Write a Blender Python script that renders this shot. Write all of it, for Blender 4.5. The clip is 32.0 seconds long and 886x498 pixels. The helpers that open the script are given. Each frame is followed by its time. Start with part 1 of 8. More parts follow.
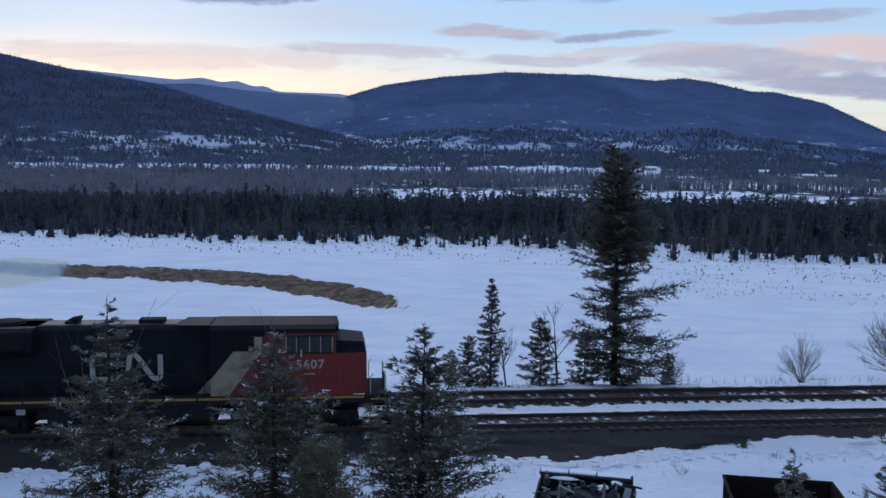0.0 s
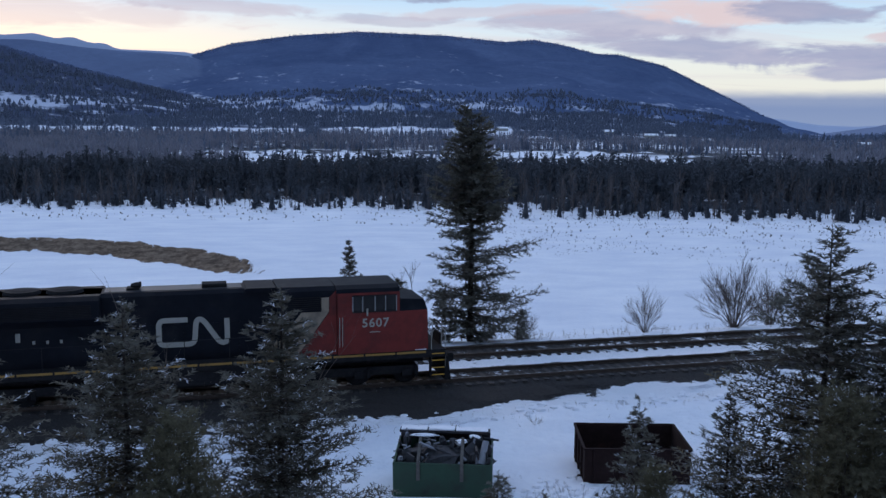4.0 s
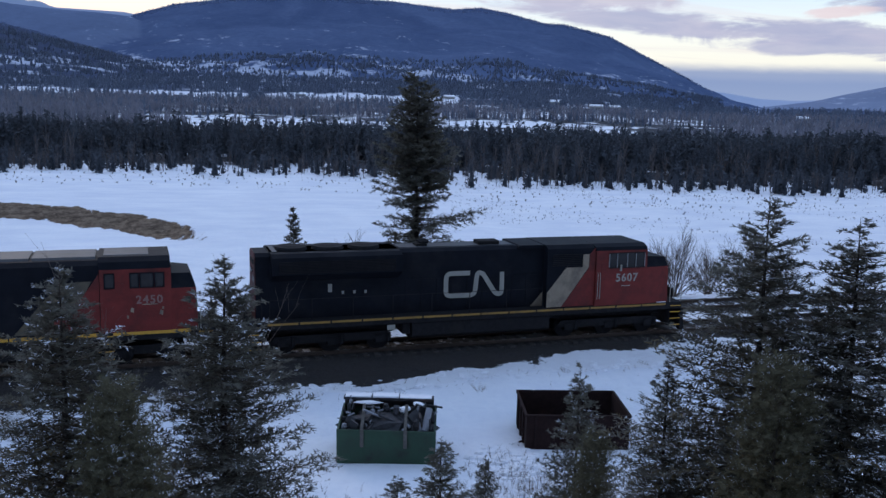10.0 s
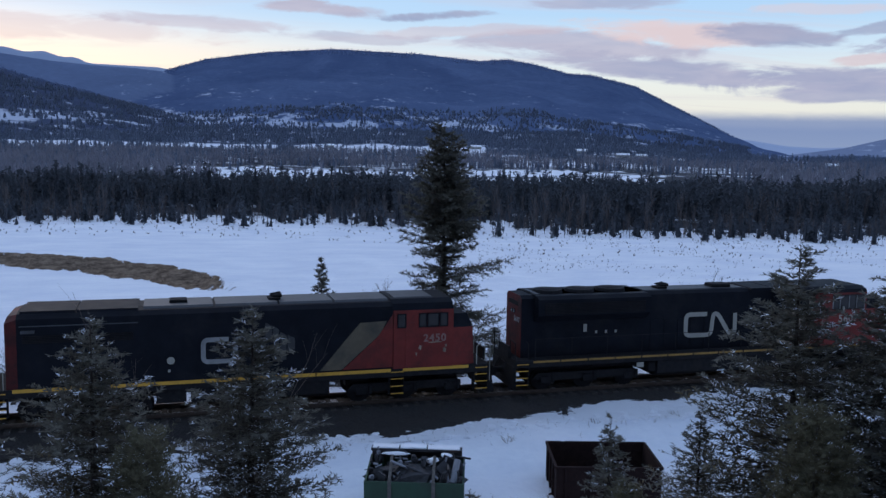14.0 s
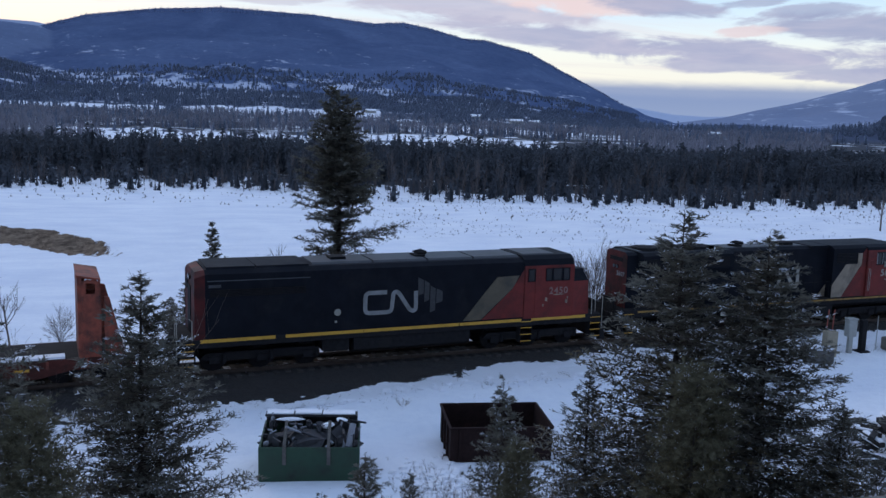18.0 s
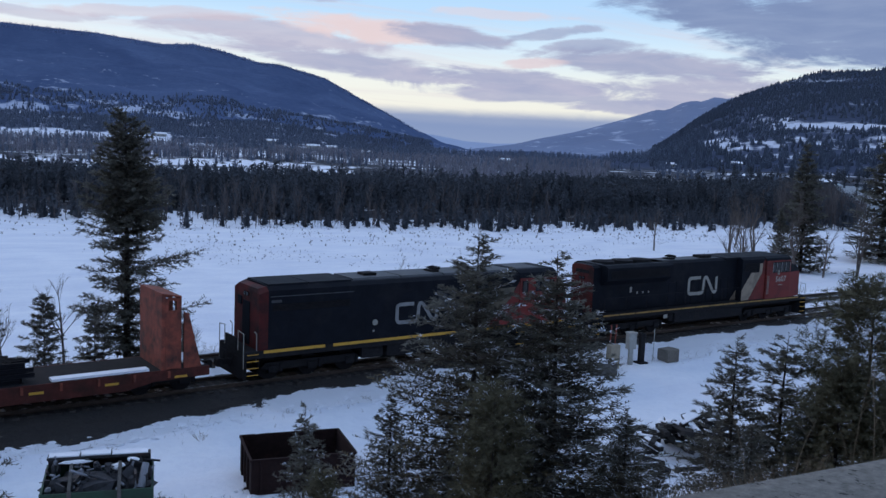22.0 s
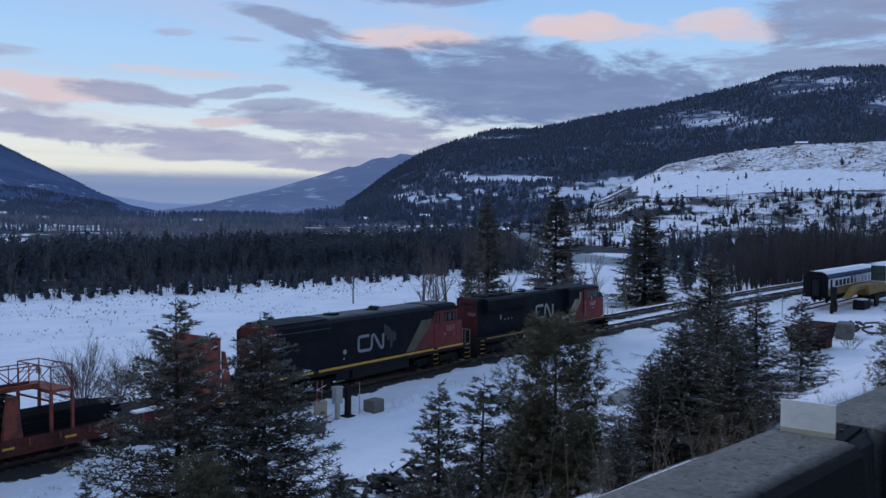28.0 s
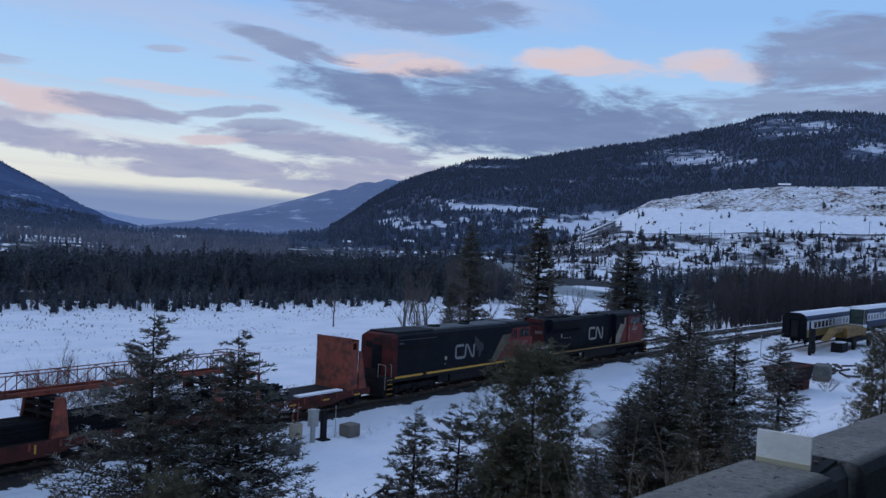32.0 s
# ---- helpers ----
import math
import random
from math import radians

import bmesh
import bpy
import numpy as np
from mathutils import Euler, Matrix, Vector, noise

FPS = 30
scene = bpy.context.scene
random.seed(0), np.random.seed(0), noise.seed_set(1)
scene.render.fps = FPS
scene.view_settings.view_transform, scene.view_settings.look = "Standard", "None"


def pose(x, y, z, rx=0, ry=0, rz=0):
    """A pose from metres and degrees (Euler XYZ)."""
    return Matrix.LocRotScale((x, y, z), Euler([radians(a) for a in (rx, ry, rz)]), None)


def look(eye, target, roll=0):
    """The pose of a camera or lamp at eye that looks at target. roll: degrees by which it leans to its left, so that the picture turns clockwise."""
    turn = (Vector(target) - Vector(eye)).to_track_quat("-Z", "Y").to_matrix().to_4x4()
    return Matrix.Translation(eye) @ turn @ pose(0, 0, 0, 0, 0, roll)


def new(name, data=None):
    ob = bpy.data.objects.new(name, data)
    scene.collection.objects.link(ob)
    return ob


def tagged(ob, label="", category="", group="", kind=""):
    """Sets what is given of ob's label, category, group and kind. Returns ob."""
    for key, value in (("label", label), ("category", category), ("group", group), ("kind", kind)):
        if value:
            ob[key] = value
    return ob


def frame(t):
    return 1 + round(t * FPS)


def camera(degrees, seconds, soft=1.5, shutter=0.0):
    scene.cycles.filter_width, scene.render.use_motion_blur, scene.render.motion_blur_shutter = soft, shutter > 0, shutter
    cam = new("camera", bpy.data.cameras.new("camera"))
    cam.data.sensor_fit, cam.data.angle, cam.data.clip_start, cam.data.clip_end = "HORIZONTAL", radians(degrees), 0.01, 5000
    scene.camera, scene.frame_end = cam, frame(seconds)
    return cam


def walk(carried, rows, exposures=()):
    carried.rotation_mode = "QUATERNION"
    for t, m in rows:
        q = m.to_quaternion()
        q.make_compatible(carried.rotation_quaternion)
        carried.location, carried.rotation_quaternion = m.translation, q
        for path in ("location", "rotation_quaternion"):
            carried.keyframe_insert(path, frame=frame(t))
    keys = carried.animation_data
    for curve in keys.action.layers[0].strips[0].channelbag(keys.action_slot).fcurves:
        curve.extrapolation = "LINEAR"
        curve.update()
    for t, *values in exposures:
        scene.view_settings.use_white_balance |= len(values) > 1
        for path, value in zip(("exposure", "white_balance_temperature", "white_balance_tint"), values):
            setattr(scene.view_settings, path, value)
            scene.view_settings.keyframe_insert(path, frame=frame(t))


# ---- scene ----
cam = camera(52.1, 32.0, soft=1.45)
PATH = [
    (0.0, pose(0, 0.000, 11.020, 84.81, -0.60, 0.47)),
    (0.5, pose(0, 0.000, 11.020, 84.04, -0.66, -3.41)),
    (1.0, pose(0, 0.000, 11.020, 84.07, -0.79, -4.54)),
    (1.5, pose(0, 0.000, 11.020, 83.92, -0.59, -4.40)),
    (2.0, pose(0, 0.000, 11.020, 83.42, -0.20, -4.78)),
    (2.5, pose(0, 0.000, 11.020, 82.86, 0.21, -5.69)),
    (3.0, pose(0, 0.000, 11.020, 82.47, 0.12, -6.60)),
    (3.5, pose(0, 0.000, 11.020, 82.44, -0.13, -7.54)),
    (4.0, pose(0, 0.000, 11.020, 82.45, -0.42, -8.66)),
    (4.5, pose(0, 0.000, 11.020, 82.24, -0.64, -9.72)),
    (6.5, pose(0, 0.000, 11.020, 83.05, 0.13, -9.74)),
    (7.0, pose(0, 0.000, 11.020, 82.74, -0.13, -9.17)),
    (7.5, pose(0, 0.000, 11.020, 80.62, -0.68, -9.27)),
    (8.0, pose(0, 0.000, 11.020, 79.22, -1.03, -9.69)),
    (8.5, pose(0, 0.000, 11.020, 79.12, -1.19, -10.18)),
    (9.0, pose(0, 0.000, 11.020, 79.37, -1.39, -10.83)),
    (9.5, pose(0, 0.000, 11.020, 79.95, -1.28, -11.55)),
    (10.0, pose(0, 0.000, 11.020, 80.50, -1.42, -12.01)),
    (10.5, pose(0, 0.000, 11.020, 80.74, -1.32, -12.06)),
    (11.0, pose(0, 0.000, 11.020, 81.04, -1.09, -11.09)),
    (11.5, pose(0, 0.000, 11.020, 81.25, -0.89, -7.61)),
    (12.0, pose(0, 0.000, 11.020, 82.78, -0.54, -1.82)),
    (12.5, pose(0, 0.000, 11.020, 83.57, -0.63, 0.78)),
    (13.0, pose(0, 0.000, 11.020, 83.49, -0.77, -1.14)),
    (13.5, pose(0, 0.000, 11.020, 83.63, -0.73, -9.25)),
    (15.5, pose(0, 0.000, 11.020, 83.12, -1.10, -11.50)),
    (16.0, pose(0, 0.000, 11.020, 82.05, -1.03, -12.93)),
    (16.5, pose(0, 0.000, 11.020, 81.47, -1.08, -13.97)),
    (17.0, pose(0, 0.000, 11.020, 81.41, -1.27, -14.96)),
    (17.5, pose(0, 0.000, 11.020, 81.53, -1.67, -15.83)),
    (18.0, pose(0, 0.000, 11.020, 81.51, -1.76, -16.90)),
    (18.5, pose(0, 0.000, 11.020, 81.33, -1.63, -18.13)),
    (19.0, pose(0, 0.000, 11.020, 80.95, -1.51, -18.85)),
    (19.5, pose(0, 0.000, 11.020, 80.75, -1.61, -19.67)),
    (20.0, pose(0, 0.000, 11.020, 81.21, -1.56, -21.07)),
    (20.5, pose(0, 0.003, 11.020, 82.24, -1.79, -22.71)),
    (21.0, pose(0, 0.007, 11.020, 83.05, -2.49, -25.34)),
    (21.5, pose(0, 0.010, 11.020, 83.35, -2.67, -27.65)),
    (22.0, pose(0, 0.013, 11.020, 83.53, -2.32, -29.59)),
    (22.5, pose(0, 0.017, 11.020, 83.88, -2.33, -31.51)),
    (23.0, pose(0, 0.020, 11.020, 83.51, -2.64, -33.73)),
    (23.5, pose(0, 0.032, 11.020, 82.79, -2.89, -35.51)),
    (24.0, pose(0, 0.044, 11.020, 82.31, -2.72, -37.35)),
    (24.5, pose(0, 0.056, 11.020, 82.16, -2.45, -39.44)),
    (25.0, pose(0, 0.068, 11.020, 82.97, -2.65, -40.79)),
    (25.5, pose(0, 0.080, 11.020, 83.39, -2.85, -41.78)),
    (27.5, pose(0, 0.080, 11.060, 86.15, 0.19, -47.27)),
    (28.0, pose(0, 0.080, 11.055, 87.59, -0.44, -48.66)),
    (28.5, pose(0, 0.080, 11.040, 88.68, -1.55, -50.37)),
    (29.0, pose(0, 0.080, 11.020, 89.42, -2.03, -50.89)),
    (29.5, pose(0, 0.080, 11.020, 89.44, -2.14, -50.64)),
    (30.0, pose(0, 0.080, 11.020, 89.38, -2.23, -50.36)),
    (30.5, pose(0, 0.080, 11.020, 89.34, -2.34, -50.17)),
    (31.0, pose(0, 0.080, 11.020, 89.33, -2.49, -50.05)),
    (31.5, pose(0, 0.080, 11.020, 89.34, -2.66, -49.85)),
    (32.0, pose(0, 0.080, 11.020, 89.33, -2.78, -49.66)),
]
walk(cam, PATH, [(0.0, -0.02, 6350, 10), (2.0, 0.0, 6350, 10), (4.0, 0.05, 6400, 10), (7.0, 0.06, 6350, 10), (8.0, 0.54, 6600, 10), (9.0, 0.33, 6550, 10), (11.0, 0.24, 6500, 10), (12.0, 0.16, 6450, 10), (13.0, 0.02, 6350, 10), (16.0, 0.12, 6450, 10), (20.0, 0.26, 6550, 10), (21.0, 0.15, 6500, 10), (24.0, 0.12, 6450, 10), (25.0, 0.18, 6450, 10), (28.0, -0.06, 6250, 10), (32.0, -0.1, 6200, 10)])

# ---- world and light ----
world = bpy.data.worlds.new("dusk_sky")
scene.world = world
world.use_nodes = True


class Nodes:
    """Short hand for building node trees."""

    def __init__(self, tree):
        self.tree = tree
        tree.nodes.clear()

    def add(self, kind, out=0, **given):
        node = self.tree.nodes.new(kind)
        for key, value in given.items():
            if key.startswith("in_"):
                slot = key[3:]
                slot = int(slot) if slot.isdigit() else slot
                if isinstance(value, bpy.types.NodeSocket):
                    self.tree.links.new(value, node.inputs[slot])
                else:
                    node.inputs[slot].default_value = value
            else:
                setattr(node, key, value)
        return node.outputs[out] if len(node.outputs) else None

    def math(self, op, a, b=0.0, clamp=False):
        return self.add("ShaderNodeMath", operation=op, in_0=a, in_1=b, use_clamp=clamp)

    def mix(self, fac, a, b):
        node = self.tree.nodes.new("ShaderNodeMix")
        node.data_type = "RGBA"
        for slot, value in ((0, fac), (6, a), (7, b)):
            if isinstance(value, bpy.types.NodeSocket):
                self.tree.links.new(value, node.inputs[slot])
            else:
                node.inputs[slot].default_value = value if slot == 0 else (*value[:3], 1)
        return node.outputs[2]

    def noise(self, at, scale, detail=4.0, rough=0.55, distort=0.0):
        return self.add("ShaderNodeTexNoise", in_Vector=at, in_Scale=scale, in_Detail=detail, in_Roughness=rough, in_Distortion=distort)

    def ramp(self, fac, stops, colour=False, smooth=False):
        node = self.tree.nodes.new("ShaderNodeValToRGB")
        if smooth:
            node.color_ramp.interpolation = "EASE"
        while len(node.color_ramp.elements) < len(stops):
            node.color_ramp.elements.new(0.5)
        for el, (pos, c) in zip(node.color_ramp.elements, stops):
            el.position = pos
            el.color = (*c, 1) if colour else (c, c, c, 1)
        self.tree.links.new(fac, node.inputs[0])
        return node.outputs[0]

    def scaled(self, at, x, y, z, move=(0, 0, 0)):
        return self.add("ShaderNodeMapping", in_Vector=at, in_Scale=(x, y, z), in_Location=move)


def sky_nodes():
    """Dusk sky: a Nishita base under a pale horizon, with streaks of cloud that drift across it."""
    n = Nodes(world.node_tree)
    way = n.add("ShaderNodeTexCoord", out=0)
    part = n.tree.nodes.new("ShaderNodeSeparateXYZ")
    n.tree.links.new(way, part.inputs[0])
    x, y, z = part.outputs
    up = n.math("MAXIMUM", z, 0.0)
    nishita = n.add("ShaderNodeTexSky", sky_type="NISHITA", sun_disc=False, sun_elevation=radians(SUN_UP), sun_rotation=radians(SUN_TURN), air_density=1.0, dust_density=1.0)
    base = n.ramp(up, [(0.0, (0.50, 0.54, 0.68)), (0.035, (0.74, 0.74, 0.68)), (0.07, (0.72, 0.76, 0.74)), (0.105, (0.57, 0.71, 0.83)), (0.14, (0.41, 0.61, 0.84)), (0.17, (0.38, 0.59, 0.86)), (0.24, (0.29, 0.50, 0.84)), (0.5, (0.285, 0.435, 0.725)), (1.0, (0.345, 0.465, 0.725))], colour=True)
    glow = n.math("ADD", n.math("MULTIPLY", x, math.sin(radians(-14))), n.math("MULTIPLY", y, math.cos(radians(-14))))
    glow = n.math("MULTIPLY", n.ramp(glow, [(0.86, 0.0), (1.0, 1.0)], smooth=True), n.ramp(up, [(0.02, 0.5), (0.09, 0.45), (0.135, 0.0)], smooth=True))
    base = n.mix(glow, base, (0.88, 0.75, 0.62))
    lit = n.add("ShaderNodeVectorMath", operation="SCALE", in_0=nishita, in_3=0.016)
    base = n.add("ShaderNodeVectorMath", operation="ADD", in_0=base, in_1=lit)
    # a cloud deck seen in perspective, broken into streaks
    deep = n.math("ADD", up, 0.055)
    deck = n.tree.nodes.new("ShaderNodeCombineXYZ")
    n.tree.links.new(n.math("DIVIDE", x, deep), deck.inputs[0])
    n.tree.links.new(n.math("DIVIDE", y, deep), deck.inputs[1])
    at = deck.outputs[0]
    streak = n.noise(n.scaled(at, 0.35, 1.1, 1, (3.1, 1.7, 0)), 0.9, 7, 0.58, 0.5)
    wisp = n.math("MULTIPLY", n.ramp(streak, [(0.50, 0.0), (0.66, 1.0)], smooth=True), n.ramp(up, [(0.02, 0.0), (0.06, 0.35), (0.3, 0.4)]))
    hue = n.ramp(up, [(0.0, (0.50, 0.46, 0.56)), (0.10, (0.66, 0.56, 0.60)), (0.22, (0.56, 0.54, 0.66)), (0.5, (0.34, 0.38, 0.52))], colour=True)
    sky = n.mix(wisp, base, hue)
    # the larger clouds, each by its bearing, height, half width, half height (degrees), greyness and density
    bearing = n.math("MULTIPLY", n.math("ARCTAN2", x, y), 57.2958)
    height = n.math("MULTIPLY", n.math("ARCSINE", z), 57.2958)
    angle = n.tree.nodes.new("ShaderNodeCombineXYZ")
    n.tree.links.new(bearing, angle.inputs[0])
    n.tree.links.new(height, angle.inputs[1])
    place = angle.outputs[0]
    ragged = n.math("SUBTRACT", n.noise(n.scaled(place, 0.16, 0.62, 1), 1.0, 10, 0.6, 1.2), 0.5)
    torn = n.math("SUBTRACT", n.noise(n.scaled(place, 0.42, 1.5, 1, (2, 9, 0)), 1.3, 9, 0.62, 0.6), 0.5)
    fluff = n.noise(n.scaled(place, 0.12, 0.75, 1, (7, 3, 0)), 1.4, 7, 0.58, 0.8)
    sway = n.math("MULTIPLY", n.math("SUBTRACT", n.noise(n.scaled(place, 0.09, 0.25, 1, (5, 5, 0)), 1.0, 4, 0.5), 0.5), 1.6)
    ragged = n.math("ADD", n.math("MULTIPLY", ragged, 2.2), n.math("MULTIPLY", torn, 0.9))
    bank = n.ramp(n.math("MULTIPLY", n.math("ADD", height, n.math("MULTIPLY", n.math("ADD", sway, torn), 0.25)), 0.1), [(0.12, 1.0), (0.175, 0.9), (0.255, 0.0)], smooth=True)
    bank = n.math("MULTIPLY", bank, n.ramp(n.math("MULTIPLY", bearing, 0.01), [(0.16, 0.0), (0.24, 1.0), (0.5, 1.0), (0.6, 0.0)], smooth=True))
    sky = n.mix(bank, sky, n.mix(n.ramp(n.math("MULTIPLY", height, 0.1), [(0.04, 0), (0.2, 1)]), (0.235, 0.305, 0.48), (0.195, 0.265, 0.455)))
    tones = [(0.82, 0.62, 0.58), (0.37, 0.39, 0.535), (0.185, 0.25, 0.425)]
    for a, e, w, h, tilt, grey, dense in CLOUDS:
        u = n.math("DIVIDE", n.math("SUBTRACT", bearing, a), w)
        v = n.math("SUBTRACT", n.math("ADD", height, sway), n.math("MULTIPLY_ADD", bearing, tilt))
        v.node.inputs[1].links[0].from_node.inputs[2].default_value = e - tilt * a
        v = n.math("DIVIDE", v, h)
        d = n.math("ADD", n.math("MULTIPLY", u, u), n.math("MULTIPLY", v, v))
        body = n.ramp(n.math("ADD", d, ragged), [(0.25, 1.0), (1.45, 0.0)], smooth=True)
        body = n.math("MULTIPLY", body, dense)
        k = min(int(grey * 2), 1)
        f = grey * 2 - k
        own = tuple(p * (1 - f) + q * f for p, q in zip(tones[k], tones[k + 1]))
        lift = 0.34 - 0.20 * grey
        pale = tuple(p * (1 - lift) + q * lift for p, q in zip(own, (0.74, 0.66, 0.70) if grey < 0.75 else (0.48, 0.56, 0.72)))
        sky = n.mix(body, sky, n.mix(n.ramp(fluff, [(0.38, 0), (0.66, 1)]), own, pale))
    back = n.add("ShaderNodeBackground", in_Color=sky, in_Strength=SKY_STRENGTH)
    n.add("ShaderNodeOutputWorld", in_Surface=back)


SUN_UP, SUN_TURN = 3.0, -20.0
# bearing, height, half width, half height, tilt, greyness, density
CLOUDS = [(-16, 6.3, 15, 0.9, 0, 0.15, 0.5), (-5, 7.0, 7, 0.5, 0, 0.35, 0.6), (-13, 10.4, 6, 0.8, 0, 0.9, 0.9), (7, 10.9, 9, 0.9, 0, 0.85, 0.9), (2.8, 8.3, 4.2, 0.45, 0, 0.42, 0.9), (10, 8.1, 4.2, 0.35, 0, 0.7, 0.85), (20, 8.7, 6, 0.45, 0, 0.5, 0.75),
          (19, 6.4, 9, 0.8, -0.03, 0.45, 0.85), (12, 7.1, 8, 0.45, 0, 0.28, 0.6), (5, 6.7, 6, 0.4, 0, 0.45, 0.6)]
CLOUDS += [ (25, 4.9, 10, 0.9, -0.1, 0.54, 0.95), (34, 4.1, 8, 0.8, -0.07, 0.56, 0.95), (37, 3.3, 10, 0.75, -0.05, 0.57, 0.9), (42.5, 5.2, 8, 0.9, -0.05, 0.66, 0.95), (45, 3.9, 8, 1.1, 0, 0.58, 0.95),
           (25, 7.1, 8, 0.8, -0.05, 0.12, 0.9), (30, 6.8, 4.6, 0.75, -0.12, 0.66, 0.92), (36.3, 7.0, 3.4, 0.4, 0.06, 0.74, 0.75), (38.6, 6.2, 3.2, 0.45, 0, 0.72, 0.8), (35, 5.2, 2.2, 0.35, 0, 0.2, 0.8), (33, 8.1, 5, 0.35, -0.05, 0.15, 0.5), (32.3, 10.5, 1.6, 0.25, 0, 0.55, 0.6), (36.3, 10.2, 1.6, 0.25, 0, 0.6, 0.6)]
CLOUDS += [(46, 10.8, 5.5, 0.8, 0, 0.08, 0.9), (56.6, 11.5, 3.4, 0.9, 0.05, 0.04, 0.75), (58.6, 11.0, 4.0, 0.9, -0.06, 0.1, 0.75), (64.8, 11.3, 3.0, 0.9, 0.1, 0.08, 0.7), (66.6, 10.8, 3.0, 0.9, -0.1, 0.14, 0.7), (39.5, 11.4, 4.6, 0.75, -0.18, 0.85, 0.9), (47, 13.9, 9, 1.5, 0, 0.86, 0.9), (52, 8.4, 14, 2.3, -0.08, 1.0, 0.98), (57, 7.0, 12, 2.8, 0, 1.0, 0.98),
           (52, 8.0, 10, 1.8, 0, 1.0, 0.98), (73, 11.6, 6.0, 2.6, 0, 0.9, 0.9), (71, 8.8, 8, 1.2, 0, 0.84, 0.8), (80, 10, 9, 4, 0, 0.86, 0.9), (62, 16.5, 9, 1.5, 0, 0.8, 0.7)]
SKY_STRENGTH = 1.05
sky_nodes()
sun = new("sun", bpy.data.lights.new("sun", "SUN"))
sun.data.energy, sun.data.angle, sun.data.color = 0.5, radians(25), (1.0, 0.86, 0.78)
sun.matrix_basis = look((0, 0, 0), (math.sin(radians(20)), -math.cos(radians(20)), -0.55))

# ---- materials ----
def surface(name, colour, rough=0.7, metal=0.0, spread=0.25, grain=6.0, bump=0.3, depth=0.02, stain=None, stain_at=(0.55, 0.7), stain_scale=1.2, spec=0.4, piece=0.0):
    """A worn surface: base colour varied at two scales, stains, fine relief."""
    m = bpy.data.materials.new(name)
    m.use_nodes = True
    n = Nodes(m.node_tree)
    at = n.add("ShaderNodeTexCoord", out=3)
    fine = n.noise(at, grain, 6, 0.6)
    wide = n.noise(at, grain * 0.13, 4, 0.6)
    lo, hi = [tuple(c * k for c in colour) for k in (1 - spread, 1 + spread)]
    c = n.mix(n.ramp(fine, [(0.3, 0), (0.7, 1)]), lo, hi)
    c = n.mix(n.math("MULTIPLY", n.ramp(wide, [(0.35, 0), (0.65, 1)]), 0.6), c, tuple(v * (1 - spread * 0.8) for v in colour))
    if stain:
        c = n.mix(n.ramp(n.noise(at, stain_scale, 6, 0.65), [(stain_at[0], 0), (stain_at[1], 1)]), c, stain)
    if piece:
        own = n.add("ShaderNodeObjectInfo", out=5)
        c = n.add("ShaderNodeHueSaturation", in_Value=n.math("ADD", n.math("MULTIPLY", own, piece), 1 - piece / 2), in_Color=c)
    b = n.add("ShaderNodeBump", in_Strength=bump, in_Distance=depth, in_Height=fine)
    r = n.math("ADD", n.math("MULTIPLY", fine, 0.25), rough - 0.12)
    s = n.add("ShaderNodeBsdfPrincipled", in_Roughness=r, in_Metallic=metal, in_Normal=b)
    node = s.node
    n.tree.links.new(c, node.inputs["Base Color"])
    node.inputs["Specular IOR Level"].default_value = spec
    n.add("ShaderNodeOutputMaterial", in_Surface=s)
    return m


def island_surface(name, lo, hi, rough=0.8, trans=0.0):
    """Leaves, needles and twigs: each small piece has its own shade."""
    m = bpy.data.materials.new(name)
    m.use_nodes = True
    n = Nodes(m.node_tree)
    own = n.add("ShaderNodeNewGeometry", out=8)
    at = n.add("ShaderNodeTexCoord", out=3)
    clump = n.noise(at, 1.3, 3)
    c = n.mix(n.math("ADD", n.math("MULTIPLY", own, 0.6), n.math("MULTIPLY", clump, 0.4)), lo, hi)
    s = n.add("ShaderNodeBsdfPrincipled", in_Roughness=rough)
    n.tree.links.new(c, s.node.inputs["Base Color"])
    s.node.inputs["Specular IOR Level"].default_value = 0.05
    if trans:
        thin = n.add("ShaderNodeBsdfTranslucent", in_Color=c)
        both = n.tree.nodes.new("ShaderNodeMixShader")
        both.inputs[0].default_value = trans
        n.tree.links.new(s, both.inputs[1])
        n.tree.links.new(thin, both.inputs[2])
        s = both.outputs[0]
    n.add("ShaderNodeOutputMaterial", in_Surface=s)
    return m


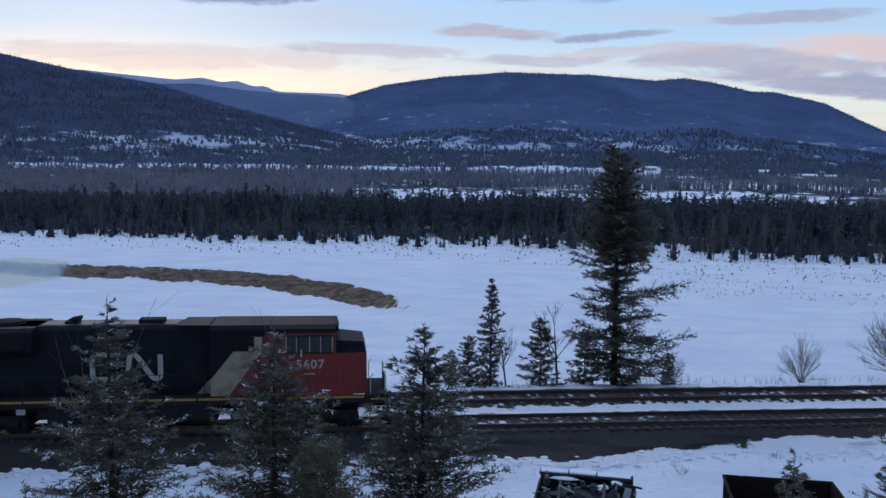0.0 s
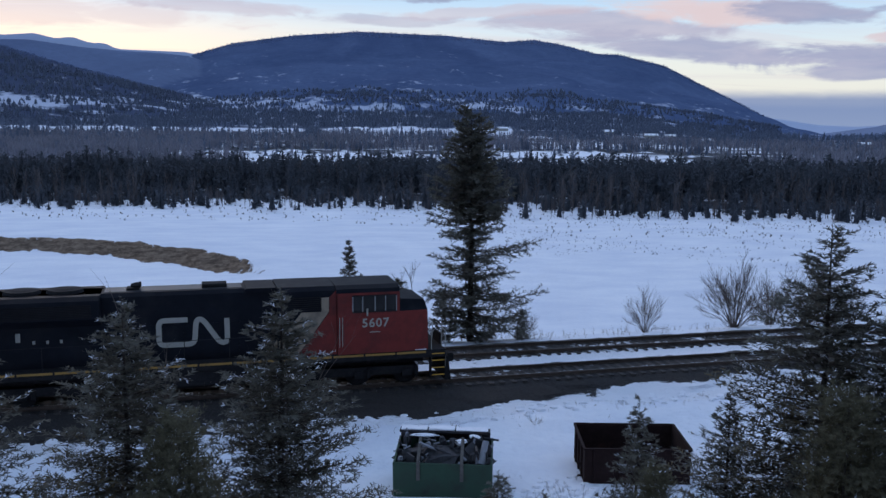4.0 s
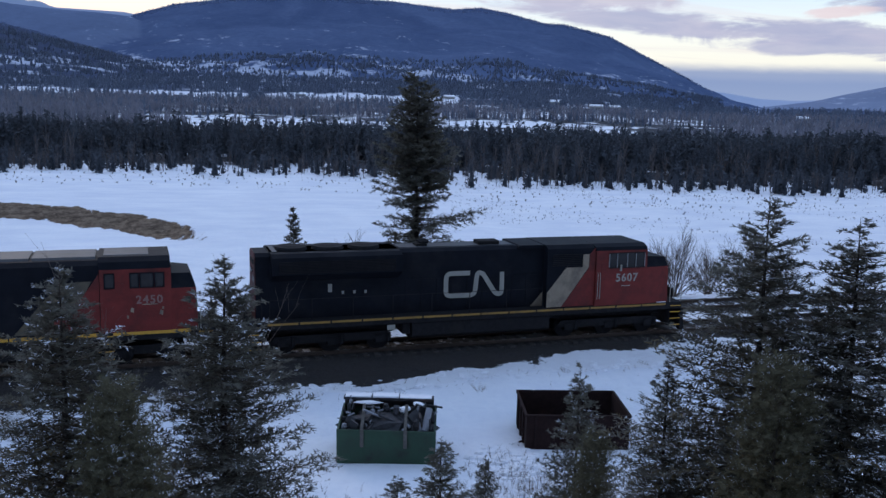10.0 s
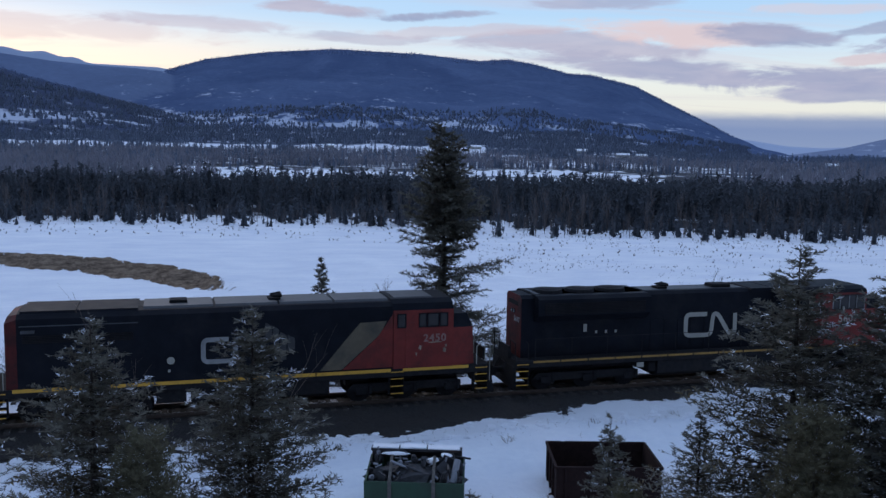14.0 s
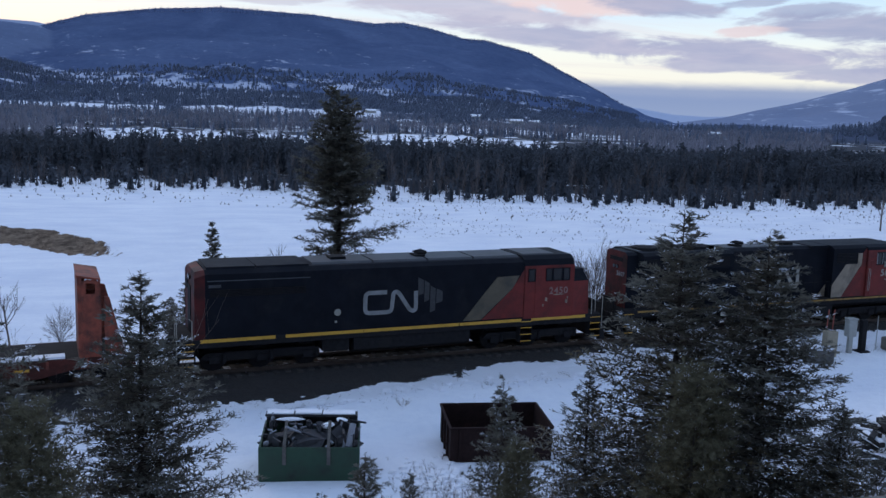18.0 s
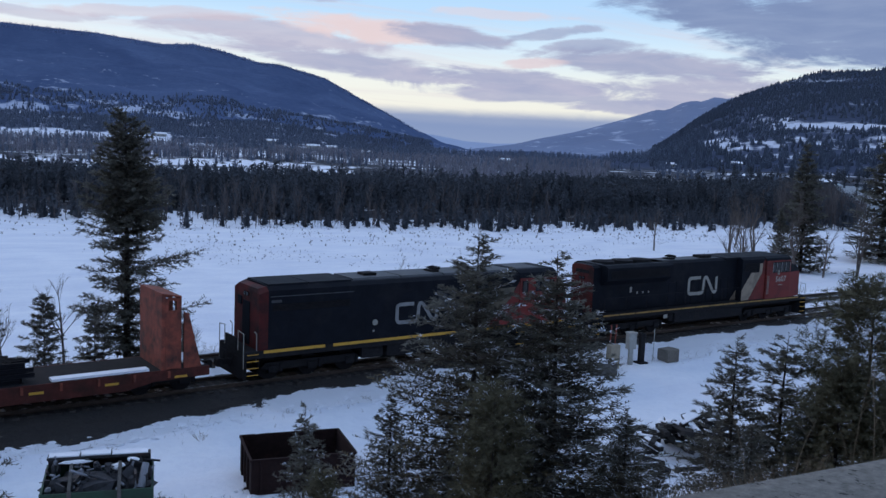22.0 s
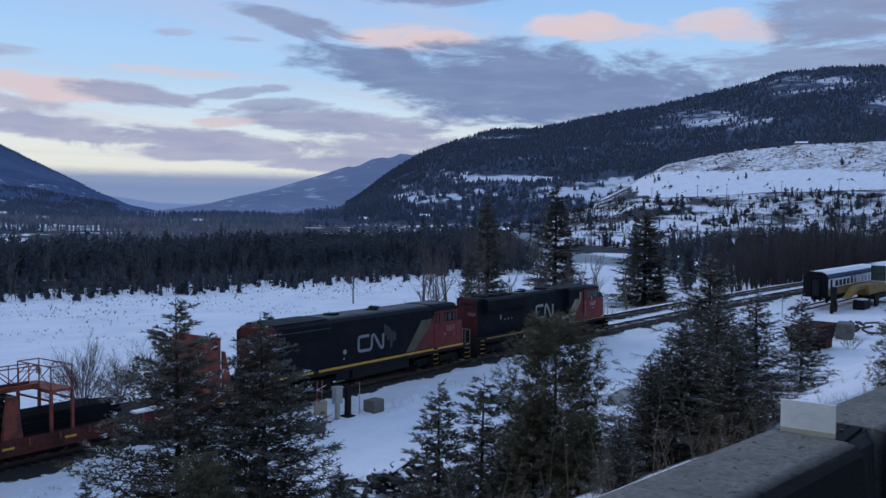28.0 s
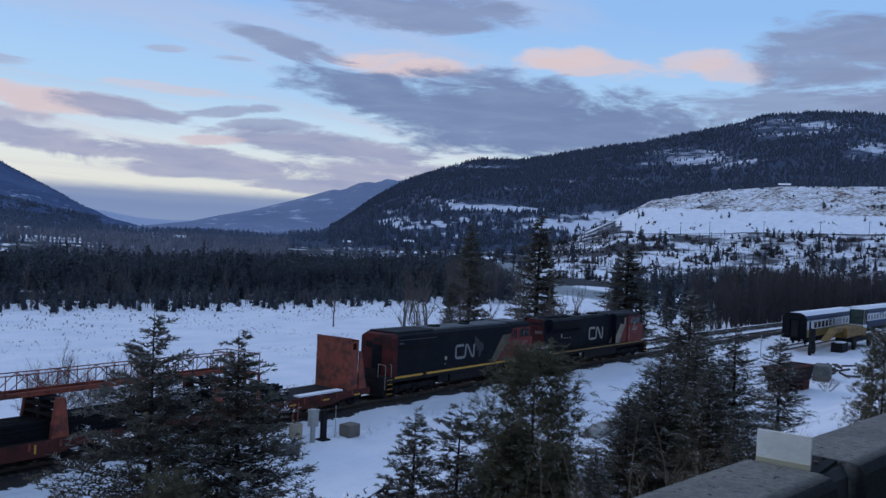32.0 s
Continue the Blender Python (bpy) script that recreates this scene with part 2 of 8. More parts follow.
def snow_ground():
    """Snow with drifts and trodden patches; forest where the sheet's 'wood' value is high; blue and pale distance haze
    painted into the far colours by two further values; bare soil by 'soil'; ice by 'ice'.
    """
    m = bpy.data.materials.new("snow_ground")
    m.use_nodes = True
    n = Nodes(m.node_tree)
    at = n.add("ShaderNodeNewGeometry", out=0)
    wood = n.add("ShaderNodeAttribute", out=2, attribute_name="wood")
    soil = n.add("ShaderNodeAttribute", out=2, attribute_name="soil")
    ice = n.add("ShaderNodeAttribute", out=2, attribute_name="ice")
    haze_blue = n.add("ShaderNodeAttribute", out=2, attribute_name="haze_blue")
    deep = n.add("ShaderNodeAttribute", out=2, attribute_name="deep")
    haze_pale = n.add("ShaderNodeAttribute", out=2, attribute_name="haze_pale")
    fine = n.noise(at, 3.0, 8, 0.6)
    drift = n.noise(n.scaled(at, 0.5, 1.0, 1.0), 0.25, 6, 0.6)
    snow = n.mix(n.ramp(drift, [(0.35, 0), (0.65, 1)]), (0.73, 0.755, 0.825), (0.85, 0.863, 0.897))
    snow = n.mix(n.math("MULTIPLY", n.ramp(fine, [(0.45, 0), (0.75, 1)]), 0.25), snow, (0.61, 0.645, 0.74))
    stems = n.noise(at, 0.045, 10, 0.72)
    stand = n.noise(at, 0.011, 6, 0.6)
    bush = n.math("ADD", n.math("MULTIPLY", stems, 0.65), n.math("MULTIPLY", stand, 0.35))
    steep = n.scaled(at, 0.5, 0.3, 1.0)
    # noise that puts gully shading into the slope colour
    relief_tone = n.noise(steep, 0.005, 9, 0.62, 0.8)
    specks = n.noise(steep, 0.03, 9, 0.72)
    tall = n.math("MULTIPLY", haze_blue, 1.0)
    bush = n.math("ADD", n.math("MULTIPLY", bush, n.math("SUBTRACT", 1.0, tall)), n.math("MULTIPLY", specks, tall))
    edge = n.math("SUBTRACT", 1.0, wood)
    mask = n.ramp(n.math("SUBTRACT", bush, n.math("SUBTRACT", n.math("MULTIPLY", edge, 0.42), 0.21)), [(0.46, 0), (0.54, 1)])
    trees = n.mix(n.ramp(stems, [(0.35, 0), (0.65, 1)]), (0.040, 0.044, 0.052), (0.095, 0.096, 0.105))
    # far spruce in blue: distance haze put into the tree colour
    spruce = n.mix(n.ramp(relief_tone, [(0.36, 0), (0.64, 1)]), (0.072, 0.104, 0.192), (0.116, 0.158, 0.268))
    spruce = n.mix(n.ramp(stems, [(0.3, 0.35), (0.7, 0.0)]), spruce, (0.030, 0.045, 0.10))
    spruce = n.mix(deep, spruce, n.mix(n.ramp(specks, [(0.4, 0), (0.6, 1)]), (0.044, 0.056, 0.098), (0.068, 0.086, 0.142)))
    trees = n.mix(haze_blue, trees, spruce)
    # haze dims the snow colour on far slopes too
    snow = n.mix(n.math("MULTIPLY", haze_blue, 0.7), snow, (0.22, 0.27, 0.40))
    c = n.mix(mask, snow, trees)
    # pale mist painted over the farthest ridges
    haze_tone = n.mix(n.ramp(relief_tone, [(0.3, 0), (0.7, 1)]), (0.38, 0.43, 0.56), (0.41, 0.46, 0.58))
    c = n.mix(haze_pale, c, haze_tone)
    sandy = n.mix(n.ramp(n.noise(n.scaled(at, 1, 1, 4), 0.7, 8, 0.7), [(0.35, 0), (0.65, 1)]), (0.07, 0.05, 0.038), (0.27, 0.20, 0.145))
    soil_mask = n.ramp(n.math("ADD", soil, n.math("ADD", n.math("MULTIPLY", n.math("SUBTRACT", n.noise(n.scaled(at, 1.6, 0.6, 1.0), 0.55, 9, 0.68), 0.5), 1.5), n.math("MULTIPLY", n.math("SUBTRACT", n.noise(at, 0.13, 7, 0.7), 0.5), 0.7))), [(0.45, 0), (0.56, 1)])
    c = n.mix(soil_mask, c, sandy)
    c = n.mix(n.math("MINIMUM", ice, 1.0), c, (0.36, 0.43, 0.44))
    c = n.mix(n.math("SUBTRACT", ice, 1.0, True), c, (0.10, 0.12, 0.14))
    hummock = n.noise(at, 0.9, 6, 0.6)
    b = n.add("ShaderNodeBump", in_Strength=0.7, in_Distance=0.22, in_Height=n.math("ADD", n.math("MULTIPLY", fine, 0.5), n.math("ADD", drift, hummock)))
    s = n.add("ShaderNodeBsdfPrincipled", in_Normal=b)
    n.tree.links.new(c, s.node.inputs["Base Color"])
    n.tree.links.new(n.math("SUBTRACT", 0.8, n.math("MULTIPLY", ice, 0.22)), s.node.inputs["Roughness"])
    n.tree.links.new(n.math("MULTIPLY", n.math("MINIMUM", ice, 1.0), 0.5), s.node.inputs["Specular IOR Level"])
    n.add("ShaderNodeOutputMaterial", in_Surface=s)
    return m


SNOW_GROUND = snow_ground()
SNOW = surface("packed_snow", (0.82, 0.83, 0.87), 0.8, spread=0.06, grain=4, bump=0.5)
RAIL_STEEL = surface("rail_steel", (0.10, 0.075, 0.06), 0.55, 0.6, spread=0.3)
TIE_WOOD = surface("tie_wood", (0.05, 0.042, 0.038), 0.9, spread=0.4, grain=10, stain=(0.5, 0.52, 0.58), stain_at=(0.56, 0.62), stain_scale=0.8, piece=0.4)
CONCRETE = surface("weathered_concrete", (0.14, 0.133, 0.122), 0.9, spread=0.45, grain=9, bump=0.6, depth=0.01, stain=(0.05, 0.05, 0.05), stain_at=(0.5, 0.75), stain_scale=3)
ASPHALT = surface("asphalt", (0.05, 0.05, 0.052), 0.9, spread=0.3, grain=20, bump=0.6)
LOCO_BLACK = surface("loco_black_paint", (0.011, 0.0125, 0.017), 0.6, spread=0.3, grain=1.5, bump=0.1, stain=(0.021, 0.021, 0.0235), stain_at=(0.5, 0.75), stain_scale=0.7, spec=0.05)
LOCO_RED = surface("loco_red_paint", (0.178, 0.029, 0.024), 0.6, spread=0.25, grain=2, bump=0.1, stain=(0.07, 0.02, 0.018), stain_at=(0.46, 0.72), stain_scale=0.9, spec=0.2)
LOCO_CREAM = surface("loco_cream_paint", (0.27, 0.215, 0.15), 0.55, spread=0.15, grain=3, stain=(0.13, 0.10, 0.075), stain_at=(0.46, 0.68), stain_scale=1.2)
LOCO_WHITE = surface("loco_white_paint", (0.315, 0.30, 0.255), 0.55, spread=0.12, grain=5, stain=(0.3, 0.28, 0.25), stain_at=(0.5, 0.72), stain_scale=3)
WORN_WHITE = surface("worn_white_paint", (0.24, 0.24, 0.235), 0.65, spread=0.2, grain=5, stain=(0.12, 0.12, 0.115), stain_at=(0.5, 0.72), stain_scale=2)
DIRTY_CREAM = surface("grimy_cream_paint", (0.115, 0.092, 0.058), 0.65, spread=0.25, grain=3, stain=(0.05, 0.045, 0.035), stain_at=(0.45, 0.7), stain_scale=1.0)
LOCO_YELLOW = surface("loco_yellow_stripe", (0.62, 0.33, 0.04), 0.6, spread=0.15, grain=4, stain=(0.25, 0.15, 0.03), stain_at=(0.55, 0.75), stain_scale=2)
DULL_YELLOW = surface("dull_yellow_stripe", (0.34, 0.19, 0.04), 0.6, spread=0.25, grain=4, stain=(0.12, 0.08, 0.03), stain_at=(0.5, 0.72), stain_scale=2)
UNDER_BLACK = surface("underframe_grime", (0.022, 0.021, 0.0225), 0.85, spread=0.4, grain=5, stain=(0.03, 0.027, 0.025), stain_at=(0.55, 0.8), spec=0.1)
SOOT_RED = surface("sooty_red_paint", (0.115, 0.02, 0.018), 0.65, spread=0.3, grain=2, stain=(0.028, 0.013, 0.013), stain_at=(0.42, 0.66), stain_scale=0.9, spec=0.15)
ROOF_GREY = surface("roof_grey", (0.055, 0.058, 0.064), 0.6, spread=0.25, grain=3, stain=(0.04, 0.04, 0.04), stain_at=(0.5, 0.7))
RUST_RED = surface("rust_red_paint", (0.26, 0.062, 0.036), 0.75, spread=0.35, grain=4, bump=0.25, stain=(0.06, 0.026, 0.02), stain_at=(0.46, 0.66), stain_scale=1.5)
RUST_DARK = surface("dark_rust_paint", (0.10, 0.030, 0.024), 0.8, spread=0.35, grain=4, bump=0.25, stain=(0.04, 0.02, 0.016), stain_at=(0.46, 0.68), stain_scale=1.2, spec=0.15)
RUST_BROWN = surface("rusted_steel", (0.026, 0.014, 0.013), 0.85, spread=0.4, grain=6, bump=0.4, stain=(0.06, 0.028, 0.02), stain_at=(0.58, 0.78), spec=0.15)
GLASS = surface("window_glass", (0.012, 0.013, 0.015), 0.15, spread=0.1, spec=0.35)
BARK = surface("bark", (0.055, 0.042, 0.035), 0.95, spread=0.4, grain=14, bump=0.8)
NEEDLES = island_surface("conifer_needles", (0.072, 0.073, 0.065), (0.225, 0.21, 0.172), trans=0.35)
PINE_NEEDLES = island_surface("pine_needles", (0.064, 0.064, 0.043), (0.20, 0.18, 0.115), trans=0.3)
NEEDLES_BROWN = island_surface("dry_needles", (0.07, 0.055, 0.03), (0.20, 0.155, 0.085), trans=0.3)
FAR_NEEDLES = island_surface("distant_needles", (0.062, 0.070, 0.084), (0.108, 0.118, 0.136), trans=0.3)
RIVER_TWIG = island_surface("grey_bare_twigs", (0.048, 0.043, 0.045), (0.105, 0.092, 0.092), trans=0.3)
# next four: bluish haze of distance mixed into the twig and needle colours
HAZE_TWIG = island_surface("haze_pale_twigs", (0.17, 0.172, 0.205), (0.29, 0.285, 0.335), trans=0.3)
HILL_HAZE_NEEDLES = island_surface("haze_tinted_needles", (0.098, 0.115, 0.156), (0.158, 0.182, 0.238))
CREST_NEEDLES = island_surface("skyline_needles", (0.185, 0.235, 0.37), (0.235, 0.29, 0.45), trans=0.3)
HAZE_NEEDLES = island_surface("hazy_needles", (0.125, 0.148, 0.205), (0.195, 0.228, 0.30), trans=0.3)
SNOW_TUFT = island_surface("snow_on_twigs", (0.6, 0.64, 0.74), (0.85, 0.87, 0.92))
TWIG = island_surface("bare_twigs", (0.08, 0.064, 0.056), (0.19, 0.155, 0.135))
FAR_TWIG = island_surface("distant_bare_twigs", (0.08, 0.07, 0.07), (0.155, 0.135, 0.13))
GRASS = island_surface("dry_grass", (0.10, 0.074, 0.05), (0.24, 0.18, 0.12))

# ---- plan of the line ----
EYE_Z = 11.02
HEAD, OFF, BEND = radians(83.39), 38.53, -0.00066
UX, UY, NX, NY = math.sin(HEAD), math.cos(HEAD), math.cos(HEAD), -math.sin(HEAD)


def track(s, lat=0.0, z=0.0):
    """A point of the near track: s metres along it, lat metres towards the road, z over the rail."""
    d = OFF + 0.5 * BEND * s * s - lat
    return Vector((UX * s - NX * d, UY * s - NY * d, z))


def track_turn(s):
    a, b = track(s - 0.5), track(s + 0.5)
    return math.degrees(math.atan2(b.y - a.y, b.x - a.x))


def on_track(s, lat=0.0, z=0.0, turn=0.0):
    p = track(s, lat, z)
    return pose(p.x, p.y, p.z, 0, 0, track_turn(s) + turn)


def ridge(az, stops):
    return np.interp(az, [a for a, b in stops], [b for a, b in stops])


LEFT_RIDGE = [(-60, 7), (-40, 7), (-26.2, 6.1), (-22.4, 5.4), (-18, 4.8), (-13.8, 3.6), (-10.4, 2.8), (-7, 2.0), (-3, 1.2), (2, -1)]
MID_RIDGE = [(-30, 4), (-18, 4.75), (-15.5, 4.85), (-12.8, 4.55), (-10.4, 4.4), (-8.4, 4.35), (-6.5, 4.2), (-3, 2), (0, -2)]
PALE_RIDGE = [(-35, 5), (-22, 5.4), (-16.8, 5.05), (-15.2, 5.22), (-14.1, 4.98), (-13.2, 5.1), (-12.2, 4.78), (-11.5, 4.84), (-10.8, 4.5), (-7, 4.45), (-4, 4.0), (0, 2), (3, -2)]
MAIN_RIDGE = [(-14, 1), (-9, 3.3), (-6.3, 4.38), (-4.2, 5.04), (-0.5, 5.61), (3.5, 5.91), (8.8, 5.73), (12.5, 5.36), (14.2, 5.48), (15.8, 5.22), (18.1, 4.62), (19.35, 4.57), (22.1, 3.9), (24, 2.92), (26.1, 1.87), (27.9, 0.91), (29.5, 0.18), (32, -0.5)]
# mist low on the horizon, shaped as a far ridge of the ground
MIST_RIDGE = [(20, 1.1), (27, 0.9), (29, 0.7), (31, 0.38), (33, 0.3), (35, 0.42), (37, 0.5), (40, 0.6), (50, 0.9)]
VALE_RIDGE = [(30, -0.3), (34, 0.3), (35.7, 0.75), (37.8, 1.22), (40.7, 2.1), (42.6, 2.75), (43.2, 2.72), (44.1, 3.2), (44.7, 3.35), (45.3, 3.3), (46.0, 3.62), (46.6, 3.5), (47.4, 3.65), (50, 3.6), (55, 3)]
HILL_RIDGE = [(41, -0.5), (43.4, 0.92), (45.3, 2.4), (47.3, 3.6), (49.5, 4.4), (51.7, 5.1), (54.2, 5.13), (56.6, 5.55), (59, 6.1), (61.5, 6.4), (63.9, 6.96), (66.5, 7.5), (68.7, 8.18), (71.8, 8.4), (74, 8.32), (77, 8.0), (95, 7.0), (130, 7)]
TERRACE = [(55, -1), (58, 0.6), (62.5, 3.0), (66, 3.7), (70, 4.1), (75, 4.2), (90, 4.2), (110, 3)]
BENCH = [(50, -1.5), (53, -0.6), (58, 0.3), (61, 0.75), (64, 0.95), (68, 1.2), (76, 1.45), (90, 1.5), (110, 1)]
CUT_BANK = [(-75, 138), (-58.3, 133.2), (-44.6, 130), (-31.2, 125.7), (-24, 121.1), (-17.1, 115.8), (-9.9, 108.4), (-6, 101.6), (-2.9, 93), (4, 80)]
CHANNEL = [(520, 375), (400, 300), (330, 248), (284, 208), (258, 168), (245, 141), (229, 108), (212, 90)]
# open snowy clearings on the wooded hill: bearing, height, half widths, how open
CLEARINGS = [(65, 5.6, 3.2, 0.8, 0.5), (70.8, 7.5, 4, 0.6, 0.45), (52, 4.6, 2.5, 0.25, 0.4), (57.7, 3.9, 1.0, 0.14, 0.55), (51, 2.2, 4, 0.5, 0.38), (55, 1.3, 5, 0.4, 0.3), (53.5, 2.1, 3, 0.13, 0.5), (59.7, 1.9, 2.2, 0.5, 0.42), (47, 0.8, 3, 0.5, 0.36), (75, 6.2, 2.2, 0.6, 0.4), (59, 0.9, 4, 0.5, 0.4), (55, 3.3, 5, 0.15, 0.25), (62, 4.2, 3, 0.2, 0.25)]


def off_line(x, y, line):
    """Distance from a line of points, on which side of it, and how far along."""
    best, side, along = np.full(np.shape(x), 1e9), np.zeros(np.shape(x)), np.zeros(np.shape(x))
    for k, ((ax, ay), (bx, by)) in enumerate(zip(line, line[1:])):
        ex, ey = bx - ax, by - ay
        q = np.clip(((x - ax) * ex + (y - ay) * ey) / (ex * ex + ey * ey), 0, 1)
        d = np.hypot(x - ax - q * ex, y - ay - q * ey)
        near = d < best
        best = np.where(near, d, best)
        side = np.where(near, np.sign(ex * (y - ay) - ey * (x - ax)), side)
        along = np.where(near, (k + q) / (len(line) - 1), along)
    return best, side, along


def smooth(e0, e1, x):
    k = np.clip((x - e0) / (e1 - e0), 0, 1)
    return k * k * (3 - 2 * k)


def hump(r, az, stops, foot, crest, low, power=1.3):
    """Height of a slope that climbs from foot to crest, where it stands at the named angle over the eye."""
    top = EYE_Z + crest * np.tan(np.radians(ridge(az, stops)))
    up = np.clip((r - foot) / (crest - foot), 0, 1) ** power
    z = low + (top - low) * up
    return np.where(r > crest, top - (r - crest) * 0.25, np.where(r < foot, -99, z))


def wave(x, y, size, seed):
    """Smooth random waves, cheap enough for the whole sheet."""
    rng = np.random.RandomState(seed)
    z = 0
    for k in range(7):
        a, f, q = rng.rand() * 6.283, (0.6 + rng.rand()) / size, rng.rand() * 6.283
        z = z + np.sin((x * math.cos(a) + y * math.sin(a)) * f * 6.283 + q)
    return z / 7


def fields(r, az):
    """Open snow fields between the woods of the valley floor."""
    r = r + 30 * np.sin(az * 1.7) + 22 * np.sin(az * 4.3 + 1) + 12 * np.sin(az * 11.0)
    return ((az > -6) & (az < 24) & (r > 395) & (r < 560)) | ((az > 1) & (az < 13) & (r > 1080) & (r < 1380)) | ((az > 14) & (az < 28) & (r > 700) & (r < 860)) | ((az > -26) & (az < 0) & (r > 1150) & (r < 1330))


def wood_edge(az):
    return np.interp(az, [-35, -23, -14, 0, 10, 19, 33, 43, 52], [222, 203, 184, 176, 166, 155, 168, 192, 215])


def hill_cover(az, above):
    """How wooded the hill beyond the river is: dense but for its clearings."""
    c = np.full(np.shape(az), 0.90)
    for a, e, w, h, k in CLEARINGS:
        c = c - k * np.exp(-((az - a) / w) ** 2 - ((above - e) / h) ** 2)
    low = smooth(2.5, 1.5, above - 0.25 * np.sin(az * 1.3)) * smooth(44.0, 46.5, az)
    streak = wave(az * 30, above * 75, 34, 141) + 0.8 * wave(az * 30, above * 75, 13, 142)
    stand = np.exp(-((az - 53.4) / 1.7) ** 2 - ((above - 1.35) / 0.55) ** 2) + 0.7 * np.exp(-((az - 49.5) / 1.5) ** 2 - ((above - 1.6) / 0.3) ** 2)
    return c - low * (0.13 + 0.48 * streak) * (1 - np.clip(stand, 0, 1))


def lie(x, y):
    """Height of the ground, how wooded, bare and icy it is, and how much haze its colour gets."""
    x, y = np.asarray(x, float), np.asarray(y, float)
    r, az = np.hypot(x, y), np.degrees(np.arctan2(x, y))
    s = x * UX + y * UY
    lat = x * NX + y * NY + OFF + 0.5 * BEND * np.clip(s, -260, 330) ** 2
    ripple = wave(x, y, 9, 1) * 0.10 + wave(x, y, 2.6, 2) * 0.035
    # river flats beyond the line
    flat = -4.0 + wave(x, y, 60, 3) * 0.35 + ripple * 1.5
    cut, hand, far_along = off_line(x, y, CUT_BANK)
    keen = np.clip((0.86 - far_along) / 0.25, 0, 1) ** 0.5
    inside = -hand * cut + wave(x, y, 7, 9) * 1.6 + wave(x, y, 2.2, 18) * 0.9
    flat = flat - 1.5 * keen * smooth(-1.2, 1.6, inside) * (1 - smooth(22, 45, cut))
    z = np.where(lat < -9.0, -0.9 + (flat + 0.9) * smooth(9.0, 19.0, -lat), -0.75)
    # line, service road and the bank up to the highway
    near = -0.75 - 0.35 * smooth(4, 8, lat) + ripple * smooth(2.6, 4, lat)
    for rut in (5.6, 7.3, 6.3, 8.1):
        near = near - 0.085 * np.exp(-((lat - rut - 0.25 * np.sin(s * 0.11 + rut) - 0.004 * s) / 0.24) ** 2)
    climb = np.clip((23.0 - y) / 21.2, 0, 1)
    bank = -1.1 + climb * 10.5 + ripple * 2 * smooth(23, 19, y)
    z = np.where(lat > -9.0, np.where(y < 23.0, bank, near), z)
    # behind the eye: unseen steep slope, added to block sky light
    z = np.where(y < 1.8, 9.45 + np.clip(-11 - y, 0, 90) * 0.95, z)
    # valley floor towards the mountains
    rise = 1 - smooth(18, 28, az) * (1 - smooth(40, 46, az))
    out = np.interp(r, [0, 420, 700, 1000, 1500, 2200, 5000], [-4, -4, -3, 2, 15, 45, 120])
    plain = np.where(r > 420, -3.5 + (out + 3.5) * rise + np.where(r > 500, wave(x, y, 260, 4) * 1.5, 0), -99)
    ahead = (lat < -30) | (r > 420)
    z = np.where(ahead & (r > 420), plain, z)
    lumps = wave(x, y, 520, 5) * 26 + wave(x, y, 170, 6) * 9
    right = az > 40
    fell = wave(x, y, 420, 5) * 12 + wave(x, y, 150, 6) * 4
    forms = [
        hump(r, az, LEFT_RIDGE, 1300, 2900, 0) + fell * smooth(1400, 2000, r) * smooth(2900, 2500, r),
        hump(r, az, MID_RIDGE, 2600, 3700, 0),
        hump(r, az, PALE_RIDGE, 3900, 4800, 0),
        hump(r, az, MAIN_RIDGE, 1700, 4100, 0, 1.5) + lumps * smooth(1800, 2600, r) * smooth(4100, 3500, r),
        np.where((az > 18) & (az < 60), hump(r, az, MIST_RIDGE, 4500, 4850, -5), -99),
        np.where(az > 30, hump(r, az, VALE_RIDGE, 2700, 3900, -5) + lumps * smooth(31, 37, az) * smooth(2800, 3200, r) * smooth(3900, 3500, r), -99),
        np.where(right, hump(r, az, HILL_RIDGE, 850, 2300, 0, 1.15) + fell * smooth(900, 1200, r) * smooth(2300, 1900, r), -99),
        np.where(right, hump(r, az, TERRACE, 640, 860, -2, 0.8), -99),
        np.where(right & (r < 700), hump(r, az, BENCH, 400, 560, -4, 0.9) + np.where(r < 560, wave(x, y, 55, 7) * 2.5 * smooth(400, 450, r), 0), -99)]
    forms = np.array(forms)
    form, mtn = forms.argmax(0), forms.max(0)
    gate = (r > 380) & (y > 2)
    form = np.where(gate & (mtn > z), form, -1)
    z = np.where(form >= 0, mtn, z)
    behind = (y < 1.8) & (r > 60)
    z = np.where(behind, np.maximum(z, 9.4), z)
    # cover
    above = np.degrees(np.arctan2(z - EYE_Z, r))
    mottle = wave(x, y, 160, 8)
    wood = np.where(r > 330, 0.62 + 0.2 * mottle, 0.0)
    wood = np.where(fields(r, az), 0.36 + 0.35 * wave(x, y, 90, 20), wood)
    inner = r - wood_edge(az) - 14 - wave(x, y, 40, 61) * 14
    wood = np.where((inner > 4) & (inner < np.interp(az, [-34, 0, 30, 53], [75, 75, 100, 190])) & (az > -40) & (az < 53.5), 0.60, wood)
    wood = np.where((r > 900) & (form < 0) & (az < 44), np.where(fields(r, az), 0.2, 0.62 + 0.25 * mottle), wood)
    thin = np.exp(-((above - 1.35) / 0.45) ** 2) * (0.17 + 0.45 * wave(x, y, 600, 13) + 0.55 * wave(x, y, 210, 17)) * np.interp(az, [-30, -10, 0, 12, 22, 26], [0.7, 1.0, 1.3, 1.3, 0.9, 0.3])
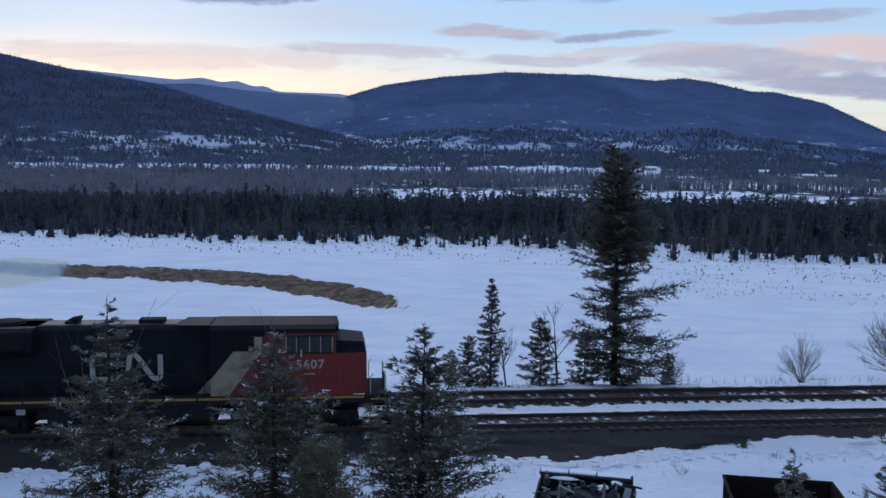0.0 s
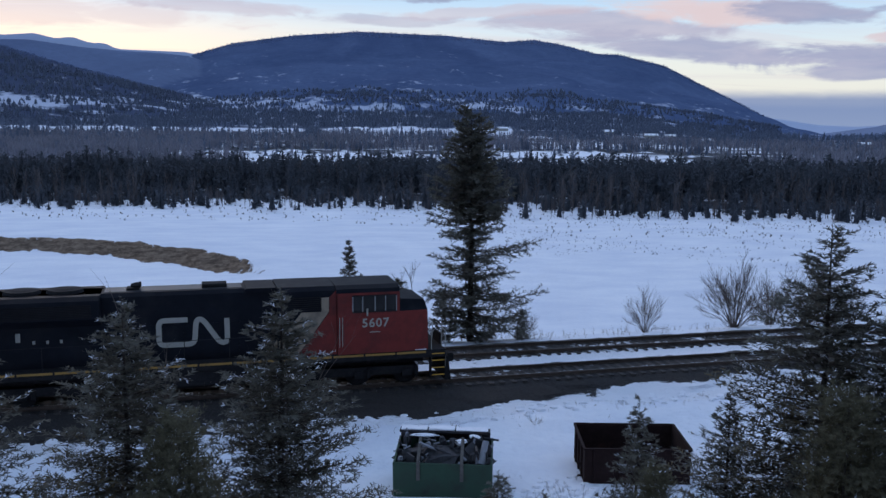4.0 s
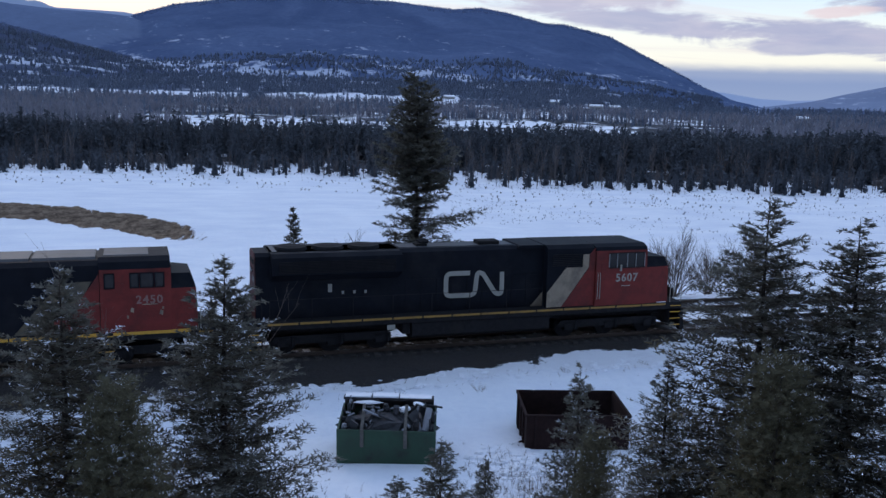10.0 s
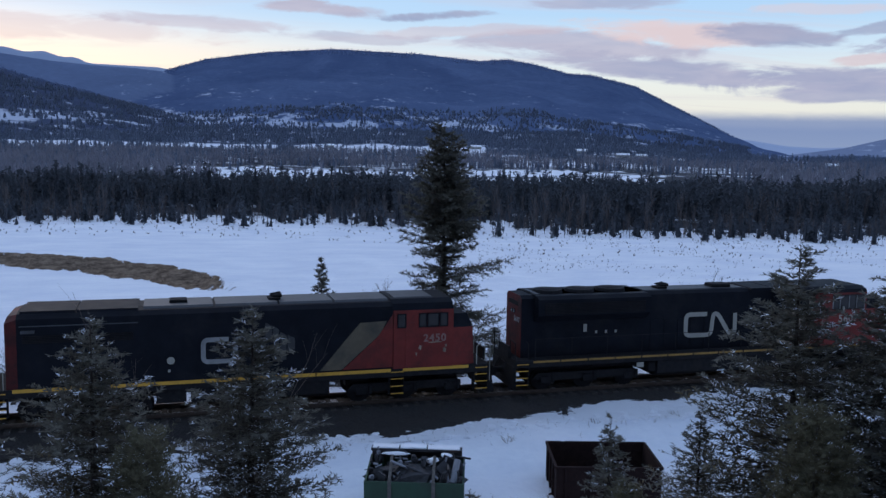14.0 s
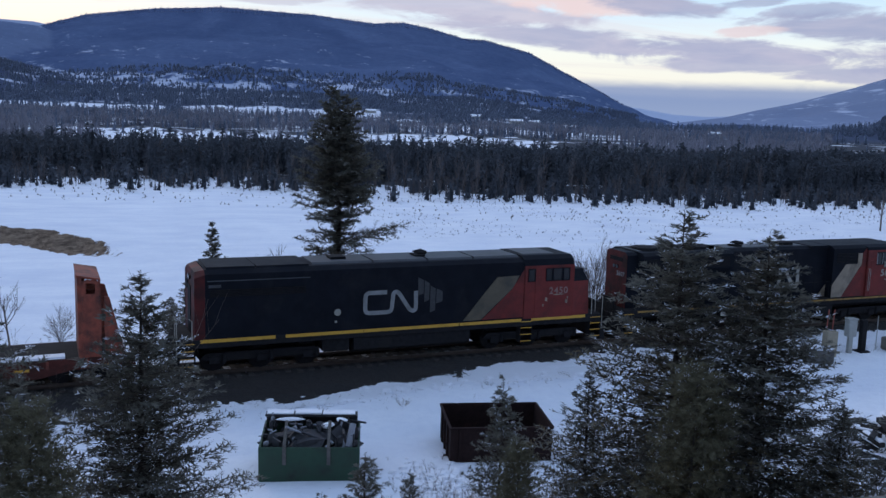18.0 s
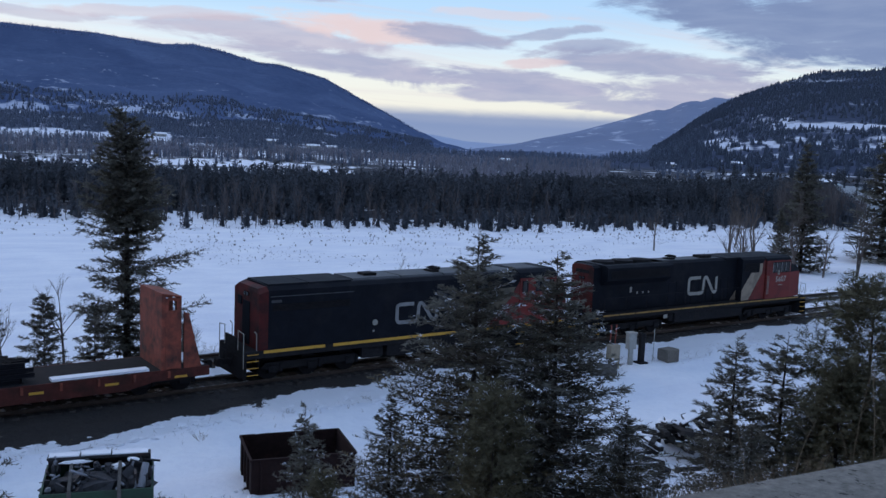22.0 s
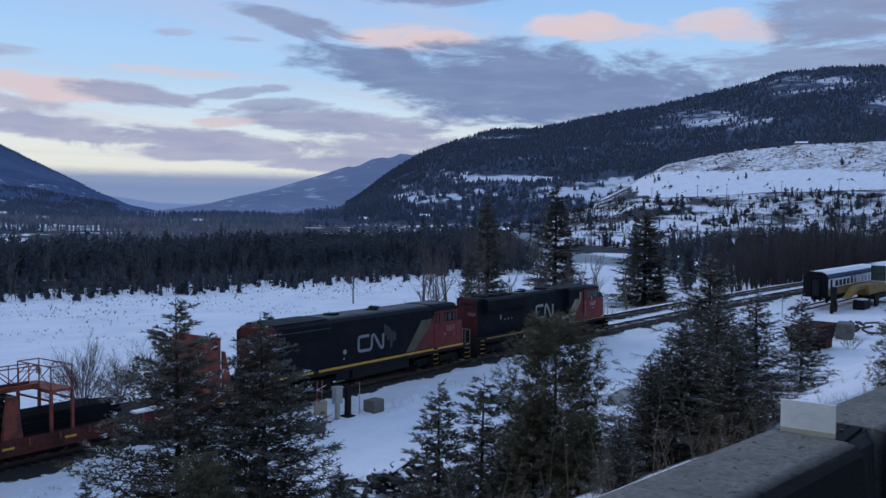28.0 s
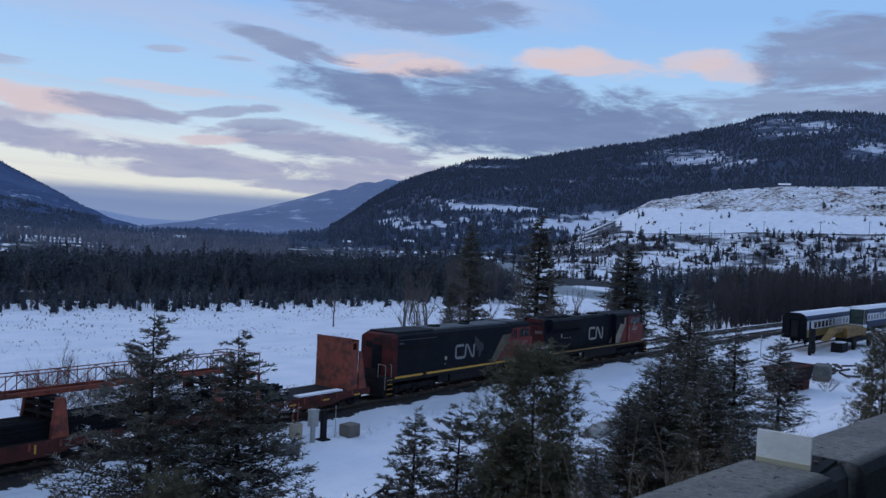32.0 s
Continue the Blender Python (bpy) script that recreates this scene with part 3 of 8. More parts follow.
    slope = np.clip(0.67 + 0.12 * smooth(12, 20, az) + (above - 1.0) * 0.075 + 0.10 * wave(x, y, 380, 19), 0.5, 0.99) - np.clip(thin, 0, 0.4)
    wood = np.where((form >= 0) & (form <= 3), slope, wood)
    wood = np.where(form == 1, np.maximum(wood, 0.8), wood)
    wood = np.where(form == 5, 0.74 + 0.25 * mottle, wood)
    wood = np.where(form == 6, hill_cover(az, above) + 0.18 * mottle, wood)
    wood = np.where(form == 7, np.where(az < 61.2 + 0.8 * np.sin(above * 3), 0.60 + 0.25 * wave(x, y, 50, 145), np.where(above < 2.45, 0.06, 0.30)), wood)
    wood = np.where(form == 8, 0.47 + 0.22 * wave(x, y, 34, 14) + 0.2 * wave(x, y, 15, 144), wood)
    # the unseen slope is kept dark so it throws little light back
    wood = np.where((y < -11) & (r < 400), 0.97, wood)
    # distance haze to paint, by landform and range; 'deep' keeps nearer slopes darker
    haze_blue = np.select([form == k for k in range(9)], [0.85, 0.95, 1.0, 0.95, 1.0, 0.9, 0.52, 0.05, 0.05], np.clip((r - 700) / 1800, 0, 0.5))
    haze_pale = np.select([form == 1, form == 2, form == 4, form == 5], [0.12, 0.72, 1.0, 0.38], 0.0)
    soil = 0.95 * keen * smooth(2.9, 0.6, np.abs(inside - 0.3)) * (far_along > 0.08)
    pool = np.hypot((x + 66) / 9.5, (y - 128) / 15)
    ice = smooth(1.1, 0.9, pool + wave(x, y, 12, 10) * 0.15)
    creek, _, _ = off_line(x, y, CHANNEL)
    ice = np.where(r > 180, np.maximum(ice, 2.0 * smooth(16, 12, creek + wave(x, y, 30, 12) * 3)), ice)
    z = np.where((creek < 19) & (r > 180), np.minimum(z, -4.3), z)
    soil = np.where((form == 7) & (above > 2.45), 0.47 + 0.10 * wave(x, y, 40, 15), soil)
    soil = np.where((form == 8) & (r > 420), 0.36 + 0.08 * wave(x, y, 30, 16), soil)
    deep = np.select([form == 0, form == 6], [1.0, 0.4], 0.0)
    return z, wood, soil, ice, haze_blue, haze_pale, deep


def sheet():
    """The ground: one sheet from the camera's feet to the horizon."""
    azs = np.concatenate([np.arange(-180, -34, 6.0), np.arange(-34, 84, 0.36), np.arange(84, 180, 6.0)])
    rs = np.concatenate([[0.4, 1.0, 1.5], np.arange(2.0, 62, 0.5), 62 * 1.012 ** np.arange(0, 110), 62 * 1.012 ** 110 * 1.028 ** np.arange(1, 18), np.arange(372, 920, 11), np.arange(930, 4950, 38)])
    A, Rr = np.meshgrid(np.radians(azs), rs)
    x, y = Rr * np.sin(A), Rr * np.cos(A)
    z, wood, soil, ice, haze_blue, haze_pale, deep = lie(x, y)
    nr, na = x.shape
    verts = np.stack([x, y, z], -1).reshape(-1, 3)
    i = np.arange(nr - 1)[:, None] * na
    j = np.arange(na)[None, :]
    k = (j + 1) % na
    faces = np.stack([i + j, i + k, i + na + k, i + na + j], -1).reshape(-1, 4)[:, ::-1]
    me = bpy.data.meshes.new("ground")
    me.from_pydata(verts.tolist(), [], faces.tolist() + [list(range(na))])
    for name, value in (("wood", wood), ("soil", soil), ("ice", ice), ("haze_blue", haze_blue), ("haze_pale", haze_pale), ("deep", deep)):
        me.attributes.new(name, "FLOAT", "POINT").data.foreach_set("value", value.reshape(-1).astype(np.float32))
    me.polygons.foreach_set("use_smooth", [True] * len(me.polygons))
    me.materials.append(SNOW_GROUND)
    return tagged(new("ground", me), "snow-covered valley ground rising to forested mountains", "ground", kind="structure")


sheet()

# ---- shapes ----
class Shape:
    """Collects the faces of one part."""

    def __init__(self):
        self.v, self.f, self.k = [], [], []

    def add(self, verts, faces, k=0):
        n = len(self.v)
        self.v += [tuple(p) for p in verts]
        self.f += [tuple(i + n for i in q) for q in faces]
        self.k += [k] * len(faces)
        return self

    def prism(self, outline, a, b, axis="y", k=0):
        """An outline swept from a to b along an axis; the outline lies in the other two axes, in order."""
        n = len(outline)

        def at(p, w):
            return {"x": (w, p[0], p[1]), "y": (p[0], w, p[1]), "z": (p[0], p[1], w)}[axis]

        verts = [at(p, a) for p in outline] + [at(p, b) for p in outline]
        faces = [(i, (i + 1) % n, n + (i + 1) % n, n + i) for i in range(n)]
        return self.add(verts, faces + [tuple(range(n))[::-1], tuple(range(n, 2 * n))], k)

    def box(self, x0, x1, y0, y1, z0, z1, c=0.0, k=0):
        """A box, its long edges chamfered by c."""
        if not c:
            v = [(x, y, z) for x in (x0, x1) for y in (y0, y1) for z in (z0, z1)]
            return self.add(v, [(0, 1, 3, 2), (4, 6, 7, 5), (0, 4, 5, 1), (2, 3, 7, 6), (0, 2, 6, 4), (1, 5, 7, 3)], k)
        size = (x1 - x0, y1 - y0, z1 - z0)
        axis = "xyz"[size.index(max(size))]
        (a0, a1), (b0, b1) = {"x": ((y0, y1), (z0, z1)), "y": ((x0, x1), (z0, z1)), "z": ((x0, x1), (y0, y1))}[axis]
        lo, hi = {"x": (x0, x1), "y": (y0, y1), "z": (z0, z1)}[axis]
        return self.prism([(a0 + c, b0), (a1 - c, b0), (a1, b0 + c), (a1, b1 - c), (a1 - c, b1), (a0 + c, b1), (a0, b1 - c), (a0, b0 + c)], lo, hi, axis, k)

    def tube(self, p, q, r0, r1=None, n=6, k=0, caps=True):
        p, q = Vector(p), Vector(q)
        r1 = r0 if r1 is None else r1
        d = (q - p)
        if d.length < 1e-6:
            return self
        d.normalize()
        u = d.orthogonal().normalized()
        w = d.cross(u)
        ring = [(math.cos(6.28319 * i / n), math.sin(6.28319 * i / n)) for i in range(n)]
        verts = [p + (u * a + w * b) * r0 for a, b in ring] + [q + (u * a + w * b) * r1 for a, b in ring]
        faces = [(i, (i + 1) % n, n + (i + 1) % n, n + i) for i in range(n)]
        if caps:
            faces += [tuple(range(n))[::-1], tuple(range(n, 2 * n))]
        return self.add(verts, faces, k)

    def path(self, points, r, n=6, k=0):
        for p, q in zip(points, points[1:]):
            self.tube(p, q, r, r, n, k)
        return self

    def lump(self, x, y, z, rx, ry, rz, seed=0, n=7, k=0):
        """An uneven rounded mass."""
        rng = random.Random(seed)
        rows = 4
        verts = [(x, y, z - rz)]
        for i in range(1, rows):
            a = math.pi * i / rows - math.pi / 2
            for j in range(n):
                b = 6.28319 * (j + 0.5 * (i % 2)) / n
                w = 0.8 + 0.4 * rng.random()
                verts.append((x + rx * w * math.cos(a) * math.cos(b), y + ry * w * math.cos(a) * math.sin(b), z + rz * w * math.sin(a)))
        verts.append((x, y, z + rz))
        faces = [(0, 1 + (j + 1) % n, 1 + j) for j in range(n)]
        for i in range(rows - 2):
            for j in range(n):
                a, b = 1 + i * n + j, 1 + i * n + (j + 1) % n
                faces.append((a, b, b + n, a + n))
        last = len(verts) - 1
        faces += [(last, last - n + j, last - n + (j + 1) % n) for j in range(n)]
        return self.add(verts, faces, k)

    def moved(self, m):
        self.v = [tuple(m @ Vector(p)) for p in self.v]
        return self

    def mesh(self, name, *mats):
        me = bpy.data.meshes.new(name)
        me.from_pydata(self.v, [], self.f)
        for m in mats:
            me.materials.append(m)
        if any(self.k):
            me.polygons.foreach_set("material_index", self.k)
        bm = bmesh.new()
        bm.from_mesh(me)
        bmesh.ops.recalc_face_normals(bm, faces=bm.faces)
        bm.to_mesh(me)
        bm.free()
        return me


def part(name, shape, material, parent, label="", at=None):
    """Links a shape, or a ready mesh, as one mesh object under a thing or a part."""
    mats = material if isinstance(material, (list, tuple)) else [material]
    me = shape.mesh(name, *mats) if isinstance(shape, Shape) else shape
    ob = new(name, me)
    ob.parent = parent
    if at is not None:
        ob.matrix_basis = at
    if label:
        tagged(ob, label)
    return ob


def thing(name, label, category, group="", m=None, kind=""):
    ob = tagged(new(name), label, category, group, kind)
    ob.empty_display_size = 0.2
    if m is not None:
        ob.matrix_basis = m
    return ob


def solo(name, shape, material, label, category, group="", m=None, kind=""):
    mats = material if isinstance(material, (list, tuple)) else [material]
    ob = tagged(new(name, shape.mesh(name, *mats) if isinstance(shape, Shape) else shape), label, category, group, kind)
    if m is not None:
        ob.matrix_basis = m
    return ob


def ground_z(x, y):
    return float(lie(np.array([x]), np.array([y]))[0][0])


def aim(az, el, r):
    """The point at a compass angle and height angle from the eye, r metres off."""
    return Vector((r * math.sin(radians(az)), r * math.cos(radians(az)), EYE_Z + r * math.tan(radians(el))))

# ---- the railway line ----
def ballast_material():
    m = bpy.data.materials.new("snowy_ballast")
    m.use_nodes = True
    n = Nodes(m.node_tree)
    at = n.add("ShaderNodeNewGeometry", out=0)
    snow = n.add("ShaderNodeAttribute", out=2, attribute_name="snow")
    stone = n.noise(at, 14, 6, 0.7)
    patch = n.math("MULTIPLY_ADD", n.math("SUBTRACT", n.noise(n.scaled(at, 0.6, 1, 1), 1.3, 9, 0.74), 0.5), 1.9)
    patch.node.inputs[2].default_value = 0.5
    grain = n.mix(n.ramp(stone, [(0.3, 0), (0.7, 1)]), (0.014, 0.013, 0.013), (0.056, 0.052, 0.051))
    grain = n.mix(n.ramp(n.noise(at, 0.6, 3), [(0.4, 0), (0.6, 0.5)]), grain, (0.045, 0.038, 0.034))
    mask = n.ramp(n.math("ADD", n.math("SUBTRACT", snow, 0.5), patch), [(0.47, 0), (0.53, 1)])
    c = n.mix(mask, grain, (0.80, 0.81, 0.85))
    b = n.add("ShaderNodeBump", in_Strength=1.0, in_Distance=0.06, in_Height=stone)
    s = n.add("ShaderNodeBsdfPrincipled", in_Roughness=0.9, in_Normal=b)
    n.tree.links.new(c, s.node.inputs["Base Color"])
    s.node.inputs["Specular IOR Level"].default_value = 0.2
    n.add("ShaderNodeOutputMaterial", in_Surface=s)
    return m


def shoulder(s):
    """Where the snow begins on the near shoulder."""
    return float(np.interp(s, [-70, 2, 10, 15, 20, 30, 330], [3.2, 3.1, 2.75, 2.25, 1.75, 1.42, 1.42])) + 0.18 * math.sin(s * 0.9) + 0.1 * math.sin(s * 2.3)


def ballast_bed():
    ss = np.arange(-70, 330, 0.4)
    #            lat    z     snow
    profile = [(-9.2, -1.0, 1.0), (-8.2, -0.78, 0.85), (-7.3, -0.62, 0.75), (-6.4, -0.32, 0.25), (-5.6, -0.20, 0.12), (-5.0, -0.19, 0.30), (-4.2, -0.19, 0.42), (-3.4, -0.19, 0.34), (-2.9, -0.22, 0.55), (-2.3, -0.30, 0.78), (-1.8, -0.24, 0.66),
               (-1.35, -0.19, 0.40), (-0.8, -0.18, 0.36), (0, -0.18, 0.36), (0.8, -0.18, 0.26), (1.18, -0.19, 0.16), (1.34, -0.27, 0.12), (1.8, -0.36, 0.10), (2.3, -0.52, 0.12), (2.75, -0.67, 0.28), (3.2, -0.715, 0.75), (3.7, -0.735, 1.0), (4.4, -0.80, 1.0)]
    rng = np.random.RandomState(4)
    verts, snow = [], []
    for s in ss:
        for k, (lat, z, w) in enumerate(profile):
            edge = 0.25 * math.sin(s * 0.7 + k) + 0.15 * math.sin(s * 1.9 + 2 * k)
            p = track(s, lat + (edge if lat > 2 else 0), z + (rng.rand() - 0.5) * 0.05)
            verts.append(p)
            grow = 0.25 * smooth(20, 60, s) if lat < 2 else 0
            if lat > 1.3:
                w = min(1.05, 0.1 + max(0.0, (lat - shoulder(s)) / 0.9))
            snow.append(w + grow * 0.3 + 0.08 * math.sin(s * 0.23 + lat))
    n = len(profile)
    faces = [(i * n + j, (i + 1) * n + j, (i + 1) * n + j + 1, i * n + j + 1) for i in range(len(ss) - 1) for j in range(n - 1)]
    me = bpy.data.meshes.new("ballast_bed")
    me.from_pydata([tuple(v) for v in verts], [], faces)
    me.attributes.new("snow", "FLOAT", "POINT").data.foreach_set("value", np.array(snow, np.float32))
    me.materials.append(ballast_material())
    return tagged(new("ballast_bed", me), "dark ballast bed of two railway tracks, patched with snow", "railway bed", kind="structure")


ballast_bed()
RAIL_OUTLINE = [(-0.07, -0.165), (0.07, -0.165), (0.07, -0.15), (0.012, -0.135), (0.012, -0.045), (0.036, -0.035), (0.036, 0.0), (-0.036, 0.0), (-0.036, -0.035), (-0.012, -0.045), (-0.012, -0.135), (-0.07, -0.15)]


def rail_mesh(lat, s0=-70, s1=330):
    ss = np.arange(s0, s1, 4.0)
    n = len(RAIL_OUTLINE)
    sh = Shape()
    verts = [track(s, lat + a, z) for s in ss for a, z in RAIL_OUTLINE]
    faces = [(i * n + j, i * n + (j + 1) % n, (i + 1) * n + (j + 1) % n, (i + 1) * n + j) for i in range(len(ss) - 1) for j in range(n)]
    return sh.add(verts, faces)


near_track = thing("railway_track", "steel railway track on dark wooden ties beside the service road", "railway track", "railway tracks")
far_track = thing("railway_track", "steel railway track with snow between its rails", "railway track", "railway tracks")
siding = thing("railway_track", "siding track half buried in snow under parked coaches", "railway track", "railway tracks")
for owner, centre, s0, s1 in ((near_track, 0.0, -70, 330), (far_track, -4.2, -70, 330), (siding, 7.6, 112, 215)):
    for side in (-0.755, 0.755):
        part("rail", rail_mesh(centre + side, s0, s1).moved(pose(0, 0, -0.35 if owner is siding else 0)), RAIL_STEEL, owner)
tie_mesh = Shape().box(-0.115, 0.115, -1.3, 1.3, -0.18, 0.0, 0.015).mesh("tie", TIE_WOOD)
rng = random.Random(5)
for k in range(300):
    s = -14 + k * 0.53
    part("tie", tie_mesh, TIE_WOOD, near_track, at=on_track(s, rng.uniform(-0.06, 0.06), -0.163, rng.uniform(-1, 1)))
rest, rest_far = Shape(), Shape()
for k in range(750):
    s = -70 + k * 0.53
    if s < -14.2 or s > 145.2:
        rest.add([on_track(s, 0, -0.163) @ Vector(p) for p in ((-.11, -1.3, 0), (.11, -1.3, 0), (.11, 1.3, 0), (-.11, 1.3, 0), (-.11, -1.3, -.15), (.11, -1.3, -.15))], [(0, 1, 2, 3), (4, 5, 1, 0)])
    rest_far.add([on_track(s, -4.2 + rng.uniform(-0.06, 0.06), -0.163) @ Vector(p) for p in ((-.11, -1.3, 0), (.11, -1.3, 0), (.11, 1.3, 0), (-.11, 1.3, 0), (-.11, -1.3, -.15), (.11, -1.3, -.15))], [(0, 1, 2, 3), (4, 5, 1, 0)])
tagged(part("tie_run", rest, TIE_WOOD, near_track), kind="stuff")
tagged(part("tie_run", rest_far, TIE_WOOD, far_track), kind="stuff")

# ---- highway edge ----
BAR = pose(2.0, 1.33, 0, 0, 0, -2.58)
barrier = thing("road_barrier", "weathered grey concrete road barrier with a flat top", "road barrier", m=BAR)
DARK_CONCRETE = surface("dark_joint_concrete", (0.05, 0.05, 0.05), 0.8, spread=0.4, grain=8)


def road_concrete():
    """Worn concrete: pitted pale top, the shade on its traffic face painted black."""
    m = bpy.data.materials.new("road_barrier_concrete")
    m.use_nodes = True
    n = Nodes(m.node_tree)
    at = n.add("ShaderNodeTexCoord", out=3)
    fine, wide = n.noise(at, 38, 8, 0.7), n.noise(at, 3.0, 6, 0.65)
    c = n.mix(n.ramp(fine, [(0.3, 0), (0.7, 1)]), (0.14, 0.13, 0.115), (0.29, 0.272, 0.24))
    c = n.mix(n.ramp(wide, [(0.45, 0), (0.7, 0.55)]), c, (0.09, 0.085, 0.078))
    c = n.mix(n.ramp(n.noise(at, 22, 6, 0.75), [(0.58, 0), (0.63, 1)]), c, (0.04, 0.038, 0.036))
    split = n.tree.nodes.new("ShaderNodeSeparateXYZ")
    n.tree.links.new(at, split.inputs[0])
    # shade put into the colour by position across the barrier
    face_shade = n.math("ADD", split.outputs[1], n.math("MULTIPLY", n.math("SUBTRACT", wide, 0.5), 0.06))
    face_shade = n.ramp(n.math("ADD", face_shade, 1.0), [(0.69, 1.0), (0.74, 0.0)])
    c = n.mix(n.math("MULTIPLY", face_shade, 0.95), c, (0.016, 0.016, 0.017))
    b = n.add("ShaderNodeBump", in_Strength=1.0, in_Distance=0.009, in_Height=fine)
    s = n.add("ShaderNodeBsdfPrincipled", in_Roughness=0.9, in_Normal=b)
    n.tree.links.new(c, s.node.inputs["Base Color"])
    s.node.inputs["Specular IOR Level"].default_value = 0.2
    n.add("ShaderNodeOutputMaterial", in_Surface=s)
    return m


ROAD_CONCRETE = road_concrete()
for k in range(-4, 12):
    x0 = 1.31 + k * 3.8 - 3.8
    out = [(-0.60, 9.40), (0.24, 9.40), (0.24, 9.55), (0.06, 9.80), (0.01, 10.28), (-0.02, 10.315), (-0.06, 10.32), (-0.27, 10.32), (-0.305, 10.312), (-0.325, 10.285), (-0.335, 10.2), (-0.40, 9.80), (-0.60, 9.55)]
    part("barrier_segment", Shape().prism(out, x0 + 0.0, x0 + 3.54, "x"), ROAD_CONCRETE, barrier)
    part("joint_key", Shape().prism([(-0.40, 9.42), (0.1, 9.42), (0.0, 10.2), (-0.03, 10.30), (-0.25, 10.30), (-0.27, 10.27), (-0.30, 9.8)], x0 + 3.541, x0 + 3.799, "x"), DARK_CONCRETE, barrier, "dark recessed joint")
marker = thing("reflector_plate", "white reflector plate on a bracket, bolted to the concrete barrier", "road reflector", m=pose(3.06, 1.145, 10.305, 0, 0, 4))
part("plate", Shape().box(-0.006, 0.006, -0.092, 0.085, 0.012, 0.122, 0), surface("reflector_white", (0.80, 0.76, 0.66), 0.5, spread=0.08, grain=20), marker)
part("lower_strip", Shape().box(-0.010, -0.0062, -0.092, 0.085, 0.010, 0.030, 0), surface("reflector_cream", (0.52, 0.47, 0.31), 0.6, spread=0.1), marker)
part("bracket", Shape().box(-0.03, 0.24, -0.12, 0.10, 0.0, 0.012, 0), UNDER_BLACK, marker)
for x, y in ((0.06, -0.05), (0.11, -0.08), (0.16, -0.04), (0.2, -0.08)):
    part("bolt", Shape().tube((x, y, 0.012), (x, y, 0.022), 0.009, n=6), RAIL_STEEL, marker)
solo("highway", Shape().box(-80, 90, -8.5, 0.5, 9.44, 9.458), ASPHALT, "dark asphalt highway above the railway", "road", kind="structure")

# ---- train ----

def disc(sh, x, y, z, r, w, n=20, k=0):
    return sh.tube((x, y - w / 2, z), (x, y + w / 2, z), r, r, n, k)


def wheelset(owner, x, r=0.53):
    sh = Shape()
    for y in (-0.76, 0.76):
        disc(sh, 0, y, 0, r, 0.11)
        disc(sh, 0, y * 0.955, 0, r + 0.03, 0.025)
    sh.tube((0, -0.95, 0), (0, 0.95, 0), 0.09, n=8)
    ob = part("wheelset", sh, UNDER_BLACK, owner, at=pose(x, 0, r))
    WHEELS.append((ob, x, r))
    return ob


def truck(owner, x, axles, wheelbase):
    """A bogie: side frames, journal boxes, springs, with its wheelsets."""
    t = part("truck", Shape().box(x - wheelbase / 2 - 0.5, x + wheelbase / 2 + 0.5, -0.35, 0.35, 0.55, 0.85, 0.05), UNDER_BLACK, owner)
    for y in (-1.05, 1.05):
        fr = Shape()
        half = wheelbase / 2 + 0.55
        fr.prism([(x - half, 0.62), (x - half + 0.2, 0.85), (x + half - 0.2, 0.85), (x + half, 0.62), (x + half - 0.35, 0.50), (x - half + 0.35, 0.50)], y - 0.09, y + 0.09, "y")
        for i in range(axles):
            ax = x - wheelbase / 2 + wheelbase * i / (axles - 1)
            fr.box(ax - 0.2, ax + 0.2, y - 0.16, y + 0.16, 0.36, 0.72, 0.04)
            fr.tube((ax + 0.42, y - 0.1, 0.4), (ax + 0.42, y - 0.1, 0.8), 0.09, n=8)
        part("side_frame", fr, UNDER_BLACK, t)
    for i in range(axles):
        wheelset(owner, x - wheelbase / 2 + wheelbase * i / (axles - 1), 0.53 if axles == 3 else 0.46)
    return t


def coupler(owner, x, way):
    sh = Shape().box(min(x, x - way * 0.7), max(x, x - way * 0.7), -0.11, 0.11, 0.72, 0.98, 0.03)
    sh.box(x - way * 0.05 - 0.13, x - way * 0.05 + 0.13, -0.2, 0.2, 0.66, 1.02, 0.05)
    part("coupler", sh, UNDER_BLACK, owner)


def steps(owner, x, yellow=True):
    """Corner steps on both sides of a platform end."""
    for side in (-1, 1):
        y0, y1 = sorted((side * 1.50, side * 1.12))
        well = part("step_well", Shape().box(x - 0.32, x - 0.30, y0, y1, 0.38, 1.42), UNDER_BLACK, owner)
        part("side_plate", Shape().box(x + 0.30, x + 0.32, y0, y1, 0.38, 1.42), UNDER_BLACK, well)
        yy = sorted((side * 1.505, side * 1.47))
        for z in (0.42, 0.74, 1.06, 1.36):
            tread = Shape().box(x - 0.3, x + 0.3, y0, y1, z, z + 0.03, 0, 0).box(x - 0.28, x + 0.28, yy[0], yy[1], z - 0.005, z + 0.031, 0, 1)
            part("tread", tread, [UNDER_BLACK, LOCO_YELLOW if yellow else UNDER_BLACK], well, "dark step with a worn yellow edge" if yellow else "")


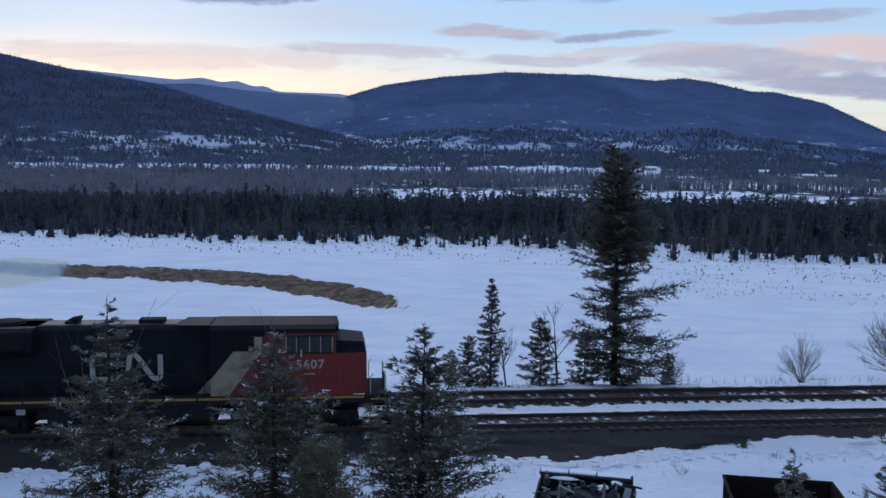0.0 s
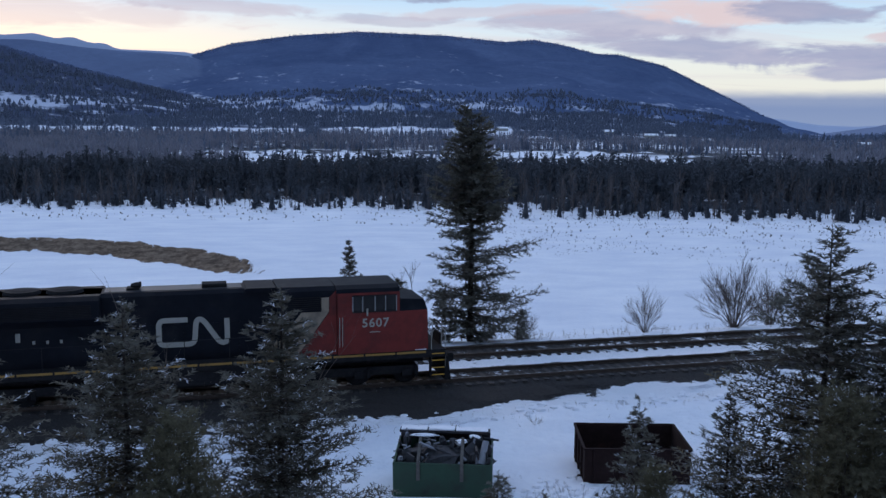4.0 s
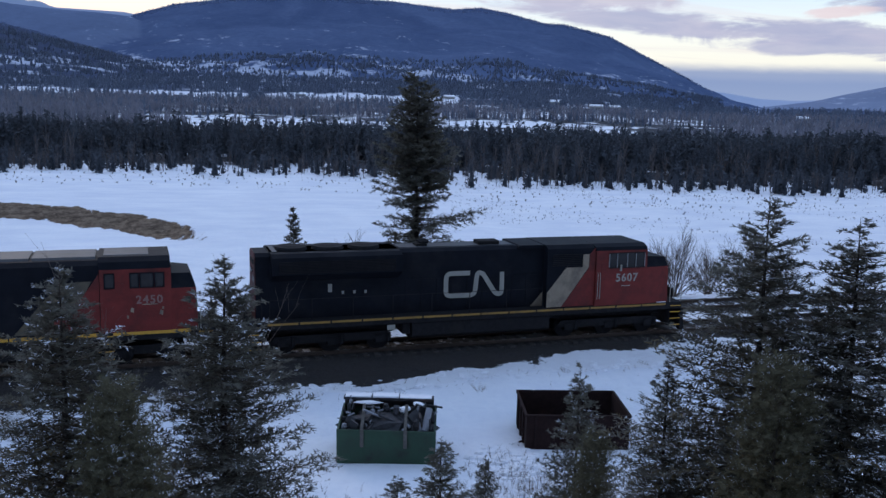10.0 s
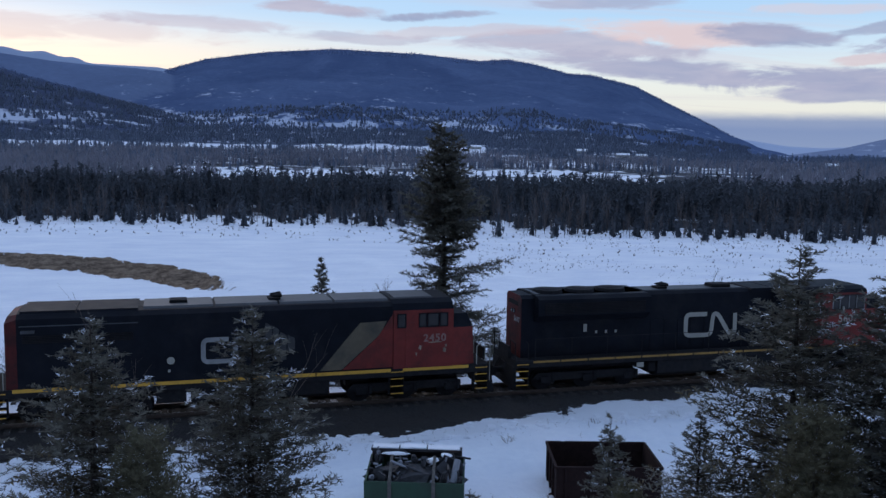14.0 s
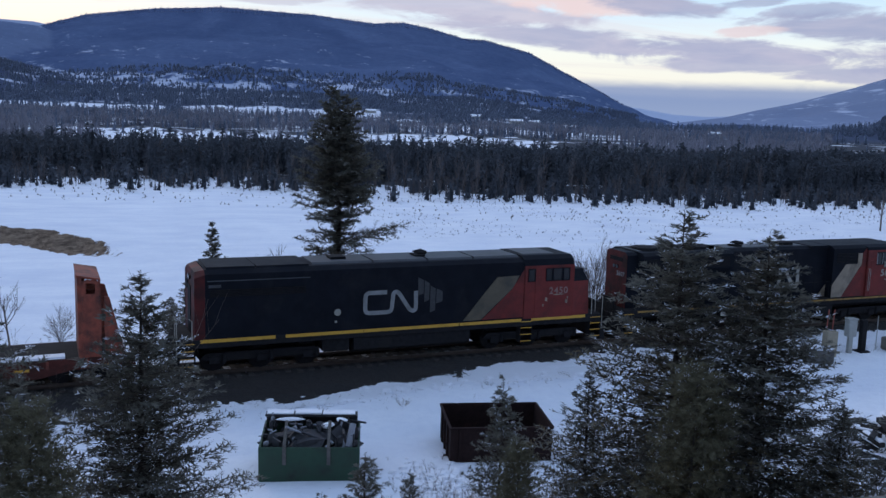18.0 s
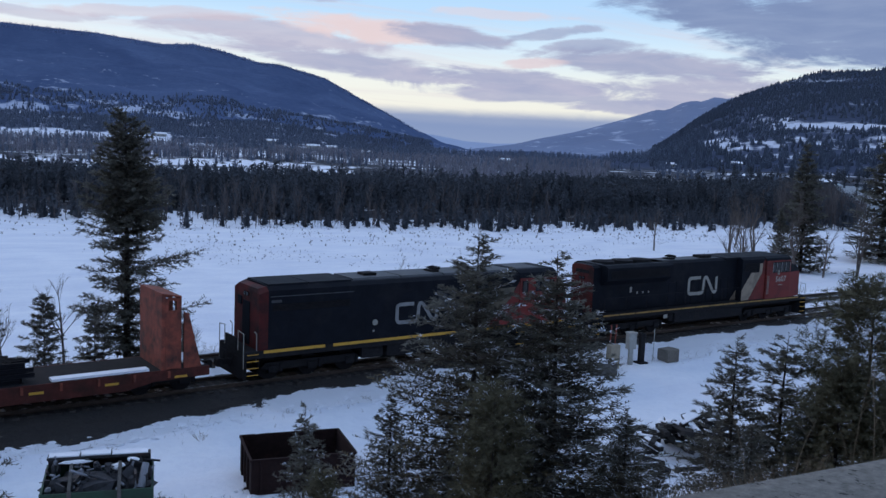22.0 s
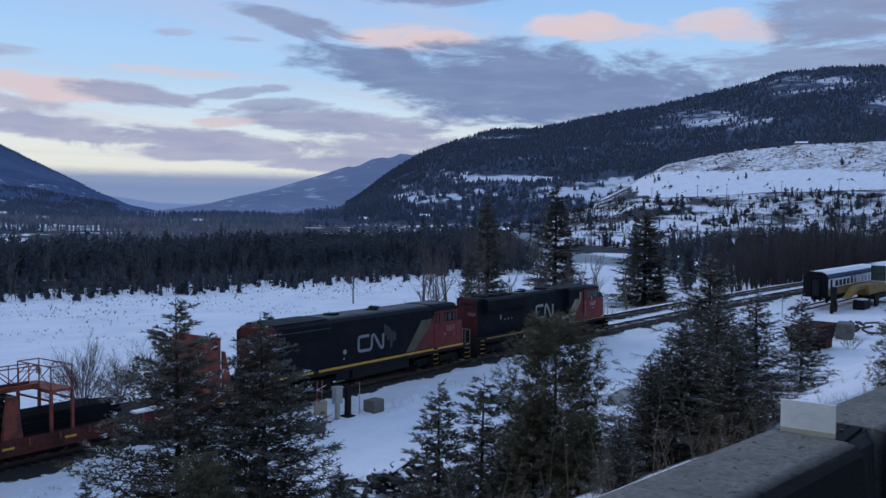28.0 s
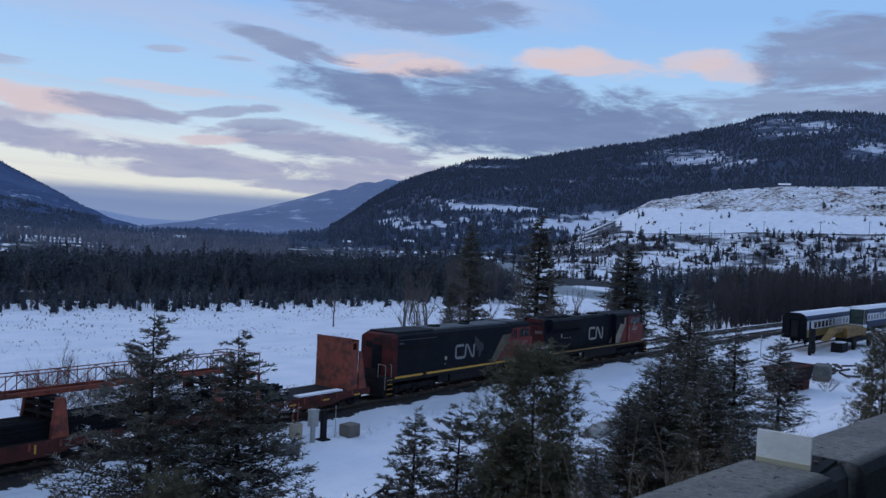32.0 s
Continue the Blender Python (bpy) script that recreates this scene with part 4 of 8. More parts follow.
def end_rails(owner, x, way, mat):
    """Hand rails, chains and hoses over a platform end."""
    for y in (-1.42, 1.42):
        g = Shape()
        g.path([(x - way * 0.62, y, 1.0), (x - way * 0.62, y, 2.3), (x - way * 0.5, y, 2.42)], 0.02)
        g.path([(x, y, 0.75), (x, y, 2.35), (x, y * 0.55, 2.4), (x, y * 0.55, 1.5)], 0.02)
        part("grab_rail", g, mat, owner, "thin grab rail")
    for y in (-0.5, -0.3, 0.3, 0.5):
        part("air_hose", Shape().path([(x + way * 0.05, y, 1.3), (x + way * 0.22, y, 1.0), (x + way * 0.25, y, 0.7)], 0.03, 5), UNDER_BLACK, owner)
    part("end_panel", Shape().box(x - 0.04, x + 0.04, -0.62, 0.62, 1.5, 2.05, 0.01), UNDER_BLACK, owner)


def ribbon(points, round_by, width):
    """Left and right edge of a band that follows a line, its corners rounded."""
    line = [Vector(points[0])]
    for p, q, w in zip(points, points[1:], points[2:]):
        p, q, w = Vector(p), Vector(q), Vector(w)
        a = q + (p - q).normalized() * min(round_by, (p - q).length * 0.48)
        b = q + (w - q).normalized() * min(round_by, (w - q).length * 0.48)
        line += [a.lerp(q, k).lerp(q.lerp(b, k), k) for k in (0, 0.25, 0.5, 0.75, 1.0)]
    line.append(Vector(points[-1]))
    edges = ([], [])
    for i, p in enumerate(line):
        d = (line[min(i + 1, len(line) - 1)] - line[max(i - 1, 0)]).normalized()
        n = Vector((-d.y, d.x)) * width / 2
        edges[0].append(p + n)
        edges[1].append(p - n)
    return edges


def logo(owner, x, z, w, y, mat=LOCO_WHITE):
    """Rounded band mark in one stroke, on the near and far flank."""
    h = w * 0.36
    for side in (-1, 1):
        s = 1 if side < 0 else -1
        line = [(0.43, 1), (0.03, 1), (0.03, 0), (0.52, 0), (0.55, 1.0), (0.64, 1.0), (0.88, 0.0), (0.985, 0.0), (0.98, 1.0)]
        left, right = ribbon([((a - 0.5) * w, c * h) for a, c in line], w * 0.085, w * 0.075)
        n = len(left)
        verts = [(x + s * p.x, side * q, z + p.y) for q in (y, y + 0.008) for p in left + right]
        faces = []
        for i in range(n - 1):
            a, b, c, d = i, i + 1, n + i + 1, n + i
            m = 2 * n
            faces += [(a + m, b + m, c + m, d + m), (a, b, b + m, a + m), (d, c, c + m, d + m)]
        part("painted_mark", Shape().add(verts, faces), mat, owner, "faded white rounded band mark")


def text_mesh(words, size, mat, depth=0.004):
    cu = bpy.data.curves.new("lettering", "FONT")
    cu.body, cu.size, cu.extrude, cu.align_x, cu.align_y = words, size, depth, "CENTER", "CENTER"
    cu.space_character, cu.offset = 1.15, size * 0.022
    ob = bpy.data.objects.new("lettering", cu)
    scene.collection.objects.link(ob)
    me = bpy.data.meshes.new_from_object(ob.evaluated_get(bpy.context.evaluated_depsgraph_get()))
    bpy.data.objects.remove(ob)
    me.materials.clear()
    me.materials.append(mat)
    return me


def panel(owner, name, outline, y, mat, label="", thick=0.012):
    for side in (-1, 1):
        part(name, Shape().prism(outline, side * y, side * (y + thick), "y"), mat, owner, label)


def window(owner, x0, x1, z0, z1, y, frame_mat, thick=0.03):
    for side in (-1, 1):
        f = Shape()
        a, b = sorted((side * y, side * (y + thick)))
        e = 0.05
        f.box(x0 - e, x1 + e, a, b, z1, z1 + e).box(x0 - e, x1 + e, a, b, z0 - e, z0).box(x0 - e, x0, a, b, z0, z1).box(x1, x1 + e, a, b, z0, z1)
        fr = part("window_frame", f, frame_mat, owner)
        part("pane", Shape().box(x0, x1, *sorted((side * (y + 0.004), side * (y + 0.010))), z0, z1), GLASS, fr)


def grille(owner, x0, x1, z0, z1, y, bars=9):
    for side in (-1, 1):
        g = Shape()
        a, b = sorted((side * y, side * (y + 0.03)))
        for i in range(bars):
            z = z0 + (z1 - z0) * (i + 0.2) / bars
            g.prism([(a, z), (b, z - 0.02), (b, z), (a, z + 0.03)], x0, x1, "x")
        part("louvres", g, UNDER_BLACK, owner)


def stripe(owner, spans, y=1.515, z0=1.41, z1=1.53, mat=LOCO_YELLOW):
    for side in (-1, 1):
        for a, b in spans:
            part("sill_stripe", Shape().box(a, b, *sorted((side * y, side * (y - 0.02))), z0, z1), mat, owner, "yellow reflective sill stripe")


def locomotive_narrow():
    """Road switcher with a full-width cab and a narrow hood with walkways."""
    L = thing("locomotive", "black and red diesel locomotive with cream diagonal stripe, numbered 5607", "locomotive", "locomotives")
    part("underframe", Shape().box(-10.35, 10.35, -1.49, 1.49, 1.22, 1.56, 0.02).box(-9.5, 9.5, -0.8, 0.8, 0.9, 1.22), UNDER_BLACK, L)
    stripe(L, [(-9.5 + i * 1.36, -9.5 + i * 1.36 + 1.28) for i in range(14)], z0=1.43, z1=1.52, mat=DULL_YELLOW)
    tank = Shape().prism([(-1.0, 0.42), (1.0, 0.42), (1.42, 0.62), (1.42, 1.2), (-1.42, 1.2), (-1.42, 0.62)], -3.2, 3.4, "x")
    tank.box(-3.6, -3.25, -1.3, 1.3, 0.7, 1.15)
    part("fuel_tank", tank, UNDER_BLACK, L, "grimy black fuel tank")
    part("tank_notice", Shape().box(-4.35, -4.0, -1.53, -1.50, 0.98, 1.2), LOCO_WHITE, L, "small white notice on the frame")
    for x in (-6.7, 6.6):
        truck(L, x, 3, 4.2)
    coupler(L, 11.0, 1)
    coupler(L, -11.0, -1)
    # hood, with the wide radiator box and its fans at the rear
    part("long_hood", Shape().prism([(-0.93, 1.56), (0.93, 1.56), (0.93, 4.28), (0.72, 4.42), (-0.72, 4.42), (-0.93, 4.28)], -9.35, 4.2, "x"), LOCO_BLACK, L)
    part("radiator_box", Shape().prism([(-0.95, 3.2), (0.95, 3.2), (1.48, 3.55), (1.48, 4.28), (1.2, 4.42), (-1.2, 4.42), (-1.48, 4.28), (-1.48, 3.55)], -9.30, -3.7, "x"), LOCO_BLACK, L, "flared black radiator box")
    grille(L, -9.0, -4.0, 3.62, 4.15, 1.48, 8)
    for i, x in enumerate((-8.3, -6.7, -5.1)):
        fan = Shape().tube((x, 0, 4.40), (x, 0, 4.55), 0.72, 0.66, 18).tube((x, 0, 4.55), (x, 0, 4.59), 0.5, 0.3, 18)
        part("cooling_fan", fan, UNDER_BLACK, L)
    part("dynamic_brake_hatch", Shape().box(1.9, 3.19, -1.05, 1.05, 4.3, 4.46, 0.06), LOCO_BLACK, L)
    part("roof_hatch", Shape().box(-3.6, 1.8, -0.5, 0.55, 4.415, 4.435), ROOF_GREY, L, "dusty grey roof hatch")
    part("roof_hatch", Shape().box(-9.2, -9.0, -0.8, 0.8, 4.415, 4.45), ROOF_GREY, L, "dusty grey roof hatch")
    horn = Shape().box(-2.75, -2.25, -0.3, 0.3, 4.42, 4.52)
    for y in (-0.25, -0.08, 0.1, 0.26):
        horn.tube((-2.6, y, 4.60), (-2.2, y, 4.62), 0.03, 0.09, 8)
    part("horn", horn, UNDER_BLACK, L)
    part("exhaust_outlet", Shape().box(0.2, 1.2, -0.35, 0.35, 4.4, 4.60, 0.04), UNDER_BLACK, L)
    for x in (-9.35,):
        end = [(-0.935, 1.57), (0.935, 1.57), (0.935, 4.26), (0.7, 4.40), (-0.7, 4.40), (-0.935, 4.26)]
        part("hood_end", Shape().prism(end, -9.92, -9.34, "x"), LOCO_BLACK, L)
        part("end_panel", Shape().prism([(q * 0.99, z) for q, z in end], -9.952, -9.921, "x"), SOOT_RED, L, "sooty red hood end")
        part("end_number", text_mesh("5607", 0.32, WORN_WHITE), WORN_WHITE, L, "white painted number 5607", at=pose(-9.957, -0.42, 3.25, 90, 0, -90))
        part("number_board", Shape().box(-9.98, -9.95, -0.55, 0.55, 3.9, 4.1), UNDER_BLACK, L)
        lights = Shape()
        for y in (-0.14, 0.14):
            lights.tube((-9.95, y, 3.6), (-10.01, y, 3.6), 0.1, n=10)
        part("headlight", lights, GLASS, L)
    for i in range(10):
        x = -3.4 + i * 0.72
        panel(L, "hood_door", [(x, 1.68), (x + 0.66, 1.68), (x + 0.66, 3.08), (x, 3.08)], 0.93, LOCO_BLACK, thick=0.02)
    panel(L, "marker_decal", [(-6.85, 2.65), (-6.68, 2.65), (-6.68, 3.0), (-6.85, 3.0)], 0.935, LOCO_WHITE, "small pale decal", 0.02)
    for x in (-6.25, -5.75, -5.25):
        panel(L, "door_decal", [(x, 2.55), (x + 0.1, 2.55), (x + 0.1, 2.68), (x, 2.68)], 0.935, LOCO_WHITE, thick=0.02)
    logo(L, -0.2, 2.24, 2.82, 0.955)
    # electrical cabinet behind the cab, then the cab and nose
    part("cabinet", Shape().prism([(-1.40, 1.56), (1.40, 1.56), (1.40, 4.30), (1.15, 4.46), (-1.15, 4.46), (-1.40, 4.30)], 3.2, 5.58, "x"), LOCO_BLACK, L)
    panel(L, "cream_stripe", [(2.62 + 0.6, 1.58), (3.96, 1.58), (5.35, 3.1), (5.35, 3.35), (3.22, 3.35), (3.22, 2.22)][0:2] + [(5.3, 3.42), (5.3, 4.02), (4.98, 4.02), (4.98, 3.42), (4.15, 3.42), (3.22, 2.26)], 1.405, LOCO_CREAM, "worn cream diagonal stripe")
    panel(L, "cream_stripe", [(2.6, 1.58), (3.19, 1.58), (3.19, 2.24)], 0.96, LOCO_CREAM, "worn cream diagonal stripe")
    panel(L, "red_field", [(3.98, 1.58), (5.62, 1.58), (5.62, 4.32), (5.32, 4.02), (5.32, 3.40)], 1.407, LOCO_RED)
    grille(L, 3.45, 5.0, 3.5, 4.1, 1.40, 7)
    part("cab", Shape().prism([(-1.52, 1.56), (1.52, 1.56), (1.52, 4.18), (-1.52, 4.18)], 5.64, 8.30, "x"), LOCO_RED, L, "red crew cab with soot-stained paint")
    part("cab_roof", Shape().prism([(-1.53, 4.18), (1.53, 4.18), (1.46, 4.34), (1.1, 4.46), (-1.1, 4.46), (-1.46, 4.34)], 5.60, 8.28, "x"), LOCO_BLACK, L, "black cab roof")
    part("cab_visor", Shape().prism([(8.282, 4.16), (8.42, 4.16), (8.34, 4.44), (8.282, 4.45)], -1.1, 1.1, "y"), LOCO_BLACK, L)
    window(L, 6.32, 6.66, 3.38, 4.02, 1.52, UNDER_BLACK)
    window(L, 6.78, 7.20, 3.38, 4.02, 1.52, UNDER_BLACK)
    window(L, 7.26, 7.64, 3.38, 4.02, 1.52, UNDER_BLACK)
    window(L, 7.76, 8.12, 3.38, 4.02, 1.52, UNDER_BLACK)
    for x in (6.26, 6.68, 7.21, 7.66, 8.13):
        panel(L, "window_trim", [(x, 3.38), (x + 0.045, 3.38), (x + 0.045, 4.02), (x, 4.02)], 1.552, WORN_WHITE, "worn pale window trim", 0.006)
    for x in (5.72, 5.84):
        for side in (-1, 1):
            part("grab_iron", Shape().path([(x, side * 1.53, 1.9), (x, side * 1.58, 1.95), (x, side * 1.58, 3.1), (x, side * 1.53, 3.15)], 0.016), LOCO_WHITE, L, "thin pale grab iron")
    part("windscreen", Shape().prism([(8.302, 3.5), (8.32, 3.5), (8.32, 4.05), (8.302, 4.05)], -1.2, -0.1, "y").prism([(8.302, 3.5), (8.32, 3.5), (8.32, 4.05), (8.302, 4.05)], 0.1, 1.2, "y"), GLASS, L)
    nose = Shape()
    lo = [(8.30, -1.5, 1.56), (9.60, -1.38, 1.56), (9.60, 1.38, 1.56), (8.30, 1.5, 1.56)]
    mid = [(8.30, -1.5, 3.32), (9.56, -1.36, 3.32), (9.56, 1.36, 3.32), (8.30, 1.5, 3.32)]
    top = [(8.30, -1.36, 3.84), (9.44, -1.16, 3.74), (9.44, 1.16, 3.74), (8.30, 1.36, 3.84)]
    nose.add(lo + mid + top, [(0, 1, 5, 4), (1, 2, 6, 5), (2, 3, 7, 6), (0, 4, 7, 3), (3, 2, 1, 0)], 0)
    nose.add(lo + mid + top, [(4, 5, 9, 8), (6, 7, 11, 10), (8, 9, 10, 11), (4, 8, 11, 7)], 1)
    nose.add(lo + mid + top, [(5, 6, 10, 9)], 0)
    part("nose", nose, [LOCO_RED, LOCO_BLACK], L, "red nose with a black top")
    part("cab_door", Shape().box(5.9, 6.3, -1.535, -1.52, 1.65, 3.6), LOCO_RED, L)
    part("cab_door", Shape().box(5.9, 6.3, 1.52, 1.535, 1.65, 3.6), LOCO_RED, L)
    for side in (-1, 1):
        me = text_mesh("5607", 0.52, LOCO_WHITE)
        part("road_number", me, LOCO_WHITE, L, "white painted number 5607", at=pose(7.25, side * 1.527, 2.86, 90, 0, 0 if side < 0 else 180))
        part("small_lettering", Shape().box(7.0, 7.45, *sorted((side * 1.522, side * 1.527)), 2.46, 2.50), LOCO_WHITE, L)
    part("mirror", Shape().box(6.86, 6.93, -1.62, -1.52, 3.2, 3.5), LOCO_WHITE, L)
    part("mirror", Shape().box(6.86, 6.93, 1.52, 1.62, 3.2, 3.5), LOCO_WHITE, L)
    # plow, platforms, rails
    plow = Shape().prism([(10.35, 1.2), (10.5, 1.2), (10.62, 0.15), (10.35, 0.15)], -1.4, 1.4, "y")
    part("pilot_plow", plow, UNDER_BLACK, L)
    part("rear_pilot", Shape().box(-10.42, -10.3, -1.4, 1.4, 0.25, 1.25), UNDER_BLACK, L)
    for x, way in ((10.02, 1), (-10.02, -1)):
        steps(L, x)
        end_rails(L, x + way * 0.33, way, LOCO_WHITE if way > 0 else UNDER_BLACK)
    for side in (-1, 1):
        rail = Shape().path([(-9.4, side * 1.44, 2.5), (3.0, side * 1.44, 2.5)], 0.016)
        for i in range(8):
            rail.tube((-9.4 + i * 1.77, side * 1.46, 1.5), (-9.4 + i * 1.77, side * 1.44, 2.5), 0.018)
        part("walkway_rail", rail, UNDER_BLACK, L, "thin dark walkway hand rail")
    part("walkway_snow", Shape().box(9.0, 9.5, -1.45, -1.3, 1.562, 1.59), SNOW, L)
    return L


def locomotive_cowl():
    """Full-width cowl locomotive, its body tapering behind the cab."""
    L = thing("locomotive", "black cowl locomotive with red cab, worn number 2450, yellow sill", "locomotive", "locomotives")
    part("underframe", Shape().box(-10.1, 10.1, -1.49, 1.49, 1.16, 1.52, 0.02), UNDER_BLACK, L)
    stripe(L, [(-9.2, -6.1), (-5.66, -2.2), (-2.18, 2.4), (2.45, 5.64), (6.18, 9.15)], z0=1.39, z1=1.53)
    part("fuel_tank", Shape().prism([(-1.0, 0.42), (1.0, 0.42), (1.42, 0.62), (1.42, 1.2), (-1.42, 1.2), (-1.42, 0.62)], -2.6, 3.0, "x").box(-4.0, -2.8, -1.35, 1.35, 0.6, 1.15, 0.05), UNDER_BLACK, L)
    for x in (-6.6, 6.4):
        truck(L, x, 3, 4.0)
    coupler(L, 10.8, 1)
    coupler(L, -10.8, -1)
    body = Shape().prism([(-1.48, 1.52), (1.48, 1.52), (1.48, 4.24), (1.2, 4.40), (0.55, 4.47), (-0.55, 4.47), (-1.2, 4.40), (-1.48, 4.24)], -9.0, 5.72, "x")
    part("cowl_body", body, LOCO_BLACK, L, "black full-width cowl body")
    part("eaves_strip", Shape().box(-8.9, -4.6, -1.50, -1.478, 3.94, 3.98), ROOF_GREY, L)
    part("eaves_strip", Shape().box(-8.9, -4.6, 1.478, 1.50, 3.94, 3.98), ROOF_GREY, L)
    rear = Shape()
    a = [(-9.0, -1.48, 1.52), (-9.0, -1.48, 4.24), (-9.0, -1.2, 4.395), (-9.0, 1.2, 4.395), (-9.0, 1.48, 4.24), (-9.0, 1.48, 1.52)]
    b = [(-9.42, -1.42, 1.52), (-9.42, -1.42, 4.08), (-9.36, -1.05, 4.30), (-9.36, 1.05, 4.30), (-9.42, 1.42, 4.08), (-9.42, 1.42, 1.52)]
    rear.add(a + b, [(0, 1, 7, 6), (1, 2, 8, 7), (2, 3, 9, 8), (3, 4, 10, 9), (4, 5, 11, 10), (5, 0, 6, 11), (6, 7, 8, 9, 10, 11)])
    part("rear_end", rear, SOOT_RED, L, "red rear end dark with soot")
    part("rear_door", Shape().box(-9.45, -9.41, -0.4, 0.4, 1.6, 3.6).box(-9.46, -9.41, 0.55, 0.95, 3.35, 3.75), LOCO_BLACK, L)
    part("rear_lamp", Shape().tube((-9.42, -0.14, 3.95), (-9.48, -0.14, 3.95), 0.1, n=10).tube((-9.42, 0.14, 3.95), (-9.48, 0.14, 3.95), 0.1, n=10), GLASS, L)
    roof = [(-4.4, -1.7), (-1.6, 0.9), (1.0, 3.2), (3.3, 5.6)]
    for x0, x1 in roof:
        part("roof_hatch", Shape().prism([(-1.02, 4.42), (1.02, 4.42), (0.9, 4.50), (-0.9, 4.50)], x0, x1, "x"), ROOF_GREY, L, "pale dusty roof hatch")
    part("radiator_top", Shape().prism([(-1.25, 4.3), (1.25, 4.3), (1.15, 4.49), (-1.15, 4.49)], -8.9, -6.9, "x"), LOCO_BLACK, L)
    part("radiator_top", Shape().prism([(-1.25, 4.3), (1.25, 4.3), (1.15, 4.49), (-1.15, 4.49)], -6.85, -4.6, "x"), LOCO_BLACK, L)
    part("exhaust_outlet", Shape().box(-3.4, -2.7, -0.35, 0.35, 4.46, 4.62, 0.03), UNDER_BLACK, L)
    horn = Shape().box(0.6, 1.1, -0.35, 0.35, 4.50, 4.58)
    for y in (-0.3, -0.05, 0.25):
        horn.tube((0.7, y, 4.66), (1.15, y, 4.68), 0.03, 0.09, 8)
    part("horn", horn, UNDER_BLACK, L)
    logo(L, -0.95, 2.24, 2.5, 1.482, WORN_WHITE)
    for side in (-1, 1):
        w = Shape()
        for k, (x0, x1, z0, z1) in enumerate(((0.35, 0.62, 2.9, 3.75), (0.66, 0.9, 2.6, 3.6), (0.95, 1.2, 2.1, 3.35), (1.25, 1.55, 2.5, 3.2))):
            w.prism([(x0, z0), (x1, z0 + 0.1), (x1, z1 - 0.15), (x0, z1)], side * 1.481, side * 1.487, "y")
        part("worn_patch", w, surface("worn_grey_paint", (0.045, 0.045, 0.046), 0.7, spread=0.4, grain=8), L, "patch of paint worn to grey")
        part("round_cap", Shape().tube((-3.38, side * 1.47, 2.36), (-3.38, side * 1.50, 2.36), 0.15, n=16), LOCO_WHITE, L, "round pale filler cap")
        part("small_cap", Shape().tube((-3.45, side * 1.47, 1.95), (-3.45, side * 1.5, 1.95), 0.06, n=8), LOCO_WHITE, L)
        part("small_vent", Shape().box(-8.85, -8.35, *sorted((side * 1.48, side * 1.5)), 3.68, 3.80), ROOF_GREY, L)
    grille(L, -8.8, -4.8, 3.3, 3.62, 1.48, 5)
    panel(L, "cream_stripe", [(2.6, 1.6), (3.5, 1.6), (5.15, 3.05), (5.45, 3.62), (4.3, 3.58), (3.7, 2.9)], 1.482, DIRTY_CREAM, "grimy cream diagonal stripe")
    panel(L, "red_field", [(3.55, 1.6), (5.1, 1.6), (5.1, 2.98)], 1.484, LOCO_RED)
    # cab and nose
    panel(L, "red_field", [(5.1, 1.6), (5.72, 1.6), (5.72, 3.9), (5.1, 3.0)], 1.483, LOCO_RED)
    part("cab", Shape().box(5.74, 8.42, -1.52, 1.52, 1.52, 4.06), LOCO_RED, L, "red crew cab with faded paint")
    part("cab_roof", Shape().prism([(-1.53, 4.06), (1.53, 4.06), (1.42, 4.34), (1.1, 4.50), (-1.1, 4.50), (-1.42, 4.34)], 5.70, 8.40, "x"), LOCO_BLACK, L)
    part("cab_roof_hatch", Shape().prism([(-0.9, 4.48), (0.9, 4.48), (0.82, 4.53), (-0.82, 4.53)], 5.9, 7.6, "x"), ROOF_GREY, L, "pale dusty roof hatch")
    window(L, 5.95, 6.25, 3.34, 3.86, 1.52, LOCO_BLACK)
    window(L, 6.90, 7.16, 3.34, 3.86, 1.52, LOCO_BLACK)
    window(L, 7.28, 7.72, 3.34, 3.86, 1.52, LOCO_BLACK)
    window(L, 7.84, 8.12, 3.34, 3.86, 1.52, LOCO_BLACK)
    nose = Shape()
    lo = [(8.42, -1.5, 1.52), (9.46, -1.28, 1.52), (9.46, 1.28, 1.52), (8.42, 1.5, 1.52)]
    mid = [(8.42, -1.5, 3.22), (9.40, -1.22, 3.18), (9.40, 1.22, 3.18), (8.42, 1.5, 3.22)]
    top = [(8.42, -1.25, 3.80), (9.2, -1.0, 3.74), (9.2, 1.0, 3.74), (8.42, 1.25, 3.80)]
    nose.add(lo + mid + top, [(0, 1, 5, 4), (1, 2, 6, 5), (2, 3, 7, 6), (0, 4, 7, 3), (3, 2, 1, 0)], 0)
    nose.add(lo + mid + top, [(4, 5, 9, 8), (5, 6, 10, 9), (6, 7, 11, 10), (8, 9, 10, 11), (4, 8, 11, 7)], 1)
    part("nose", nose, [LOCO_RED, LOCO_BLACK], L, "red nose with a black top")
    for y0, y1 in ((-1.2, -0.1), (0.1, 1.2)):
        part("windscreen", Shape().prism([(8.422, 3.82), (8.44, 3.82), (8.44, 4.14), (8.422, 4.14)], y0, y1, "y"), GLASS, L)
    for side in (-1, 1):
        worn = surface("worn_number_paint", (0.24, 0.14, 0.12), 0.6, spread=0.3, grain=9)
        part("road_number", text_mesh("2450", 0.46, worn), worn, L, "worn pale number 2450", at=pose(7.58, side * 1.527, 2.80, 90, 0, 0 if side < 0 else 180))
